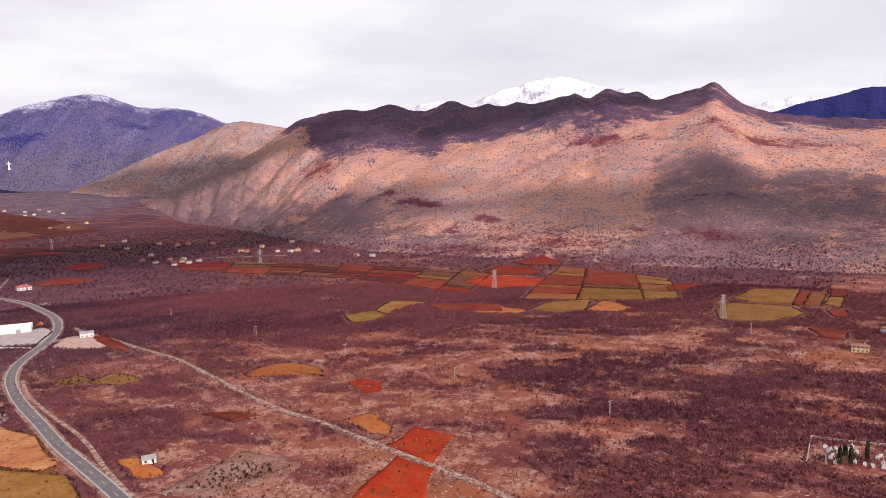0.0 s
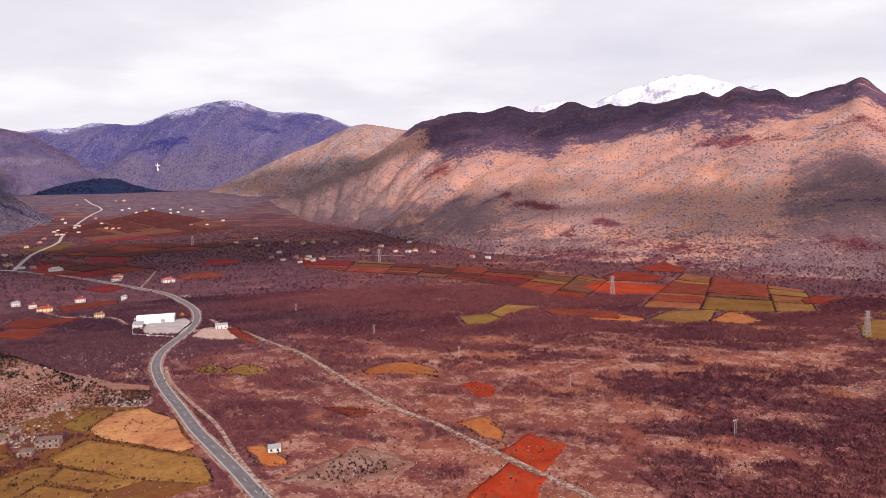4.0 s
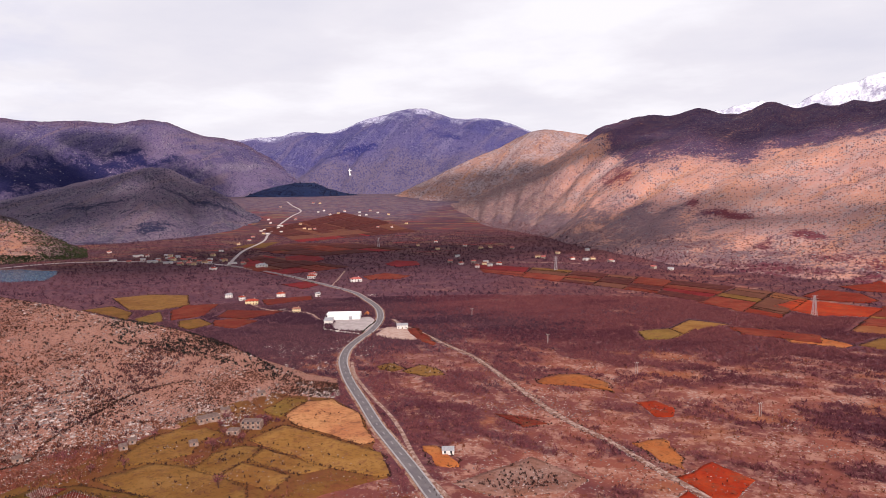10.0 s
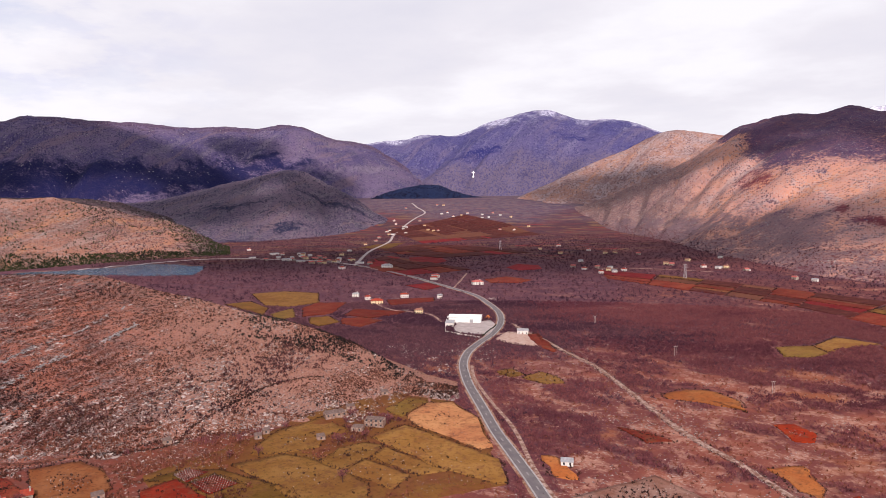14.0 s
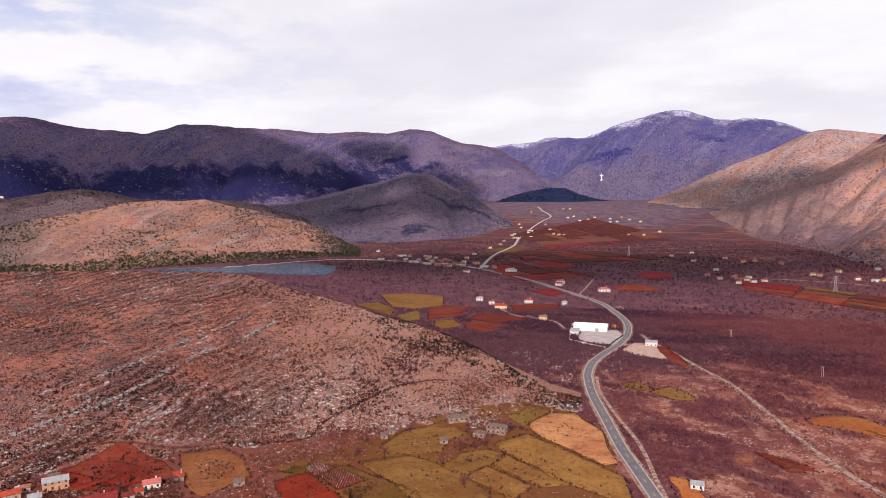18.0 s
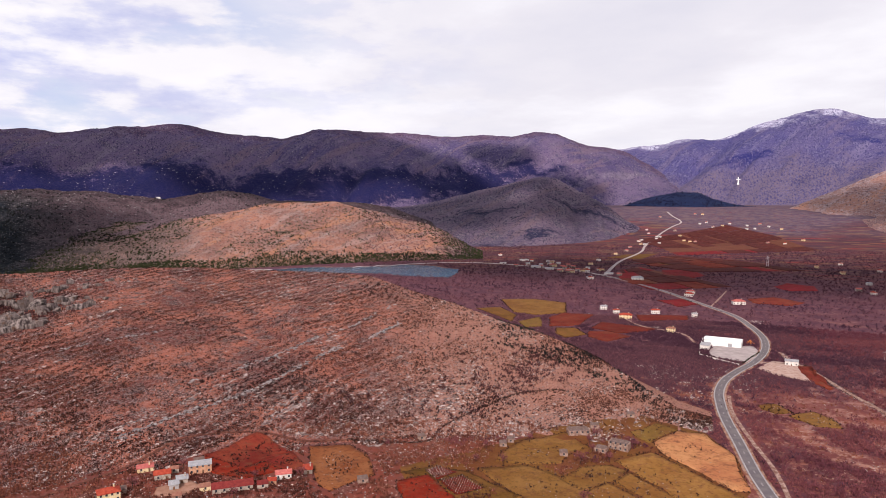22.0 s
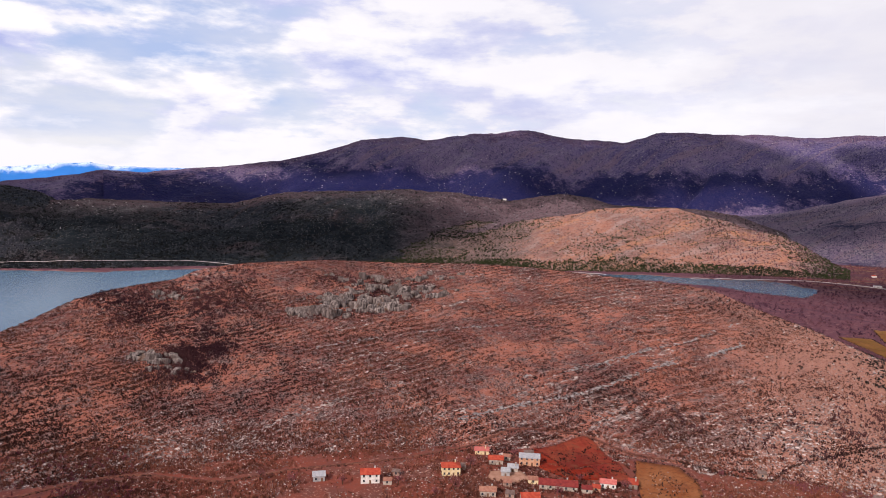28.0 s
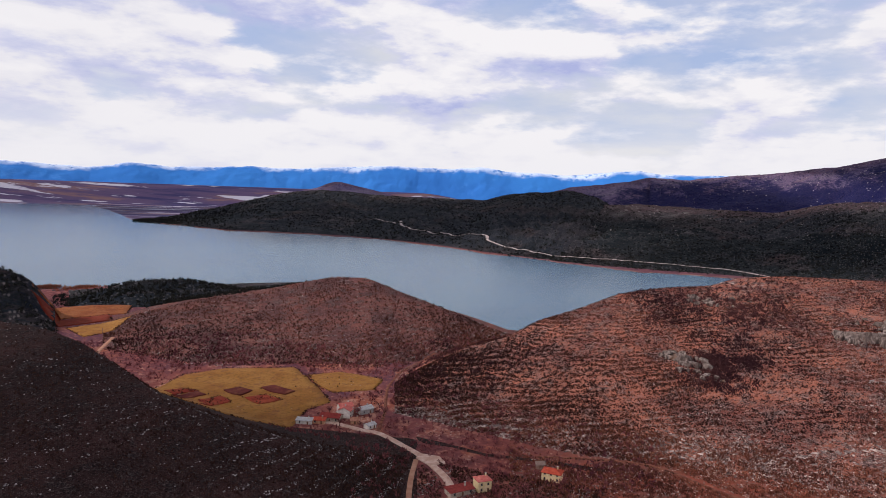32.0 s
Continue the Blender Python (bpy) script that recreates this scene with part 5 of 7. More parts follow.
# ---- many small things at once ----
def scatter(name, shapes, places, sizes, mat, label, category, seed=1, tall=1.0, turns=None, spread=0.35):
    """Copies of small triangle shapes at many places, as one object that nobody could count."""
    r = np.random.default_rng(seed)
    n = len(places)
    if n == 0:
        return None
    which = r.integers(0, len(shapes), n)
    turn = r.uniform(0, 2 * np.pi, n) if turns is None else turns + r.normal(0, spread, n)
    verts, faces, base = [], [], 0
    for k, (V, F) in enumerate(shapes):
        m = which == k
        if not m.any():
            continue
        c, s = np.cos(turn[m]), np.sin(turn[m])
        X = V[None, :, 0] * c[:, None] - V[None, :, 1] * s[:, None]
        Y = V[None, :, 0] * s[:, None] + V[None, :, 1] * c[:, None]
        Z = np.repeat(V[None, :, 2] * tall, m.sum(), 0)
        P = np.stack([X, Y, Z], -1) * sizes[m][:, None, None] + places[m][:, None, :]
        verts.append(P.reshape(-1, 3))
        faces.append((F[None] + (np.arange(m.sum()) * len(V))[:, None, None] + base).reshape(-1, 3))
        base += m.sum() * len(V)
    ob = new(name, mesh_of(name, np.concatenate(verts), np.concatenate(faces), mat, False))
    return tagged(ob, label, category, "", "stuff")


def bush_shape(seed, tris, wide=0.5, high=0.9, leaf=0.3, upright=0.6):
    """A bare bush: loose sprays of twigs inside a dome, 1 high."""
    r = np.random.default_rng(seed)
    V, F = [], []
    for k in range(tris):
        a, q = r.uniform(0, 6.28), r.uniform(0, 1) ** 0.6
        h = r.uniform(0.05, 1) * high * (1 - 0.55 * q * q)
        c = np.array([np.cos(a) * q * wide, np.sin(a) * q * wide, h])
        up = np.array([np.cos(a) * 0.3, np.sin(a) * 0.3, 1.0]) * r.uniform(0.7, 1.3) * leaf * (0.6 + upright)
        side = np.array([-np.sin(a + r.normal()), np.cos(a + r.normal()), r.normal() * 0.4]) * leaf * r.uniform(0.5, 1.0) * (1.2 - 0.5 * upright)
        V += [c - side * 0.6 - up * 0.35, c + side * 0.6 - up * 0.35, c + up * 0.65]
        F.append((3 * k, 3 * k + 1, 3 * k + 2))
    return np.array(V), np.array(F)


def stone_shape(seed, flat=0.6):
    """A rough block of limestone with eight or more facets."""
    r = np.random.default_rng(seed)
    V = np.array([(1, 0, 0), (0.1, 1, 0), (-1, 0.1, 0), (0, -1, 0), (0.3, 0.2, 1), (-0.3, -0.2, 0.85), (0, 0, -0.6)], float)
    V = V * r.uniform(0.65, 1.25, V.shape) * (0.5, 0.5, 0.5 * flat)
    F = np.array([(0, 1, 4), (1, 2, 4), (2, 5, 4), (2, 3, 5), (3, 0, 5), (0, 4, 5), (1, 0, 6), (2, 1, 6), (3, 2, 6), (0, 3, 6)])
    return V, F


def twig_material(name, a, b, c_):
    p = Paint(name)
    i = p.island()
    col = p.mix(p.step(i, 0.0, 0.6), a, b)
    col = p.mix(p.step(i, 0.72, 1.0), col, c_)
    col = p.mix(p.math("MULTIPLY", p.step(p.noise(60, 3), 0.4, 0.65), 0.4), col, b)
    col = p.mix(p.math("MULTIPLY", p.step(p.noise(11, 3), 0.50, 0.66), 0.6), col, a)
    dim = tuple(0.74 * v for v in a[:2]) + (0.86 * a[2],)
    return p.done(p.mix(p.math("MULTIPLY", p.step(p.noise(120, 5, 0.6, (0.5, 1, 1), 30), 0.47, 0.60), 0.8), col, dim))


mat_scrub = twig_material("bare_scrub", (0.115, 0.035, 0.046), (0.175, 0.057, 0.062), (0.235, 0.092, 0.088))
# the same twigs farther off, darker, cloud shade held in the colour
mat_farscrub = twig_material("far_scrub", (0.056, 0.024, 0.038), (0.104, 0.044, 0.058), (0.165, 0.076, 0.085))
mat_rusty = twig_material("rusty_scrub", (0.12, 0.036, 0.024), (0.20, 0.065, 0.036), (0.27, 0.110, 0.06))
mat_hillscrub = twig_material("hill_twigs", (0.018, 0.008, 0.008), (0.095, 0.035, 0.026), (0.24, 0.100, 0.060))
mat_green = twig_material("evergreen", (0.018, 0.022, 0.012), (0.035, 0.042, 0.018), (0.06, 0.062, 0.03))
mat_deep = twig_material("deep_evergreen", (0.010, 0.011, 0.012), (0.020, 0.021, 0.019), (0.035, 0.034, 0.028))
# trees on the far slopes, blue haze put into the twig colour
mat_navytwig = twig_material("hazy_blue_wood", (0.009, 0.010, 0.030), (0.018, 0.018, 0.045), (0.035, 0.030, 0.055))
mat_hedge = twig_material("hedge_twigs", (0.026, 0.014, 0.013), (0.050, 0.024, 0.020), (0.085, 0.045, 0.032))
p = Paint("limestone")
i = p.island()
c = p.mix(p.step(i, 0.2, 1.1), (0.12, 0.090, 0.090), (0.47, 0.385, 0.365))
p.bump(p.noise(0.5, 3), 0.6, 0.2)
mat_stone = p.done(p.mix(p.math("MULTIPLY", p.step(p.noise(0.9, 4), 0.5, 0.68), 0.6), c, (0.20, 0.17, 0.17)))
p = Paint("grey_limestone")
c = p.mix(p.island(), (0.15, 0.14, 0.15), (0.34, 0.31, 0.31))
mat_greystone = p.done(p.mix(p.math("MULTIPLY", p.step(p.noise(0.9, 4), 0.5, 0.68), 0.6), c, (0.11, 0.10, 0.10)))

mat_thicket = twig_material("dark_thicket", (0.040, 0.016, 0.020), (0.070, 0.028, 0.030), (0.120, 0.048, 0.046))
mat_farmscrub = twig_material("farm_twigs", (0.070, 0.024, 0.018), (0.190, 0.064, 0.042), (0.320, 0.150, 0.100))
BUSHES = [bush_shape(k, 11, 0.55, 0.9, 0.34) for k in range(6)]
TUFTS = [bush_shape(60 + k, 4, 0.6, 0.7, 0.62, 0.3) for k in range(6)]
SMALL_BUSHES = [bush_shape(20 + k, 8, 0.55, 0.85, 0.42) for k in range(6)]
ROUND_BUSHES = [bush_shape(40 + k, 10, 0.5, 0.85, 0.42, 0.2) for k in range(6)]
STONES = [stone_shape(k) for k in range(6)]
SLABS = [stone_shape(30 + k, 0.9) for k in range(6)]
CHIPS = [(V[:6] * (1.25, 0.9, 1.35), F[:6]) for V, F in STONES]
RIBS = [(V * (1.9, 0.75, 0.9), F) for V, F in SLABS]


def ring_places(n, b0, b1, d0, d1, r):
    """Places strewn evenly over a ring sector."""
    b = np.radians(r.uniform(b0, b1, n))
    d = np.sqrt(r.uniform(d0 * d0, d1 * d1, n))
    return -np.sin(b) * d, np.cos(b) * d


def clear_of_hill(x, y):
    b, d = polar(x, y)
    t = np.array(RIDGE_I, float)
    foot, crest = (np.interp(b, t[:, 0], t[:, k], 9e9, 9e9) for k in (1, 2))
    return (d < foot + 6) | (d > crest + 0.45 * (crest - foot)) | (b < 33) | (b > 180)


def settle(x, y, sink=0.1):
    return np.stack([x, y, height_at(x, y) - sink], -1)


# the valley's bare scrub, near and far
r = np.random.default_rng(11)
x, y = ring_places(170000, -38, 62, 290, 950, r)
keep = (wood_cover(x, y) > r.uniform(0.15, 1.0, len(x))) & is_free(x, y) & clear_of_hill(x, y) & (lake_at(x, y) < 0.1)
x, y = x[keep][:68000], y[keep][:68000]
b_, d_ = polar(x, y)
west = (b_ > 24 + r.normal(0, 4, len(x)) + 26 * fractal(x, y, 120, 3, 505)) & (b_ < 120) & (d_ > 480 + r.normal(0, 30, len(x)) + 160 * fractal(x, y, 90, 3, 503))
P, size = settle(x, y), r.uniform(1.2, 3.6, len(x))
scatter("valley_scrub", BUSHES, P[~west], size[~west], mat_scrub, "bare rosy-brown winter scrub over the valley floor", "scrub", 3)
scatter("purple_scrub", BUSHES, P[west], size[west], mat_farscrub, "bare purple winter scrub beyond the road, darkened for cloud shade", "scrub", 37)
x, y = ring_places(70000, -38, 62, 950, 2300, r)
keep = (wood_cover(x, y) > r.uniform(0.2, 1.0, len(x))) & is_free(x, y) & (lake_at(x, y) < 0.1)
x, y = x[keep][:30000], y[keep][:30000]
t = np.array(RIDGE_A, float)
b, d = polar(x, y)
b = np.where(b > 270, b - 360, b)
keep = (d < np.interp(b, t[:, 0], t[:, 1], 1080, 9e9) + 80)
x, y = x[keep], y[keep]
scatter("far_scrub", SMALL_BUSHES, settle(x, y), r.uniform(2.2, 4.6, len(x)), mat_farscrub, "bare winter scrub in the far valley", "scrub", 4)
# thin low bushes and tufts on the open stony ground
x, y = ring_places(60000, -38, 62, 290, 760, r)
keep = (wood_cover(x, y) < 0.6) & is_free(x, y) & clear_of_hill(x, y) & (r.uniform(0, 1, len(x)) < 0.30)
x, y = x[keep], y[keep]
scatter("low_scrub", SMALL_BUSHES, settle(x, y), r.uniform(0.8, 2.0, len(x)), mat_rusty, "low rusty tufts on stony ground", "scrub", 5)
# loose stones on the open ground
x, y = ring_places(90000, -38, 62, 290, 760, r)
keep = (wood_cover(x, y) < 0.45) & is_free(x, y) & clear_of_hill(x, y) & (fractal(x, y, 26, 4, 77) > r.uniform(0.0, 0.5, len(x)))
x, y = x[keep][:13000], y[keep][:13000]
scatter("field_stones", STONES, settle(x, y, 0.0), r.uniform(0.5, 1.35, len(x)), mat_stone, "pale loose limestone on the valley floor", "stones", 6)


x, y = ring_places(60000, 30, 58, 470, 980, r)
keep = is_free(x, y) & clear_of_hill(x, y) & (lake_at(x, y) < 0.05) & (fractal(x, y, 70, 4, 79) + 0.5 * fractal(x, y, 14, 3, 81) > r.uniform(0.16, 0.75, len(x)))
x, y = x[keep][:6000], y[keep][:6000]
scatter("scrubland_rubble", STONES, settle(x, y, 0.0), r.uniform(0.9, 2.4, len(x)), mat_stone, "pale limestone rubble among the purple scrub", "stones", 38)


# ---- the terraced hill: ledges, boulders, crags and scrub ----
def hill_places(n, table, s0, s1, r, b0=None, b1=None):
    t = np.array(table, float)
    b = r.uniform(t[0, 0] if b0 is None else b0, t[-1, 0] if b1 is None else b1, n)
    s = r.uniform(s0, s1, n)
    foot, crest = np.interp(b, t[:, 0], t[:, 1]), np.interp(b, t[:, 0], t[:, 2])
    d = foot + s * (crest - foot)
    return -np.sin(np.radians(b)) * d, np.cos(np.radians(b)) * d, b, s


def ledges(x, y, z, spacing):
    """Closeness to the tilted beds of rock: 1 on a ledge."""
    tilt = (z - 0.108 * (y - 100) + 1.6 * fractal(x, y, 120, 3, 401) + 2.0 * fractal(x, y, 45, 4, 403)) / spacing
    return 1 - np.abs((tilt + 0.5) % 1.0 - 0.5) * 2


HA = RIDGES["terraced_hill"][0]
x, y, b, s = hill_places(420000, HA, 0.0, 1.03, r)
z = height_at(x, y)
strata = ledges(x, y, z, 2.0)
strata = strata * smooth(52, 64, b) + r.uniform(0, 1, len(x)) * (1 - smooth(52, 64, b))
stony = fractal(x, y, 90, 4, 411) + 0.7 * fractal(x, y, 16, 3, 415) + 0.45 * smooth(0.40, 0.02, s) + 0.30 * smooth(0.80, 0.3, s) * smooth(66, 52, b) + 0.02 - 0.22 * smooth(92, 108, b) * smooth(0.1, 0.3, s)
free = is_free(x, y)
along_hill = np.radians(b)
keep = (smooth(0.5, 0.95, strata) * 0.85 + 0.08 + 0.25 * smooth(0.30, 0.05, s) > r.uniform(0, 1, len(x))) & (stony > r.uniform(-0.10, 0.70, len(x))) & free
P = np.stack([x, y, z - 0.05], -1)[keep][:70000]
scatter("hill_stones", CHIPS, P, r.uniform(0.5, 1.25, len(P)) ** 1.5 * (0.9 + 1.0 * r.uniform(0, 1, len(P)) ** 8), mat_stone, "pale limestone rubble along the hill's ledges", "stones", 7, 1.0, along_hill[keep][:85000])
# larger blocks along the strongest ledges and over the stony foot
bold = ledges(x, y, z + 1.0 * fractal(x, y, 60, 3, 413), 12.6)
keep = ((bold > 0.94) & (stony > r.uniform(0.05, 0.75, len(x))) & (b > 58) | (stony > r.uniform(0.45, 2.4, len(x)))) & free & (r.uniform(0, 1, len(x)) < 0.4)
P = np.stack([x, y, z], -1)[keep][:11000]
scatter("ledge_blocks", RIBS, P, r.uniform(0.8, 2.1, len(P)) ** 1.2, mat_stone, "broken limestone ledge blocks on the hill", "stones", 8, 1.2, along_hill[keep][:11000])
# two long ledges that climb across the slope
rib, dark = [], []
for line, k in (([(-610, 402), (-597, 389), (-571, 316), (-555, 251), (-515, 178), (-500, 125), (-480, 70)], 1.0), ([(-640, 395), (-622, 350), (-600, 300), (-590, 255), (-560, 190), (-545, 130)], 0.6), ([(-690, 200), (-660, 120), (-640, 40), (-610, -40)], 0.35)):
    L = along(line, 0.8)
    L = L[r.uniform(0, 1, len(L)) < 0.2 + 0.35 * k]
    L = L[fractal(L[:, 0], L[:, 1], 40, 3, 417) > -0.12]
    rib.append(L + r.normal(0, 1.3, L.shape))
    rib.append((L + r.normal(0, 1.6, L.shape))[::2])
    dark.append((L * 0.993 + r.normal(0, 1.4, L.shape))[::2])
R_, D_ = np.concatenate(rib), np.concatenate(dark)
scatter("long_ledge", RIBS, settle(R_[:, 0], R_[:, 1], 0), r.uniform(0.9, 2.6, len(R_)), mat_greystone, "long pale limestone ledge climbing across the hill", "ledge", 34, 1.3, np.radians(polar(R_[:, 0], R_[:, 1])[0]) + 0.25)
scatter("ledge_scrub", SMALL_BUSHES, settle(D_[:, 0], D_[:, 1]), r.uniform(1.0, 2.4, len(D_)), mat_hedge, "dark scrub growing under the long ledge", "scrub", 35)
# tufts and low scrub between the ledges
keep = (smooth(0.75, 0.1, strata) * 0.55 + 0.35 > r.uniform(0, 1.0, len(x))) & free & (fractal(x, y, 45, 4, 421) - 0.5 * smooth(64, 52, b) > r.uniform(-0.55, 0.50, len(x)))
P = np.stack([x, y, z - 0.1], -1)[keep][:105000]
scatter("hill_scrub", TUFTS, P, r.uniform(0.7, 1.9, len(P)), mat_hillscrub, "low rust-brown scrub on the terraced hill", "scrub", 9)
x2, y2, b2, s2 = hill_places(9000, HA, 0.1, 1.0, r)
keep = (fractal(x2, y2, 130, 3, 431) > r.uniform(-0.25, 0.5, len(x2))) & is_free(x2, y2)
P = settle(x2, y2)[keep][:4500]
scatter("hill_bushes", ROUND_BUSHES, P, r.uniform(1.6, 3.2, len(P)), mat_hedge, "dark rounded bushes dotted over the hill", "scrub", 10)
# darker thickets: in the hollow beside the crag, on the saddle and on the south crest
spots = []
for cx, cy, rad, n in ((-728, 2, 30, 260), (-700, -44, 24, 200), (-778, 42, 36, 260), (-812, 0, 36, 160), (-596, -150, 22, 420), (-604, -132, 18, 260), (-600, -138, 24, 420), (-640, -170, 40, 420), (-690, -235, 60, 600), (-760, -160, 60, 420), (-800, -70, 50, 260), (-470, -330, 60, 600), (-540, -390, 45, 420), (-560, -140, 26, 420), (-575, -128, 20, 300), (-735, -170, 40, 400), (-700, -130, 40, 300), (-410, 300, 34, 300), (-430, 380, 40, 420), (-445, 250, 30, 120)):
    q = r.normal(0, 0.6, (n, 2)) * rad
    spots.append((np.array([cx, cy]) + q)[fractal(cx + q[:, 0], cy + q[:, 1], 22, 3, 433) > r.uniform(-0.3, 0.2, n)])
S = np.concatenate(spots)
S = S[is_free(S[:, 0], S[:, 1])]
scatter("thickets", BUSHES, settle(S[:, 0], S[:, 1]), r.uniform(2.0, 4.2, len(S)), mat_thicket, "dense bare thickets in the hill's hollows", "scrub", 12)
# evergreen hem at the hill's valley end
x2, y2, b2, s2 = hill_places(3000, HA, 0.72, 1.1, r, 36, 52)
keep = fractal(x2, y2, 40, 3, 437) > r.uniform(-0.3, 0.35, len(x2))
scatter("hill_evergreens", ROUND_BUSHES, settle(x2, y2)[keep], r.uniform(1.4, 3.2, keep.sum()), mat_deep, "dark evergreen bushes on the hill's shoulder", "scrub", 13)


def crag(label, cx, cy, rad, n, seed, size=(2.5, 6.0)):
    """A weathered outcrop: stepped blocks and ribs of grey limestone, each a part."""
    rr = np.random.default_rng(seed)
    top = new("crag")
    tagged(top, label, "crag", "limestone crags")
    for k in range(n):
        a, q = rr.uniform(0, 6.28), math.sqrt(rr.uniform(0, 1)) * rad
        px, py = cx + math.cos(a) * q * 0.6, cy + math.sin(a) * q * 1.5
        pz = float(height_at(px, py))
        sz = rr.uniform(*size) * (1.15 - 0.6 * q / rad)
        bm = bmesh.new()
        sx, sy, sh = sz * rr.uniform(0.35, 0.65), sz * rr.uniform(0.5, 0.95), sz * rr.uniform(0.45, 0.85)
        lean = rr.uniform(-0.15, 0.15)
        for _ in range(16):
            g = rr.uniform(-1, 1, 3)
            g = g / max(np.abs(g).max(), 0.5) * rr.uniform(0.8, 1.0)
            bm.verts.new((px + g[0] * sx * (1 - 0.2 * max(g[2], 0)), py + (g[1] + lean * g[2]) * sy, pz + g[2] * sh + 0.15 * sh))
        made = bmesh.ops.convex_hull(bm, input=bm.verts)
        bmesh.ops.delete(bm, geom=[q for q in made["geom_interior"] if isinstance(q, bmesh.types.BMVert)], context="VERTS")
        part("rock", bm, mat_crag, top)
    return top


p = Paint("crag_stone")
streak = p.noise(2.4, 5, 0.7, (1, 1, 0.25))
c = p.mix(p.step(streak, 0.36, 0.66), (0.026, 0.020, 0.021), (0.29, 0.242, 0.228))
c = p.mix(p.step(p.noise(7, 4), 0.58, 0.70), c, (0.14, 0.080, 0.055))
c = p.mix(p.math("MULTIPLY", p.random(), 0.7), c, (0.085, 0.062, 0.058))
p.bump(streak, 0.9, 1.2)
mat_crag = p.done(c)
crag("grey weathered limestone crag near the hill's crest", -725, 6, 32, 46, 1, (7.0, 15.0))
crag("grey limestone outcrop with stepped faces", -694, -44, 22, 26, 2, (6.0, 12.0))
crag("long low limestone crag under the crest", -775, 44, 46, 40, 3, (6.0, 13.0))
crag("low broken crag on the upper slope", -742, -28, 26, 20, 4, (4.0, 10.0))
crag("pale limestone outcrop beside a dark thicket", -580, -168, 15, 26, 5, (5.0, 10.0))
crag("pale stepped outcrop below the thicket", -562, -152, 12, 14, 6, (3.0, 7.0))
crag("small grey outcrop on the ridge line", -812, 0, 34, 20, 7, (4.0, 10.0))
crag("grey ribs of rock on the south crest", -740, -190, 26, 16, 8, (3.0, 9.0))
crag("stepped grey rock on the north shoulder", -835, 90, 30, 14, 9, (4.0, 10.0))

# the round hill, the stony slope and the dark hills
for key, table, n, s1, lab, mb, sizes, shapes in (
        ("round_hill_scrub", RIDGE_J, 16000, 1.02, "low bare scrub over the rounded hill", mat_hillscrub, (1.0, 2.6), SMALL_BUSHES),
        ("slope_scrub", RIDGE_L, 30000, 1.15, "low dark scrub on the stony slope", mat_hedge, (0.8, 2.0), SMALL_BUSHES),
        ("low_hill_trees", RIDGE_K, 2500, 1.1, "dark small trees on the low hill", mat_deep, (3.0, 6.0), ROUND_BUSHES),
        ("dark_hill_trees", RIDGE_K2, 1800, 1.1, "dark small trees on the steep hill", mat_deep, (3.0, 6.0), ROUND_BUSHES)):
    x, y, b, s = hill_places(n, table, 0.0, s1, r)
    keep = is_free(x, y) & (fractal(x, y, 50, 4, 441) > r.uniform(-0.6, 0.3, len(x))) & (np.degrees(np.arctan2(-x, y)) % 360 < 166)
    scatter(key, shapes, settle(x, y)[keep], r.uniform(*sizes, keep.sum()), mb, lab, "scrub", 14)
for key, table, n, lab in (("round_hill_stones", RIDGE_J, 40000, "grey stones on the rounded hill"), ("slope_stones", RIDGE_L, 60000, "grey ledges and stones on the dark slope")):
    x, y, b, s = hill_places(n, table, 0.0, 1.1, r)
    z = height_at(x, y)
    keep = is_free(x, y) & (ledges(x, y, z, 3.0) > r.uniform(0.55, 1.05, len(x))) & (fractal(x, y, 60, 3, 451) > r.uniform(-0.4, 0.4, len(x))) & (np.degrees(np.arctan2(-x, y)) % 360 < 166)
    P = np.stack([x, y, z], -1)[keep][:14000]
    scatter(key, STONES, P, r.uniform(0.5, 1.5, len(P)), mat_greystone, lab, "stones", 15)
# scrub in the saddle between the hills and round the hamlet
x, y = ring_places(16000, 108, 158, 300, 760, r)
keep = is_free(x, y) & (fractal(x, y, 40, 4, 461) > r.uniform(-0.5, 0.3, len(x))) & (np.abs(height_at(x, y)) < 6)
scatter("hamlet_scrub", SMALL_BUSHES, settle(x, y)[keep], r.uniform(1.4, 3.4, keep.sum()), mat_scrub, "bare scrub between the hamlet and the hills", "scrub", 16)
# scrub and rubble at the foot of the terraced hill, about the farms
x, y = ring_places(60000, 38, 120, 320, 480, r)
keep = is_free(x, y) & (fractal(x, y, 30, 4, 471) > r.uniform(-0.45, 0.35, len(x)))
k2 = keep & (r.uniform(0, 1, len(x)) < 0.68)
scatter("farm_scrub", SMALL_BUSHES, settle(x, y)[k2], r.uniform(0.9, 2.4, k2.sum()), mat_farmscrub, "rusty scrub about the farms", "scrub", 17)
k2 = keep & ~k2
scatter("farm_rubble", STONES, settle(x, y, 0)[k2], r.uniform(0.5, 1.5, k2.sum()), mat_stone, "limestone rubble and tumbled walls about the farms", "stones", 18)

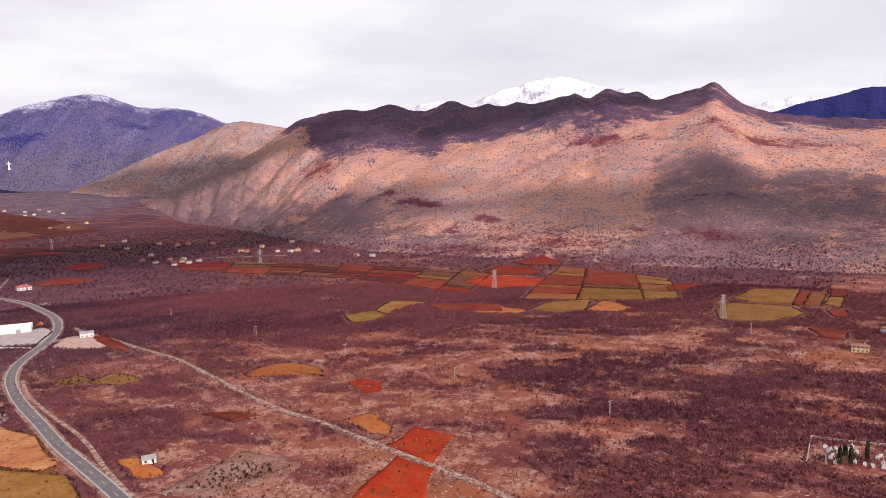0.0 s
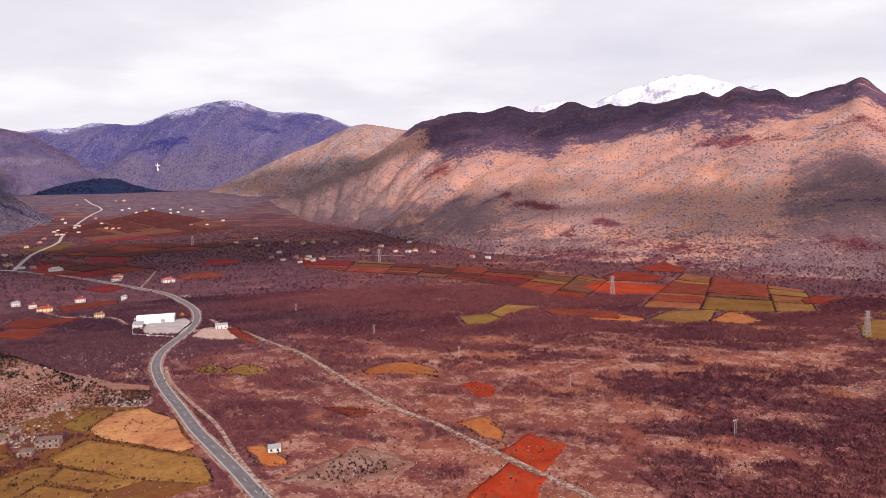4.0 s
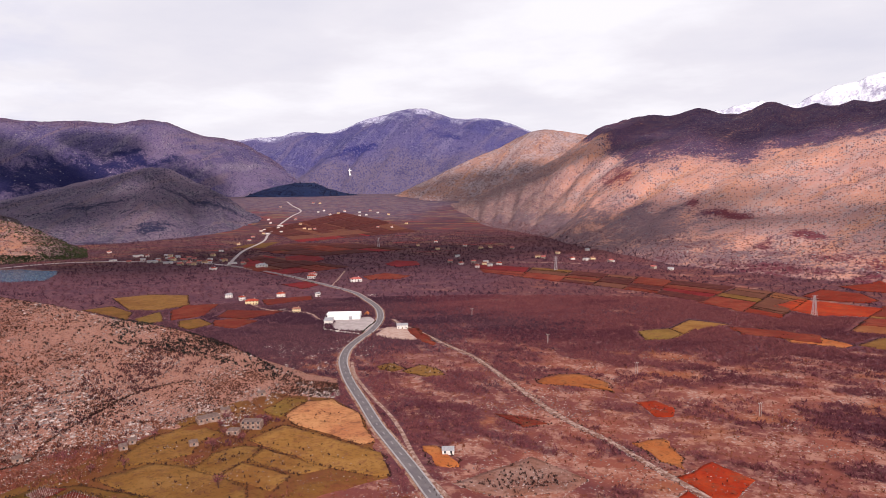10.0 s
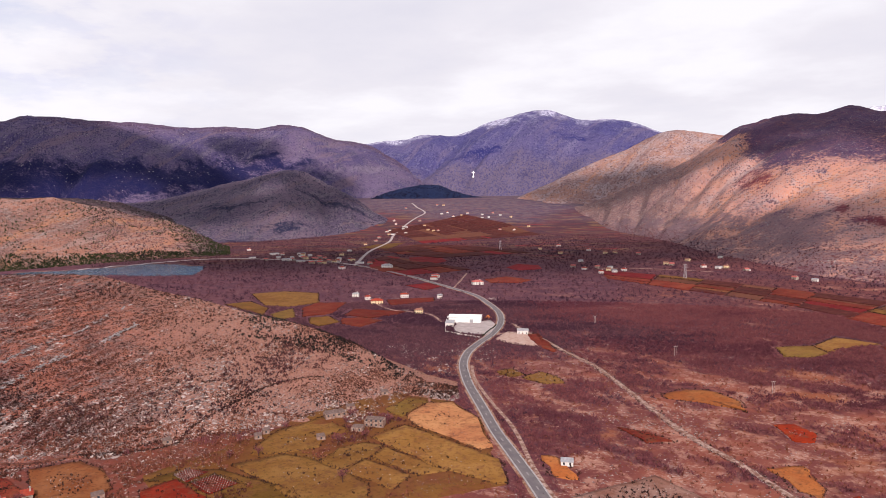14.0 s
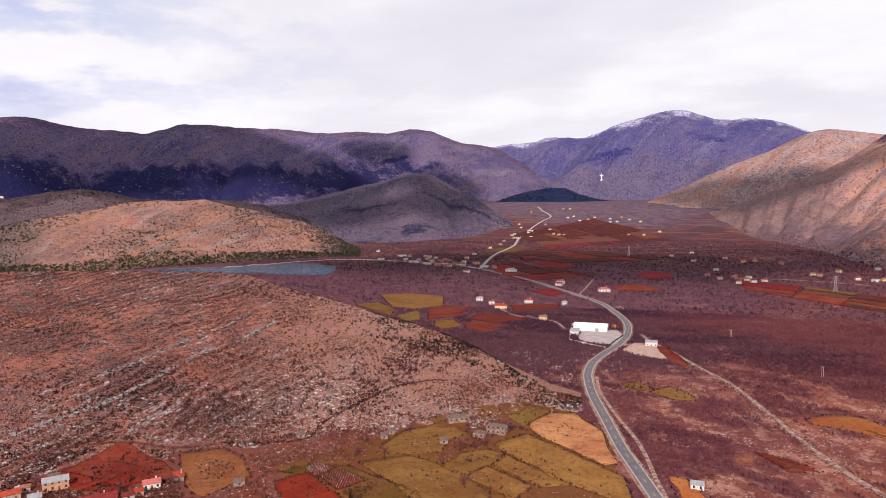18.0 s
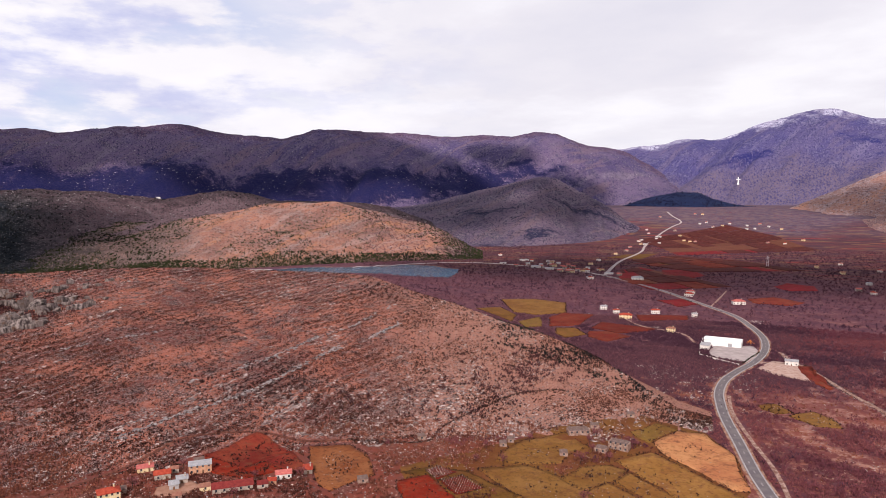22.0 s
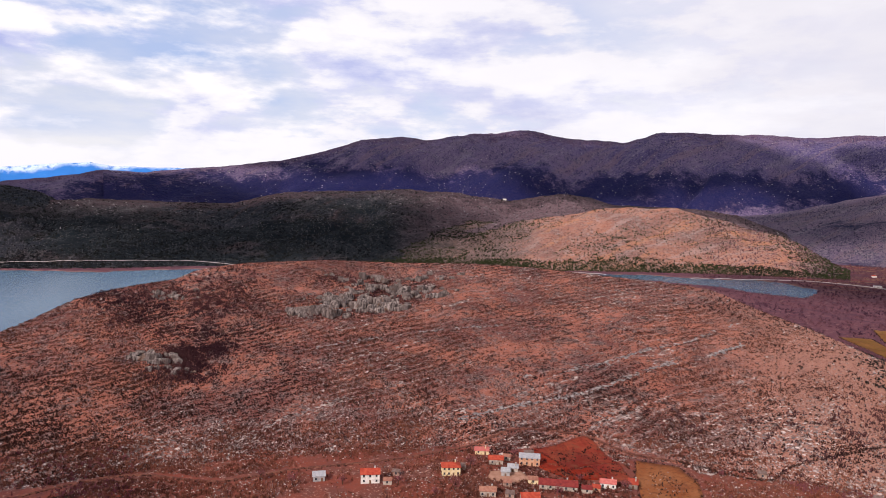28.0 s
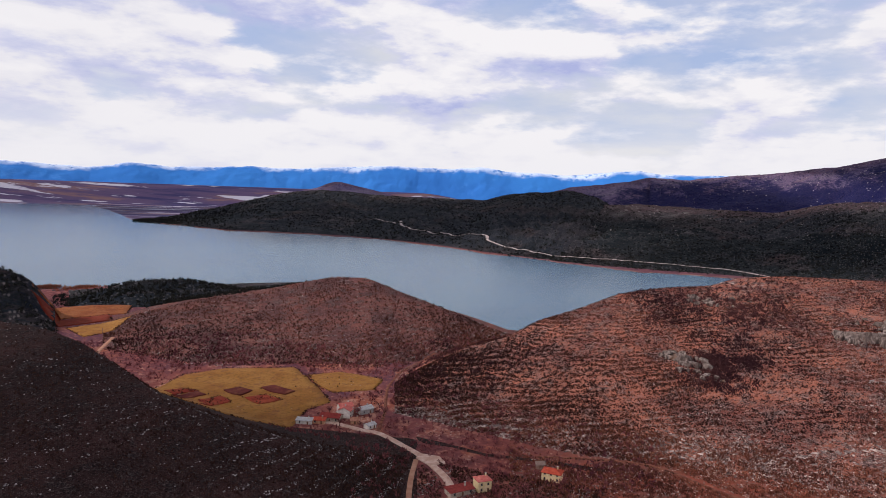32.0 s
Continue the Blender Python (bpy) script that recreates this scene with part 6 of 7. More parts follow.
# shrubs dotted over the far mountain sides
for key, name, table, n, s0, s1, sizes, mb, lab in (
        ("mountain_shrubs", "mountain_north", RIDGE_A, 12000, 0.02, 0.95, (1.4, 3.4), mat_hedge, "dark shrubs dotted over the limestone mountain"),
        ("mountain_foot_scrub", "mountain_north", RIDGE_A, 9000, 0.0, 0.16, (1.8, 3.4), mat_scrub, "red-brown scrub along the mountain's foot"),
        ("spur_shrubs", "mountain_spur", RIDGE_B, 1800, 0.05, 0.9, (2.0, 5.0), mat_hedge, "dark shrubs on the sunlit spur"),
        ("shoulder_shrubs", "mountain_shoulder", RIDGE_F, 9000, 0.02, 0.95, (2.2, 5.0), mat_navytwig, "dark trees over the wooded shoulder"),
        ("west_shrubs", "mountain_west", RIDGE_D, 12000, 0.05, 0.95, (2.4, 5.5), mat_navytwig, "dark trees in drifts over the purple range"),
        ("sunny_hill_trees", "sunny_hill", RIDGE_G, 14000, 0.0, 1.0, (2.6, 6.2), mat_green, "dark trees dotted over the sunlit hill"),
        ("sunny_hill_hem", "sunny_hill", RIDGE_G, 5200, 0.0, 0.17, (3.5, 7.0), mat_green, "belt of dark trees at the sunlit hill's foot"),
        ("lakeside_trees", "lakeside_hill", RIDGE_H, 20000, 0.0, 0.98, (3.0, 7.0), mat_deep, "evergreen wood over the lakeside hill"),
        ("peninsula_trees", "peninsula", RIDGE_M, 12000, 0.0, 0.98, (3.5, 8.0), mat_deep, "evergreen wood over the peninsula"),
        ("knoll_trees", "wooded_knoll", RIDGE_E, 4000, 0.0, 1.0, (5.0, 9.0), mat_navytwig, "dark trees on the knoll")):
    t = np.array(table, float)
    b = r.uniform(t[0, 0], t[-1, 0], n)
    s = r.uniform(s0, s1, n)
    P = on_ridge(name, b, s)
    dens = fractal(P[:, 0], P[:, 1], 170, 4, 481) > r.uniform(-0.55, 0.40, n)
    keep = dens if "hem" not in key and "foot" not in key else fractal(P[:, 0], P[:, 1], 120, 3, 483) > r.uniform(-0.6, 0.2, n)
    if key == "lakeside_trees":
        keep = keep & (r.uniform(0, 1, n) < 0.3 + 0.7 * smooth(82, 92, b))
    if key == "sunny_hill_trees":
        keep = fractal(P[:, 0], P[:, 1], 110, 4, 485) + 0.55 * smooth(73, 81, b) + 0.45 * smooth(58, 53, b) + 0.25 * smooth(0.7, 1.0, s) > r.uniform(-0.15, 0.75, n)
    P = P[keep] - (0, 0, 0.4)
    scatter(key, ROUND_BUSHES if mb in (mat_green, mat_deep, mat_navytwig) else SMALL_BUSHES, P, r.uniform(*sizes, len(P)), mb, lab, "shrubs", 19)
# pale rocks over the mountain sides
for key, name, table, n, s0, s1, sizes, lab in (
        ("mountain_rocks", "mountain_north", RIDGE_A, 22000, 0.05, 0.98, (1.5, 4.5), "pale rocks scattered over the mountain"),
        ("lakeside_rocks", "lakeside_hill", RIDGE_H, 2600, 0.4, 1.0, (2.0, 6.0), "grey rock ledges on the lakeside hill"),
        ("west_rocks", "mountain_west", RIDGE_D, 6000, 0.1, 1.0, (3.0, 8.0), "grey rocks on the purple range")):
    t = np.array(table, float)
    b, s = r.uniform(t[0, 0], t[-1, 0], n), r.uniform(s0, s1, n)
    P = on_ridge(name, b, s)
    P = P[fractal(P[:, 0], P[:, 1] + P[:, 2] * 2, 140, 4, 491) > r.uniform(-0.25, 0.45, n)]
    scatter(key, STONES, P, r.uniform(*sizes, len(P)), mat_greystone, lab, "rocks", 20)

# hedges and tumbled walls between the fields
hedge, wall_stones = [], []
for kind, pts in edges_of_fields:
    P = np.array(pts, float)
    if np.hypot(*P.mean(0)) > 1300 or kind in ("plough",):
        continue
    for a, b in zip(P, np.roll(P, -1, 0)):
        n = int(np.hypot(*(b - a)) / 0.8)
        u = r.uniform(0, 1, n)[:, None]
        q = a + (b - a) * u + r.normal(0, 0.75, (n, 2))
        hedge.append(q[r.uniform(0, 1, n) < (0.95 if kind not in ("scarlet", "stony") else 0.25)])
        if kind in ("scarlet", "stony"):
            m = int(np.hypot(*(b - a)) / 0.9)
            wall_stones.append(a + (b - a) * r.uniform(0, 1, m)[:, None] + r.normal(0, 0.35, (m, 2)))
for L, off in ((along(TRACK, 2.0), 2.4), (along(TRACK, 2.0), -2.4)):
    T = np.gradient(L, axis=0)
    N = np.stack([-T[:, 1], T[:, 0]], -1) / (np.linalg.norm(T, axis=1)[:, None] + 1e-9)
    for k in range(3):
        wall_stones.append(L + N * off + r.normal(0, 0.5, L.shape))
    hedge.append(L + N * off * 1.3 + r.normal(0, 1.0, L.shape))
L = along(FOOT_TRACK, 1.2)
hedge.append(L + r.normal(0, 0.9, L.shape) + (2.4, 0))
L = along(OLD_WALL, 0.5)
hedge.append(L + r.normal(0, 0.7, L.shape))
hedge.append(L + r.normal(0, 0.9, L.shape))
L = along(PATHWAY, 2.5)
hedge.append(L + r.normal(0, 1.0, L.shape) + (-3.5, -2.5))
Hd, Ws = np.concatenate(hedge), np.concatenate(wall_stones)
scatter("hedges", SMALL_BUSHES, settle(Hd[:, 0], Hd[:, 1]), r.uniform(0.7, 1.2, len(Hd)) ** 1.6 * r.uniform(0.8, 1.5, len(Hd)), mat_hedge, "dark hedges between the fields", "hedge", 21)
scatter("wall_stones", STONES, settle(Ws[:, 0], Ws[:, 1], 0), r.uniform(0.5, 1.1, len(Ws)), mat_stone, "tumbled drystone walls between the plots", "stones", 22)
# sprinkled pale stones, tufts in the near fields
spr = []
for kind, pts in edges_of_fields:
    P = np.array(pts, float)
    if np.hypot(*P.mean(0)) < 620 and kind in ("straw", "hay", "meadow", "moss", "clay", "stony", "scarlet", "rust", "red"):
        m = {"stony": 420, "clay": 110, "rust": 90, "red": 60}.get(kind, 34)
        w = r.dirichlet(np.ones(len(P)) * 0.8, m)
        spr.append(w @ P)
Sp = np.concatenate(spr)
half = len(Sp) // 3
r.shuffle(Sp)
P = settle(Sp[:, 0], Sp[:, 1], 0) + (0, 0, 0.35)
scatter("strewn_stones", STONES, P[half:], r.uniform(0.4, 1.0, len(P) - half), mat_stone, "pale stones strewn in the fields", "stones", 23)
scatter("field_tufts", SMALL_BUSHES, P[:half], r.uniform(0.8, 2.0, half), mat_hedge, "dark tufts in the fields", "scrub", 24)
# vine stakes
st = []
for kind, pts in edges_of_fields:
    P = np.array(pts, float)
    if kind == "vine" and np.hypot(*P.mean(0)) < 500:
        e1, e2 = P[1] - P[0], P[-1] - P[0]
        for u in np.linspace(0.05, 0.95, 9):
            for v in np.linspace(0.05, 0.95, 10):
                st.append(P[0] + e1 * u + (e2 + (P[2] - P[1] - e2) * u * 0.6) * v)
St = np.array(st)
stake = (np.array([(-0.16, 0, 0), (0.16, 0, 0), (0, 0, 1), (0, -0.16, 0), (0, 0.16, 0), (0, 0, 1.02)]), np.array([(0, 1, 2), (3, 4, 5)]))
scatter("vine_stakes", [stake], settle(St[:, 0], St[:, 1], -0.3), np.full(len(St), 1.7), mat_stone, "pale stakes in the vineyard rows", "stakes", 25)

# ---- buildings ----
def wall_material(name, a, b):
    p = Paint(name, 0.85)
    c = p.mix(p.step(p.noise(1.6, 4), 0.35, 0.68), a, b)
    p.bump(p.noise(0.3, 3), 0.3, 0.05)
    return p.done(p.mix(p.math("MULTIPLY", p.step(p.noise(0.5, 4), 0.58, 0.75), 0.4), c, tuple(v * 0.6 for v in a)))


def roof_material(name, a, b):
    p = Paint(name, 0.8)
    n = p.tree.nodes.new("ShaderNodeTexWave")
    n.inputs["Scale"].default_value, n.inputs["Distortion"].default_value = 1.0, 0.5
    p.link(p.coord, n.inputs["Vector"])
    c = p.mix(p.step(p.noise(1.8, 4), 0.35, 0.65), a, b)
    c = p.mix(p.math("MULTIPLY", n.outputs["Fac"], 0.35), c, tuple(v * 0.5 for v in a))
    p.bump(n.outputs["Fac"], 0.4, 0.08)
    return p.done(c)


WALLS = {"white": wall_material("white_plaster", (0.54, 0.50, 0.48), (0.70, 0.66, 0.63)), "cream": wall_material("cream_plaster", (0.60, 0.46, 0.26), (0.68, 0.55, 0.36)),
         "stone": wall_material("rubble_wall", (0.26, 0.21, 0.18), (0.42, 0.35, 0.30)), "orange": wall_material("orange_block", (0.42, 0.20, 0.12), (0.50, 0.30, 0.20)), "ruin": wall_material("ruined_wall", (0.17, 0.095, 0.075), (0.33, 0.23, 0.19)), "grey": wall_material("grey_render", (0.26, 0.25, 0.26), (0.36, 0.34, 0.34))}
ROOFS = {"red": roof_material("red_tiles", (0.30, 0.042, 0.026), (0.40, 0.078, 0.045)), "old": roof_material("old_tiles", (0.26, 0.11, 0.08), (0.34, 0.17, 0.12)),
         "grey": roof_material("grey_sheet", (0.30, 0.30, 0.32), (0.40, 0.40, 0.42)), "pink": roof_material("pink_tiles", (0.40, 0.10, 0.09), (0.50, 0.16, 0.14)), "slate": roof_material("broken_slab", (0.13, 0.085, 0.075), (0.20, 0.145, 0.13)), "dark": roof_material("maroon_sheet", (0.16, 0.025, 0.025), (0.22, 0.04, 0.035))}
p = Paint("window_glass", 0.15)
mat_glass = p.done((0.03, 0.035, 0.045))
p = Paint("door_wood", 0.6)
mat_door = p.done(p.mix(p.noise(0.4, 3), (0.12, 0.06, 0.04), (0.18, 0.10, 0.06)))


def house(label, w, d, h, wall="white", roof="red", form="gable", windows=3, name="house", group="", eave=0.5, floors=1, chimney=True):
    """A house at the origin with its front towards -y: walls, roof, windows, door and chimney."""
    top = new(name)
    tagged(top, label, name.replace("_", " "), group)
    bm = box(bmesh.new(), -w / 2, w / 2, -d / 2, d / 2, -1.5, h)
    rise = d * 0.24
    if form == "gable":
        a = [bm.verts.new((sx * w / 2, sy * d / 2, h)) for sx, sy in ((-1, -1), (-1, 1), (1, -1), (1, 1))]
        g = [bm.verts.new((sx * w / 2, 0, h + rise)) for sx in (-1, 1)]
        bm.faces.new((a[0], a[1], g[0]))
        bm.faces.new((a[3], a[2], g[1]))
    part("wall", bm, WALLS[wall], top)
    bm = bmesh.new()
    x1, y1, t = w / 2 + eave, d / 2 + eave, 0.25
    low = h - eave * 0.45
    if form == "gable":
        for sy in (-1, 1):
            v = [bm.verts.new(q) for q in ((-x1, sy * y1, low), (x1, sy * y1, low), (x1, 0, h + rise), (-x1, 0, h + rise),
                                           (-x1, sy * y1, low + t), (x1, sy * y1, low + t), (x1, 0, h + rise + t), (-x1, 0, h + rise + t))]
            for f in ((0, 1, 2, 3), (7, 6, 5, 4), (0, 4, 5, 1), (1, 5, 6, 2), (3, 2, 6, 7), (0, 3, 7, 4)):
                bm.faces.new([v[k] for k in f])
    elif form == "hip":
        e = [bm.verts.new(q) for q in ((-x1, -y1, low), (x1, -y1, low), (x1, y1, low), (-x1, y1, low))]
        u = [bm.verts.new(q) for q in ((-x1, -y1, low + t), (x1, -y1, low + t), (x1, y1, low + t), (-x1, y1, low + t))]
        k = max(0.4, (w - d) / 2)
        g = [bm.verts.new((-k, 0, h + rise)), bm.verts.new((k, 0, h + rise))]
        bm.faces.new(e[::-1])
        for i in range(4):
            bm.faces.new((e[i], e[(i + 1) % 4], u[(i + 1) % 4], u[i]))
        bm.faces.new((u[0], u[1], g[1], g[0]))
        bm.faces.new((u[1], u[2], g[1]))
        bm.faces.new((u[2], u[3], g[0], g[1]))
        bm.faces.new((u[3], u[0], g[0]))
    else:
        v = [bm.verts.new(q) for q in ((-x1, -y1, h - 0.1), (x1, -y1, h - 0.1), (x1, y1, h + 0.5), (-x1, y1, h + 0.5),
                                       (-x1, -y1, h + 0.15), (x1, -y1, h + 0.15), (x1, y1, h + 0.75), (-x1, y1, h + 0.75))]
        for f in ((3, 2, 1, 0), (4, 5, 6, 7), (0, 1, 5, 4), (1, 2, 6, 5), (2, 3, 7, 6), (3, 0, 4, 7)):
            bm.faces.new([v[k] for k in f])
    bmesh.ops.recalc_face_normals(bm, faces=bm.faces)
    part("roof", bm, ROOFS[roof], top)
    for fl in range(floors):
        z0 = 1.0 + fl * 2.9
        for k in range(windows):
            cx = -w / 2 + w * (k + 0.5) / windows
            for sy in (-1, 1):
                if sy == -1 and fl == 0 and k == windows // 2 and chimney:
                    part("door", box(bmesh.new(), cx - 0.55, cx + 0.55, -d / 2 - 0.05, -d / 2 + 0.1, 0, 2.1), mat_door, top)
                    continue
                y0, y9 = sorted((sy * (d / 2 + 0.04), sy * (d / 2 - 0.12)))
                pane = part("window", box(bmesh.new(), cx - 0.55, cx + 0.55, y0, y9, z0, z0 + 1.3), mat_glass, top)
                if not group.startswith("far"):
                    s0, s9 = sorted((sy * (d / 2 + 0.20), sy * (d / 2 - 0.05)))
                    part("sill", box(bmesh.new(), cx - 0.7, cx + 0.7, s0, s9, z0 - 0.16, z0 - 0.01), WALLS["stone"], pane)
    if chimney and form != "flat":
        stack = part("chimney", box(bmesh.new(), w * 0.22, w * 0.22 + 0.7, 0.3, 1.0, h, h + rise + 1.0), WALLS[wall], top)
        part("cap", box(bmesh.new(), w * 0.22 - 0.12, w * 0.22 + 0.82, 0.18, 1.12, h + rise + 1.0, h + rise + 1.18), ROOFS["grey"], stack, "flat grey chimney cap")
    return top


def stand(ob, x, y, turn, sink=0.0):
    """Stands a thing on the land, turned by degrees."""
    ob.matrix_world = pose(x, y, float(height_at(x, y)) - sink, 0, 0, turn)
    block([(x - 6, y - 6), (x + 6, y - 6), (x + 6, y + 6), (x - 6, y + 6)])
    return ob


def facing(x, y):
    """The turn by which a front looks towards the middle of the place."""
    return math.degrees(math.atan2(y, x)) - 90


# the farms below the terraced hill
stand(house("white two-storey farmhouse with a red tiled roof", 11, 8, 5.6, "white", "red", "gable", 3, floors=2), -396, 4, facing(-396, 4))
stand(house("cream farmhouse with a red hipped roof", 11, 8, 5.4, "cream", "red", "hip", 4, floors=2), -403, 53, facing(-403, 53) + 5)
stand(house("small house with a bright red roof", 9, 6, 3.4, "stone", "red", "gable", 2), -417, 84, facing(-417, 84))
stand(house("unfinished orange block house with a flat grey roof", 13, 7, 5.0, "orange", "grey", "flat", 4, floors=2, eave=0.3), -414, 105, facing(-414, 105))
stand(house("long low barn with a dark red roof", 22, 8, 3.0, "stone", "dark", "gable", 5, "barn"), -378, 113, facing(-378, 113))
stand(house("white cottage with a pink roof", 9, 6, 3.2, "white", "pink", "gable", 3), -377, 143, facing(-377, 143))
stand(house("small shed with a red sheet roof", 5, 7, 2.8, "stone", "red", "shed", 1, "shed"), -376, 158, facing(-376, 158))
stand(house("roofless grey stone house with a flat slab", 7, 6, 3.2, "grey", "grey", "flat", 2), -400, -26, facing(-400, -26))
stand(house("long low shed with a pale sheet roof", 9, 5, 2.6, "cream", "pink", "shed", 2, "shed"), -434, 78, facing(-434, 78))
stand(house("small stone hut with a grey roof", 6, 5, 2.8, "stone", "grey", "shed", 1, "hut"), -404, 92, facing(-404, 92))
stand(house("small stone hut with a grey roof", 5, 5, 3.2, "grey", "grey", "flat", 1, "hut"), -398, 86, facing(-398, 86))
stand(house("old stone house with a weathered roof", 9, 6, 3.4, "stone", "old", "gable", 3), -372, 70, facing(-372, 70))
stand(house("old stone house with a red roof", 10, 7, 3.4, "stone", "red", "gable", 3), -362, 92, facing(-362, 92) + 8)
for x, y, w, wl, rf in ((-391, 14, 5, "stone", "old"), (-409, 60, 6, "ruin", "slate"), (-422, 92, 5, "stone", "old"), (-427, 108, 6, "ruin", "slate"), (-371, 128, 6, "stone", "dark"), (-383, 84, 5, "ruin", "old"), (-386, 100, 6, "cream", "old"), (-368, 82, 5, "ruin", "slate"), (-372, 134, 5, "orange", "red"), (-403, 20, 4, "ruin", "slate")):
    stand(house("low weathered stone outbuilding among the farms", w, w * 0.75, 2.5, wl, rf, "shed", 1, "outbuilding", "farm outbuildings", chimney=False, eave=0.2), x, y, facing(x, y) + w * 9 - 50)
# houses near the hamlet road
stand(house("stone house with a bright red roof and a cream front", 11, 8, 5.0, "cream", "red", "hip", 3, floors=2), -356, -177, facing(-356, -177) - 12)
stand(house("tall cream house with a pink roof", 8, 7, 6.4, "cream", "pink", "hip", 2, floors=2), -318, -201, facing(-318, -201) + 25)
stand(house("low stone ruin with a cream wall", 6, 5, 2.6, "ruin", "slate", "flat", 1, "ruin", chimney=False), -366, -190, 30)
stand(house("long shed with a dark red roof", 15, 7, 2.8, "stone", "dark", "shed", 3, "shed"), -306, -208, facing(-306, -208) + 30)
stand(house("stone house with a red roof among bare trees", 9, 7, 3.6, "stone", "red", "gable", 3), -352, -120, facing(-352, -120))
# the hamlet by the ochre fields
stand(house("white hamlet house with a crimson roof", 10, 8, 5.6, "white", "pink", "gable", 3, floors=2), -360, -346, facing(-360, -346) + 20)
stand(house("white gabled hamlet house", 6, 9, 5.4, "white", "pink", "gable", 2, floors=2), -354, -340, facing(-354, -340) + 70)
stand(house("long hamlet barn with a dark red roof", 14, 8, 3.0, "stone", "dark", "gable", 3, "barn"), -343, -343, facing(-343, -343) - 20)
stand(house("shed with a bright red sheet roof", 9, 5, 2.6, "orange", "red", "shed", 2, "shed"), -333, -345, facing(-333, -345) - 15)
stand(house("shed with a pale grey sheet roof", 11, 5, 2.6, "white", "grey", "shed", 2, "shed"), -326, -352, facing(-326, -352) - 15)
stand(house("small hut with a grey roof and pale walls", 7, 5, 2.6, "white", "grey", "gable", 2, "hut"), -349, -312, facing(-349, -312) + 40)
stand(house("grey barn with a sheet roof", 11, 7, 3.4, "grey", "grey", "gable", 2, "barn"), -370, -336, facing(-370, -336) + 35)
stand(house("brick shed with an old roof", 6, 5, 2.6, "orange", "old", "shed", 1, "shed"), -349, -326, facing(-349, -326))
# ruins and sheds among the ochre fields
stand(house("long roofless stone ruin of pale rubble", 15, 8, 2.6, "ruin", "slate", "flat", 4, "ruin", chimney=False, eave=-0.6), -327, 337, facing(-327, 337) + 15)
stand(house("two-storey stone ruin with pink rubble walls", 13, 7, 4.8, "ruin", "slate", "flat", 4, "ruin", floors=2, chimney=False, eave=-0.6), -293, 340, facing(-293, 340) - 18)
stand(house("low wing of a stone ruin", 8, 6, 2.8, "ruin", "slate", "flat", 2, "ruin", chimney=False, eave=-0.5), -297, 327, facing(-297, 327) - 18)
for x, y, w in ((-341, 281, 4.5), (-344, 290, 4.0), (-326, 390, 5), (-326, 352, 6), (-383, 244, 5), (-344, 178, 6), (-306, 302, 5)):
    stand(house("small grey stone hut in the fields", w, 4, 2.8, "ruin", "slate", "flat", 1, "hut", "field huts", chimney=False, eave=0.1), x, y, facing(x, y) + 10)
stand(house("small white concrete hut beside scrub", 7, 5, 2.6, "white", "grey", "flat", 2, "hut", chimney=False, eave=0.2), -159, 351, facing(-159, 351))
# houses along the road and in the middle distance
stand(house("white roadside house with a flat pale roof", 12, 8, 4.2, "white", "grey", "flat", 3, eave=0.3), -346, 650, facing(-346, 650))
for x, y, wl, rf, w, lab in ((-608, 779, "white", "red", 14, "white house with a bright red roof"), (-607, 716, "cream", "red", 20, "long cream house with a red roof"), (-515, 689, "cream", "old", 12, "yellow farmhouse with an old roof"),
                             (-672, 745, "white", "grey", 12, "white house with a grey roof"), (-587, 947, "white", "pink", 22, "large white villa with a pink roof"), (-680, 956, "white", "red", 16, "white house with a bright red roof"),
                             (-695, 981, "white", "pink", 16, "white house with a pink roof"), (-866, 1055, "white", "grey", 26, "large white house behind dark trees"), (335, 540, "cream", "old", 15, "cream farmhouse with an old tiled roof"),
                             (396, 598, "white", "old", 14, "white farmhouse with an old tiled roof"), (-560, 800, "white", "grey", 9, "small white house beside scrub"), (-640, 735, "white", "red", 10, "small white house with a red roof")):
    stand(house(lab, w * 0.82, w * 0.5, 5.0, wl, rf, "hip", 4, floors=2), x, y, facing(x, y) + r.uniform(-15, 15))

# prototype houses of the far villages, then their copies
protos = [house("small white house in the far village", 9, 7, 4.5, "white", "red", "hip", 3, group="far village houses"),
          house("white flat-roofed house in the far village", 9, 6, 4.5, "white", "grey", "flat", 3, group="far village houses"),
          house("cream house with an old roof in the far village", 9, 7, 4.5, "cream", "old", "gable", 3, group="far village houses"),
          house("stone house with a pink roof in the far village", 9, 7, 4.2, "stone", "pink", "gable", 3, group="far village houses")]
FAR_HOUSES = [(-1253, 1133), (-1168, 1084), (-1199, 1148), (-1097, 1090), (-1053, 1030), (-1190, 1027), (-936, 1085), (-929, 993), (-1815, 1817), (-1750, 1815), (-1708, 1839), (-1706, 1907), (-1658, 1452), (-1731, 1640), (-1392, 1661), (-1312, 1550), (-1459, 1794),
              (-1442, 1865), (-1609, 2021), (-1446, 1796), (-1429, 1978), (-1572, 2122), (-1578, 2320), (-1498, 2302), (-1410, 2402), (-1364, 2381), (-1308, 2366), (-1164, 2129), (-1212, 2112), (-1156, 2225), (-1261, 1446), (-1167, 1276), (-1400, 2301), (-1709, 2435), (-1776, 2300), (-1422, 1172)]
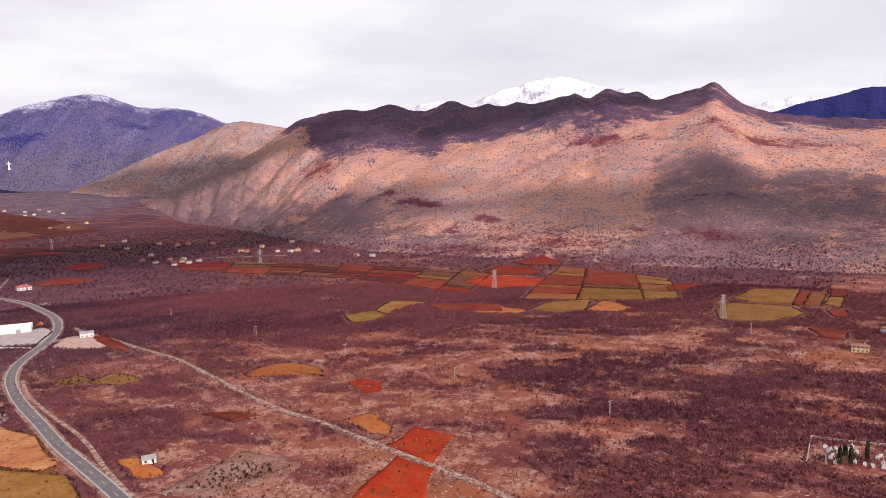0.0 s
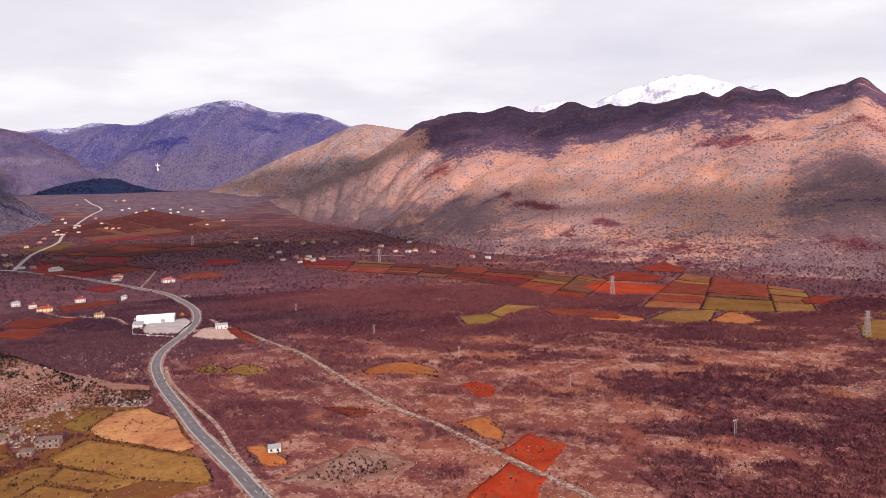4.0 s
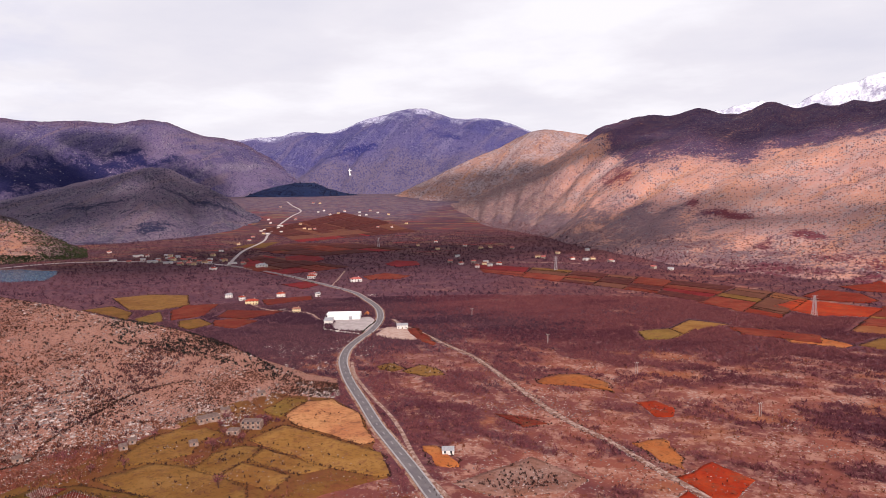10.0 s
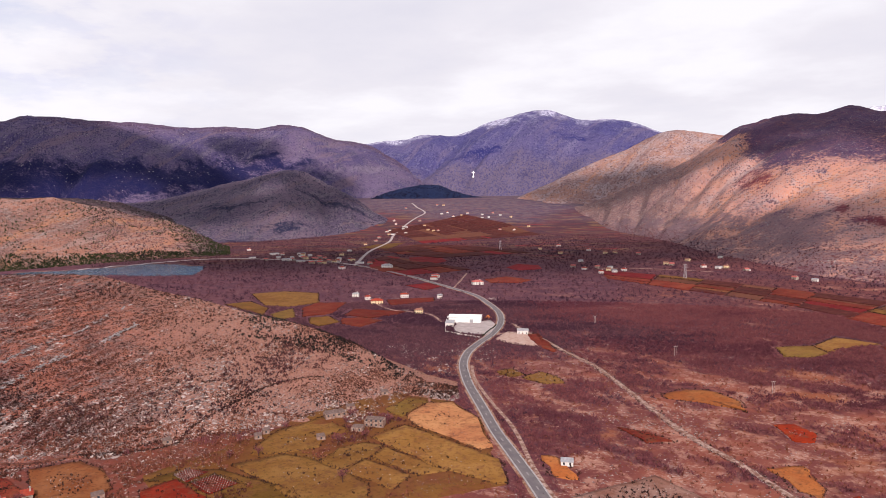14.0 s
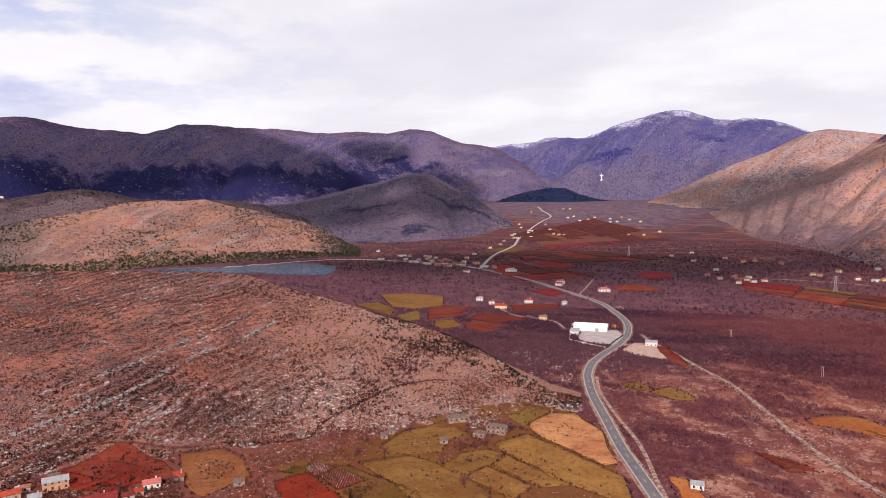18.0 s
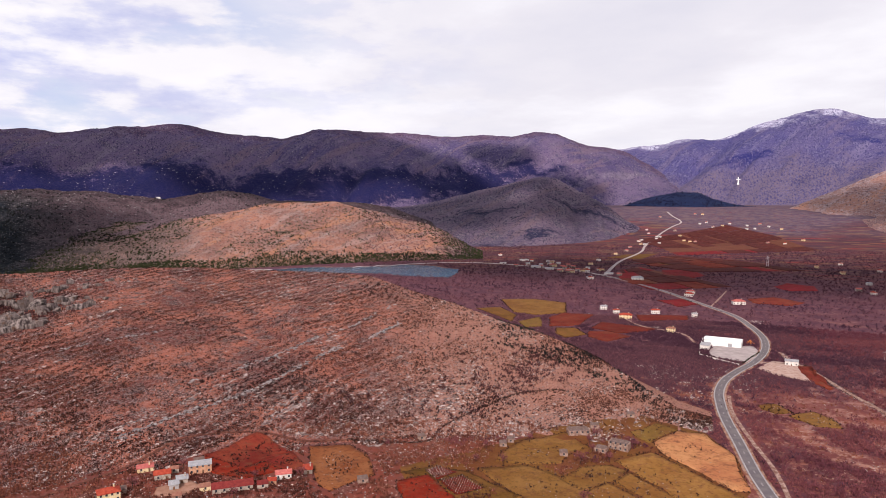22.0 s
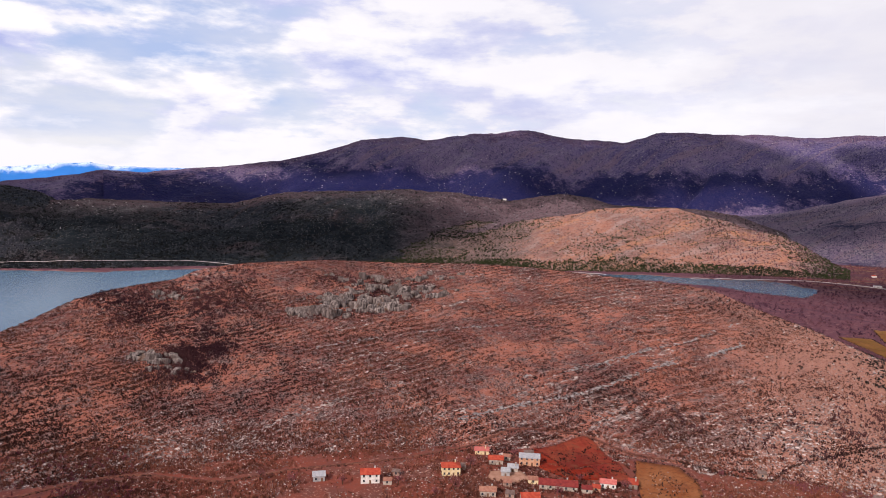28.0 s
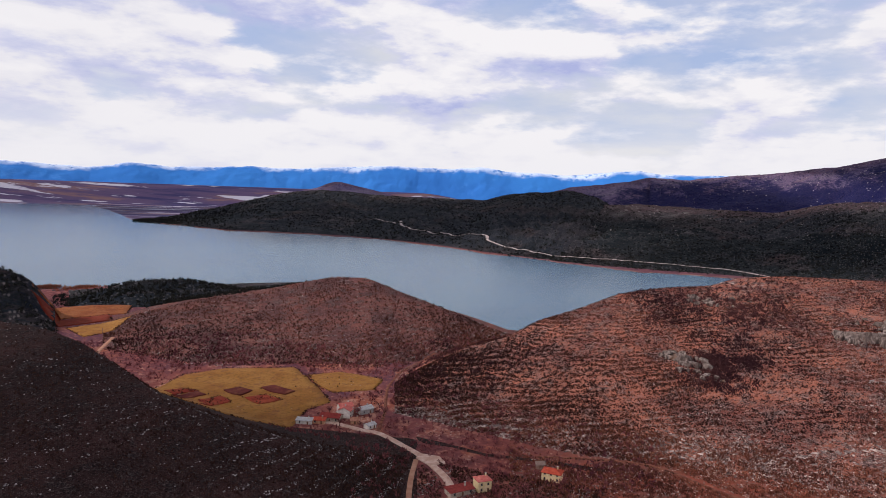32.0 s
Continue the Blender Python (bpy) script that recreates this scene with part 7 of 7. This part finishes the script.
NORTH_HOUSES = [(-503, 1253), (-468, 1184), (-451, 1206), (-444, 1237), (-520, 1542), (-409, 1379), (-394, 1368), (-388, 1461), (-332, 1363), (-304, 1356), (-293, 1373), (-253, 1349), (-161, 1265), (-130, 1251), (-593, 1525), (-578, 1548), (-657, 1580), (-574, 1338),
                (-515, 1218), (-549, 1242), (-344, 1555), (-775, 1661), (-685, 1478), (-776, 1554), (-470, 1225), (-480, 1260)]
placed = 0
for cx, cy, near, spread in [(x, y, 1, 55) for x, y in FAR_HOUSES] + [(x, y, 1, 28) for x, y in NORTH_HOUSES] + [(-1150, 1105, 14, 75), (-1060, 1065, 9, 60), (-1500, 2350, 6, 160), (-1520, 1950, 9, 130)]:
    for k in range(near):
        x, y = (cx, cy) if k == 0 else (cx + r.normal(0, spread * 0.6), cy + r.normal(0, spread * 0.6))
        ob = protos[int(r.integers(0, 4))]
        m = pose(x, y, float(height_at(x, y)) - 0.2, 0, 0, facing(x, y) + r.uniform(-40, 40))
        if placed < 4:
            protos[placed].matrix_world = m
        else:
            copy_thing(ob, m)
        placed += 1
        block([(x - 9, y - 9), (x + 9, y - 9), (x + 9, y + 9), (x - 9, y + 9)])
hall = house("long white hall with a pale sheet roof by the village road", 26, 12, 5.5, "white", "grey", "shed", 5, "hall", "village halls", chimney=False)
for k, (x, y, turn, size) in enumerate(((-1275, 1127, 20, 0.8), (-1221, 1164, -10, 0.9), (-1259, 1046, 15, 0.7), (-1150, 1052, 10, 1.0), (-1099, 1045, 5, 0.9), (-966, 1087, -15, 0.8), (-938, 1002, 0, 0.7), (-306, 1376, 10, 0.6), (-252, 1352, -5, 0.6))):
    m = pose(x, y, float(height_at(x, y)) - 0.2, 0, 0, facing(x, y) + turn) @ Matrix.Scale(size, 4)
    if k:
        copy_thing(hall, m)
    else:
        hall.matrix_world = m
# a white house high on the purple range
top_house = house("lone white house high on the range", 20, 12, 9, "white", "grey", "flat", 3)
top_house.matrix_world = pose(-2443, 528, float(height_at(-2443, 528)) - 0.6, 0, 0, facing(-2443, 528)) @ Matrix.Scale(0.7, 4)


# the warehouse
def warehouse():
    top = new("warehouse")
    tagged(top, "long white metal warehouse with a low pitched roof", "warehouse")
    w, d, h = 38.0, 20.0, 6.2
    p = Paint("white_sheet_wall", 0.5)
    wave = p.tree.nodes.new("ShaderNodeTexWave")
    wave.inputs["Scale"].default_value = 0.6
    p.link(p.coord, wave.inputs["Vector"])
    p.bump(wave.outputs["Fac"], 0.4, 0.06)
    mat_sheet = p.done(p.mix(p.step(p.noise(3, 4), 0.3, 0.7), (0.66, 0.67, 0.66), (0.78, 0.78, 0.77)))
    bm = box(bmesh.new(), -w / 2, w / 2, -d / 2, d / 2, -1, h)
    a = [bm.verts.new((sx * w / 2, sy * d / 2, h)) for sx, sy in ((-1, -1), (-1, 1), (1, -1), (1, 1))]
    g = [bm.verts.new((sx * w / 2, 0, h + 1.6)) for sx in (-1, 1)]
    bm.faces.new((a[0], a[1], g[0]))
    bm.faces.new((a[3], a[2], g[1]))
    part("wall", bm, mat_sheet, top)
    for sy in (-1, 1):
        bm = bmesh.new()
        v = [bm.verts.new(q) for q in ((-w / 2 - 0.4, sy * (d / 2 + 0.4), h - 0.05), (w / 2 + 0.4, sy * (d / 2 + 0.4), h - 0.05), (w / 2 + 0.4, 0, h + 1.62), (-w / 2 - 0.4, 0, h + 1.62))]
        u = [bm.verts.new(q.co + Vector((0, 0, 0.2))) for q in v]
        bm.faces.new(v)
        bm.faces.new(u[::-1])
        for k in range(4):
            bm.faces.new((v[k], v[(k + 1) % 4], u[(k + 1) % 4], u[k]))
        bmesh.ops.recalc_face_normals(bm, faces=bm.faces)
        part("roof_slope", bm, mat_sheet, top)
    part("gate", box(bmesh.new(), 6, 10, -d / 2 - 0.12, -d / 2 + 0.05, 0, 4), ROOFS["grey"], top, "grey roller gate")
    part("band", box(bmesh.new(), -w / 2 - 0.02, w / 2 + 0.02, -d / 2 - 0.09, -d / 2, 5.5, 5.9), mat_sheet, top)
    return top


wh = warehouse()
turn = math.degrees(math.atan2(676 - 660, -415 + 448))
wh.matrix_world = pose(-437, 677, 0, 0, 0, turn)
annex = house("white flat-roofed annex of the warehouse", 9, 14, 5.0, "white", "grey", "flat", 2, "annex", chimney=False)
annex.matrix_world = pose(-437, 644, 0, 0, 0, turn)
block([(-470, 670), (-440, 640), (-400, 680), (-430, 715)])


def fence(points, h=1.6, label="white boundary wall of the warehouse yard", mat=None, thick=0.4, name="boundary_wall", post=6.0):
    top = new(name)
    tagged(top, label, "wall")
    P = np.array(points, float)
    for a, b in zip(P[:-1], P[1:]):
        length = np.hypot(*(b - a))
        n = max(1, int(length / post))
        for k in range(n):
            q = a + (b - a) * (k + 0.5) / n
            bm = box(bmesh.new(), -length / n / 2, length / n / 2, -thick / 2, thick / 2, -0.8, h)
            ob = part("wall_panel", bm, mat or WALLS["white"], top)
            ob.matrix_basis = pose(q[0], q[1], float(height_at(q[0], q[1])), 0, 0, math.degrees(math.atan2(b[1] - a[1], b[0] - a[0])))
    return top


fence([(-470, 688), (-449, 652), (-422, 612), (-395, 608), (-374, 606)])
fence([(182, 333), (202, 366), (218, 358), (240, 350)], 1.2, "low stone wall round the graveyard", WALLS["stone"], 0.5)

# a sand heap and hedges in the yard
bm = bmesh.new()
bmesh.ops.create_cone(bm, segments=14, radius1=5, radius2=0.3, depth=4.2)
for v in bm.verts:
    v.co += Vector((noise.noise(v.co), noise.noise(v.co + Vector((5, 0, 0))), 0)) * 0.8
me = bpy.data.meshes.new("sand_heap")
bm.to_mesh(me)
bm.free()
me.materials.append(FIELDS["sand"][0])
heap = tagged(new("sand_heap", me), "orange heap of sand in the warehouse yard", "heap")
heap.matrix_world = pose(-424, 707, 1.9)
L = np.concatenate([along([(-428, 618), (-400, 612), (-376, 611)], 1.5), along([(-376, 615), (-383, 640), (-392, 672)], 1.5)])
scatter("yard_hedge", ROUND_BUSHES, settle(L[:, 0], L[:, 1]), r.uniform(1.6, 2.6, len(L)), mat_green, "dark clipped hedge round the warehouse yard", "hedge", 31)


# ---- trees that stand alone ----
def cypress(label, h):
    top = new("cypress")
    tagged(top, label, "tree", "graveyard cypresses")
    bm = bmesh.new()
    bmesh.ops.create_cone(bm, segments=8, radius1=0.25, radius2=0.12, depth=1.6)
    bmesh.ops.translate(bm, verts=bm.verts, vec=(0, 0, 0.6))
    part("trunk", bm, mat_door, top)
    rr = np.random.default_rng(int(h * 10))
    V, F = [], []
    for k in range(240):
        z = rr.uniform(0.6, h)
        q = 1.25 * (1 - ((z - 0.3 * h) / (0.72 * h)) ** 2) ** 0.5 if abs((z - 0.3 * h) / (0.72 * h)) < 1 else 0.1
        a = rr.uniform(0, 6.28)
        c = np.array([math.cos(a) * q * 0.9, math.sin(a) * q * 0.9, z])
        s_ = np.array([-math.sin(a), math.cos(a), 0]) * 0.35
        V += [c - s_, c + s_, c + np.array([math.cos(a) * 0.15, math.sin(a) * 0.15, 1.0])]
        F.append((3 * k, 3 * k + 1, 3 * k + 2))
    ob = new("crown", mesh_of("crown", V, F, mat_green, False))
    ob.parent = top
    return top


for x, y, h in ((197, 330, 9.0), (202, 329, 10.0), (214, 335, 9.5), (205, 339, 6.0)):
    cypress("tall dark green cypress between the graves", h).matrix_world = pose(x, y, float(height_at(x, y)))


def bare_tree(label, h, seed):
    """A leafless tree: a tapered trunk, forked limbs and a haze of twigs."""
    rr = np.random.default_rng(seed)
    top = new("bare_tree")
    tagged(top, label, "tree", "bare trees")
    bm = bmesh.new()

    def limb(a, b, r0, r1):
        d = b - a
        made = bmesh.ops.create_cone(bm, segments=6, radius1=r0, radius2=r1, depth=d.length)["verts"]
        bmesh.ops.transform(bm, matrix=Matrix.Translation((a + b) / 2) @ d.to_track_quat("Z", "Y").to_matrix().to_4x4(), verts=made)

    V, F, n = [], [], 0
    fork = Vector((rr.normal() * 0.3, rr.normal() * 0.3, h * 0.38))
    limb(Vector((0, 0, -0.5)), fork, 0.05 * h, 0.03 * h)
    for k in range(7):
        a = k * 0.9 + rr.uniform(0, 0.6)
        tip = fork + Vector((math.cos(a) * h * 0.3, math.sin(a) * h * 0.3, h * rr.uniform(0.25, 0.55)))
        limb(fork, tip, 0.022 * h, 0.008 * h)
        for j in range(26):
            c = np.array(fork.lerp(tip, rr.uniform(0.4, 1.05))) + rr.normal(0, 0.09 * h, 3)
            u, w = rr.normal(0, 1, 3), rr.normal(0, 1, 3)
            V += [c, c + u * 0.03 * h, c + w * 0.10 * h]
            F.append((n, n + 1, n + 2))
            n += 3
    part("trunk", bm, mat_hedge, top)
    ob = new("crown", mesh_of("crown", V, F, mat_scrub, False))
    ob.parent = top
    tagged(ob, "haze of bare twigs", "", "", "stuff")
    return top


tree_a, tree_b, tree_c = bare_tree("leafless tree with pale limbs near the farms", 7, 1), bare_tree("leafless round-headed tree near the farms", 6, 2), bare_tree("slender leafless tree beside the fields", 8, 3)
TREES = [(-388, 20), (-392, -12), (-410, 66), (-424, 98), (-384, 128), (-368, 150), (-366, 110), (-350, -185), (-346, -165), (-336, -205), (-330, -180), (-362, -335), (-350, -352), (-338, -330), (-372, -320), (-310, 330), (-300, 322), (-316, 344), (-336, 300),
         (-345, 270), (-290, 300), (-282, 318), (-330, 250), (-250, 262), (-318, 262), (-288, 350), (-392, -40), (-402, -60), (-372, 40), (-380, 52)]
for k, (x, y) in enumerate(TREES):
    m = pose(x, y, float(height_at(x, y)), 0, 0, 40 * k)
    if k < 3:
        (tree_a, tree_b, tree_c)[k].matrix_world = m
    else:
        copy_thing((tree_a, tree_b, tree_c)[k % 3], m)

# ---- graveyard ----
p = Paint("grave_marble", 0.4)
mat_marble = p.done(p.mix(p.noise(0.6, 4), (0.62, 0.61, 0.62), (0.78, 0.77, 0.77)))


def grave():
    top = new("grave")
    tagged(top, "pale marble grave with an upright headstone", "grave", "graves")
    part("slab", box(bmesh.new(), -0.9, 0.9, -1.3, 1.3, -0.3, 0.55), mat_marble, top)
    part("headstone", box(bmesh.new(), -0.8, 0.8, 1.0, 1.3, 0.5, 1.9), mat_marble, top)
    part("cross_piece", box(bmesh.new(), -0.12, 0.12, 1.05, 1.25, 1.9, 2.6), mat_marble, top)
    return top


g0 = grave()
GRAVES = [(200, 346), (203, 348), (206, 349), (200, 341), (203, 342), (206, 343), (197, 338), (216, 351), (213, 348), (211, 342), (214, 344), (209, 329), (212, 327), (196, 332), (199, 334), (220, 336), (223, 338), (216, 325), (206, 332), (219, 330), (226, 334), (202, 352)]
for k, (x, y) in enumerate(GRAVES):
    m = pose(x, y, float(height_at(x, y)), 0, 0, 150)
    if k:
        copy_thing(g0, m)
    else:
        g0.matrix_world = m

# ---- pylons, poles and the monument cross ----
p = Paint("galvanised_steel", 0.5)
p.b.inputs["Metallic"].default_value = 0.6
mat_steel = p.done(p.mix(p.noise(1, 3), (0.42, 0.40, 0.42), (0.52, 0.50, 0.52)))
p = Paint("weathered_pole", 0.9)
mat_pole = p.done(p.mix(p.noise(0.5, 3), (0.30, 0.25, 0.24), (0.40, 0.34, 0.32)))


def bar(bm, a, b, t):
    a, b = Vector(a), Vector(b)
    d = b - a
    made = bmesh.ops.create_cube(bm, size=1.0)["verts"]
    bmesh.ops.transform(bm, matrix=Matrix.Translation((a + b) / 2) @ d.to_track_quat("Z", "Y").to_matrix().to_4x4() @ Matrix.Diagonal((t, t, d.length, 1)), verts=made)
    return bm


def pylon(h=24.0):
    top = new("pylon")
    tagged(top, "grey lattice power pylon standing in the fields", "pylon", "power pylons")
    foot, neck = 2.6, 0.7
    corners = ((-1, -1), (1, -1), (1, 1), (-1, 1))
    for sx, sy in corners:
        part("leg", bar(bmesh.new(), (sx * foot, sy * foot, -0.5), (sx * neck, sy * neck, h), 0.28), mat_steel, top)
    for k in range(7):
        z0, z1 = h * k / 7, h * (k + 1) / 7
        w0, w1 = foot + (neck - foot) * k / 7, foot + (neck - foot) * (k + 1) / 7
        for i in range(4):
            (ax, ay), (bx, by) = corners[i], corners[(i + 1) % 4]
            part("brace", bar(bmesh.new(), (ax * w0, ay * w0, z0), (bx * w1, by * w1, z1), 0.14), mat_steel, top)
            part("brace", bar(bmesh.new(), (bx * w0, by * w0, z0), (ax * w1, ay * w1, z1), 0.14), mat_steel, top)
    for z, w in ((h * 0.72, 5.0), (h * 0.85, 4.2), (h * 0.97, 3.4)):
        bm = bmesh.new()
        for sx in (-1, 1):
            bar(bm, (0, 0, z), (sx * w, 0, z + 0.3), 0.22)
            bar(bm, (0, 0, z + 1.2), (sx * w, 0, z + 0.3), 0.16)
        part("arm", bm, mat_steel, top)
    return top


py = pylon()
for k, (x, y, t_) in enumerate(((66, 878, 20), (278, 672, 20), (-320, 1190, 20), (-860, 1500, 20))):
    m = pose(x, y, float(height_at(x, y)), 0, 0, t_)
    if k:
        copy_thing(py, m)
    else:
        py.matrix_world = m


def pole():
    top = new("power_pole")
    tagged(top, "slim double power pole with a crossarm among the scrub", "pole", "power poles")
    for sx in (-0.8, 0.8):
        part("post", bar(bmesh.new(), (sx, 0, -0.5), (sx * 0.7, 0, 9.5), 0.26), mat_pole, top)
    part("crossarm", bar(bmesh.new(), (-2.0, 0, 9.3), (2.0, 0, 9.3), 0.22), mat_pole, top)
    for sx in (-1.8, 0, 1.8):
        part("insulator", bar(bmesh.new(), (sx, 0, 9.4), (sx, 0, 9.9), 0.15), mat_marble, top)
    return top


po = pole()
for k, (x, y) in enumerate(((7, 486), (-84, 561), (277, 607), (100, 405), (190, 330), (-180, 640), (-300, 740))):
    m = pose(x, y, float(height_at(x, y)), 0, 0, 40)
    if k:
        copy_thing(po, m)
    else:
        po.matrix_world = m


def monument():
    top = new("monument_cross")
    tagged(top, "tall white monument cross on the far hillside", "monument")
    p = Paint("monument_white", 0.6)
    mat = p.done(p.mix(p.noise(4, 3), (0.78, 0.77, 0.76), (0.86, 0.85, 0.84)))
    bm = bmesh.new()
    for z0, z1, a, b in ((-4, 6, 8, 6.5), (6, 46, 3.6, 2.6)):
        v = [bm.verts.new((sx * q, sy * q, z)) for z, q in ((z0, a), (z1, b)) for sx, sy in ((-1, -1), (1, -1), (1, 1), (-1, 1))]
        for f in ((3, 2, 1, 0), (4, 5, 6, 7), (0, 1, 5, 4), (1, 2, 6, 5), (2, 3, 7, 6), (3, 0, 4, 7)):
            bm.faces.new([v[k] for k in f])
    part("shaft", bm, mat, top)
    part("arms", box(bmesh.new(), -13, 13, -2.3, 2.3, 29, 34), mat, top)
    return top


mc = monument()
q = toward(32.02, 4130)
mc.matrix_world = pose(q.x, q.y, float(height_at(q.x, q.y)), 0, 0, 32) @ Matrix.Scale(0.8, 4)

# reeds in the shallows
x, y = np.concatenate([r.normal(-470, 9, 300), r.normal(-500, 14, 300)]), np.concatenate([r.normal(-1047, 9, 300), r.normal(-1010, 9, 300)])
scatter("reeds", SMALL_BUSHES, np.stack([x, y, np.full(len(x), -1.4)], -1), r.uniform(2.0, 4.0, len(x)), mat_rusty, "rusty reeds in the lake shallows", "reeds", 33)

x, y = ring_places(5000, 24, 40, 225, 330, r)
keep = is_free(x, y) & (fractal(x, y, 25, 3, 495) > r.uniform(-0.4, 0.3, len(x)))
scatter("roadside_scrub", BUSHES, settle(x, y)[keep], r.uniform(1.2, 3.0, keep.sum()), mat_rusty, "rusty orange scrub beside the road", "scrub", 36)

# ---- clouds added out of view, placed so their shadows fall on the land ----
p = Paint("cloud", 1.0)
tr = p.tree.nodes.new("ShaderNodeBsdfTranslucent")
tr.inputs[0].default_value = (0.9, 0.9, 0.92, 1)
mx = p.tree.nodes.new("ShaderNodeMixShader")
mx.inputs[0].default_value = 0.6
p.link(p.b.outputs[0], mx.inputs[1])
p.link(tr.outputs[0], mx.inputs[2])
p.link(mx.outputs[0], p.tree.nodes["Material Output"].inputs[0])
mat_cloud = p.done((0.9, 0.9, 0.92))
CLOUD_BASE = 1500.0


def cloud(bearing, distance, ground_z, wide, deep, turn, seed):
    """An unseen flat-based heap of cloud, placed to shade the land at that bearing and distance."""
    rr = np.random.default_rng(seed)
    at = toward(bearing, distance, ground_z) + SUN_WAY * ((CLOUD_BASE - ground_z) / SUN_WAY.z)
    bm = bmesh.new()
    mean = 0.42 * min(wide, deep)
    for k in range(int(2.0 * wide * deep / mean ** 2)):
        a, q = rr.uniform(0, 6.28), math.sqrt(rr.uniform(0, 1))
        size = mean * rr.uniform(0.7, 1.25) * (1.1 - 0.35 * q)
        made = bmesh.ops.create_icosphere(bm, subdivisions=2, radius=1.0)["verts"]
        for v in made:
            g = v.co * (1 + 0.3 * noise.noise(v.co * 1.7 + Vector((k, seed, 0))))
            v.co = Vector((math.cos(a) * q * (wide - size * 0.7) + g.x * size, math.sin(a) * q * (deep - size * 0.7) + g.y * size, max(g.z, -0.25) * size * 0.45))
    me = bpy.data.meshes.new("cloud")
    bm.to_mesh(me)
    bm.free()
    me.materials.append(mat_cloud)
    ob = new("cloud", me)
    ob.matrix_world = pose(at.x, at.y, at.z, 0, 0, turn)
    return tagged(ob, "broad grey-white cloud out of view, added to shade the valley", "cloud", "broken clouds")


# each is placed for the stretch of land it has to shade
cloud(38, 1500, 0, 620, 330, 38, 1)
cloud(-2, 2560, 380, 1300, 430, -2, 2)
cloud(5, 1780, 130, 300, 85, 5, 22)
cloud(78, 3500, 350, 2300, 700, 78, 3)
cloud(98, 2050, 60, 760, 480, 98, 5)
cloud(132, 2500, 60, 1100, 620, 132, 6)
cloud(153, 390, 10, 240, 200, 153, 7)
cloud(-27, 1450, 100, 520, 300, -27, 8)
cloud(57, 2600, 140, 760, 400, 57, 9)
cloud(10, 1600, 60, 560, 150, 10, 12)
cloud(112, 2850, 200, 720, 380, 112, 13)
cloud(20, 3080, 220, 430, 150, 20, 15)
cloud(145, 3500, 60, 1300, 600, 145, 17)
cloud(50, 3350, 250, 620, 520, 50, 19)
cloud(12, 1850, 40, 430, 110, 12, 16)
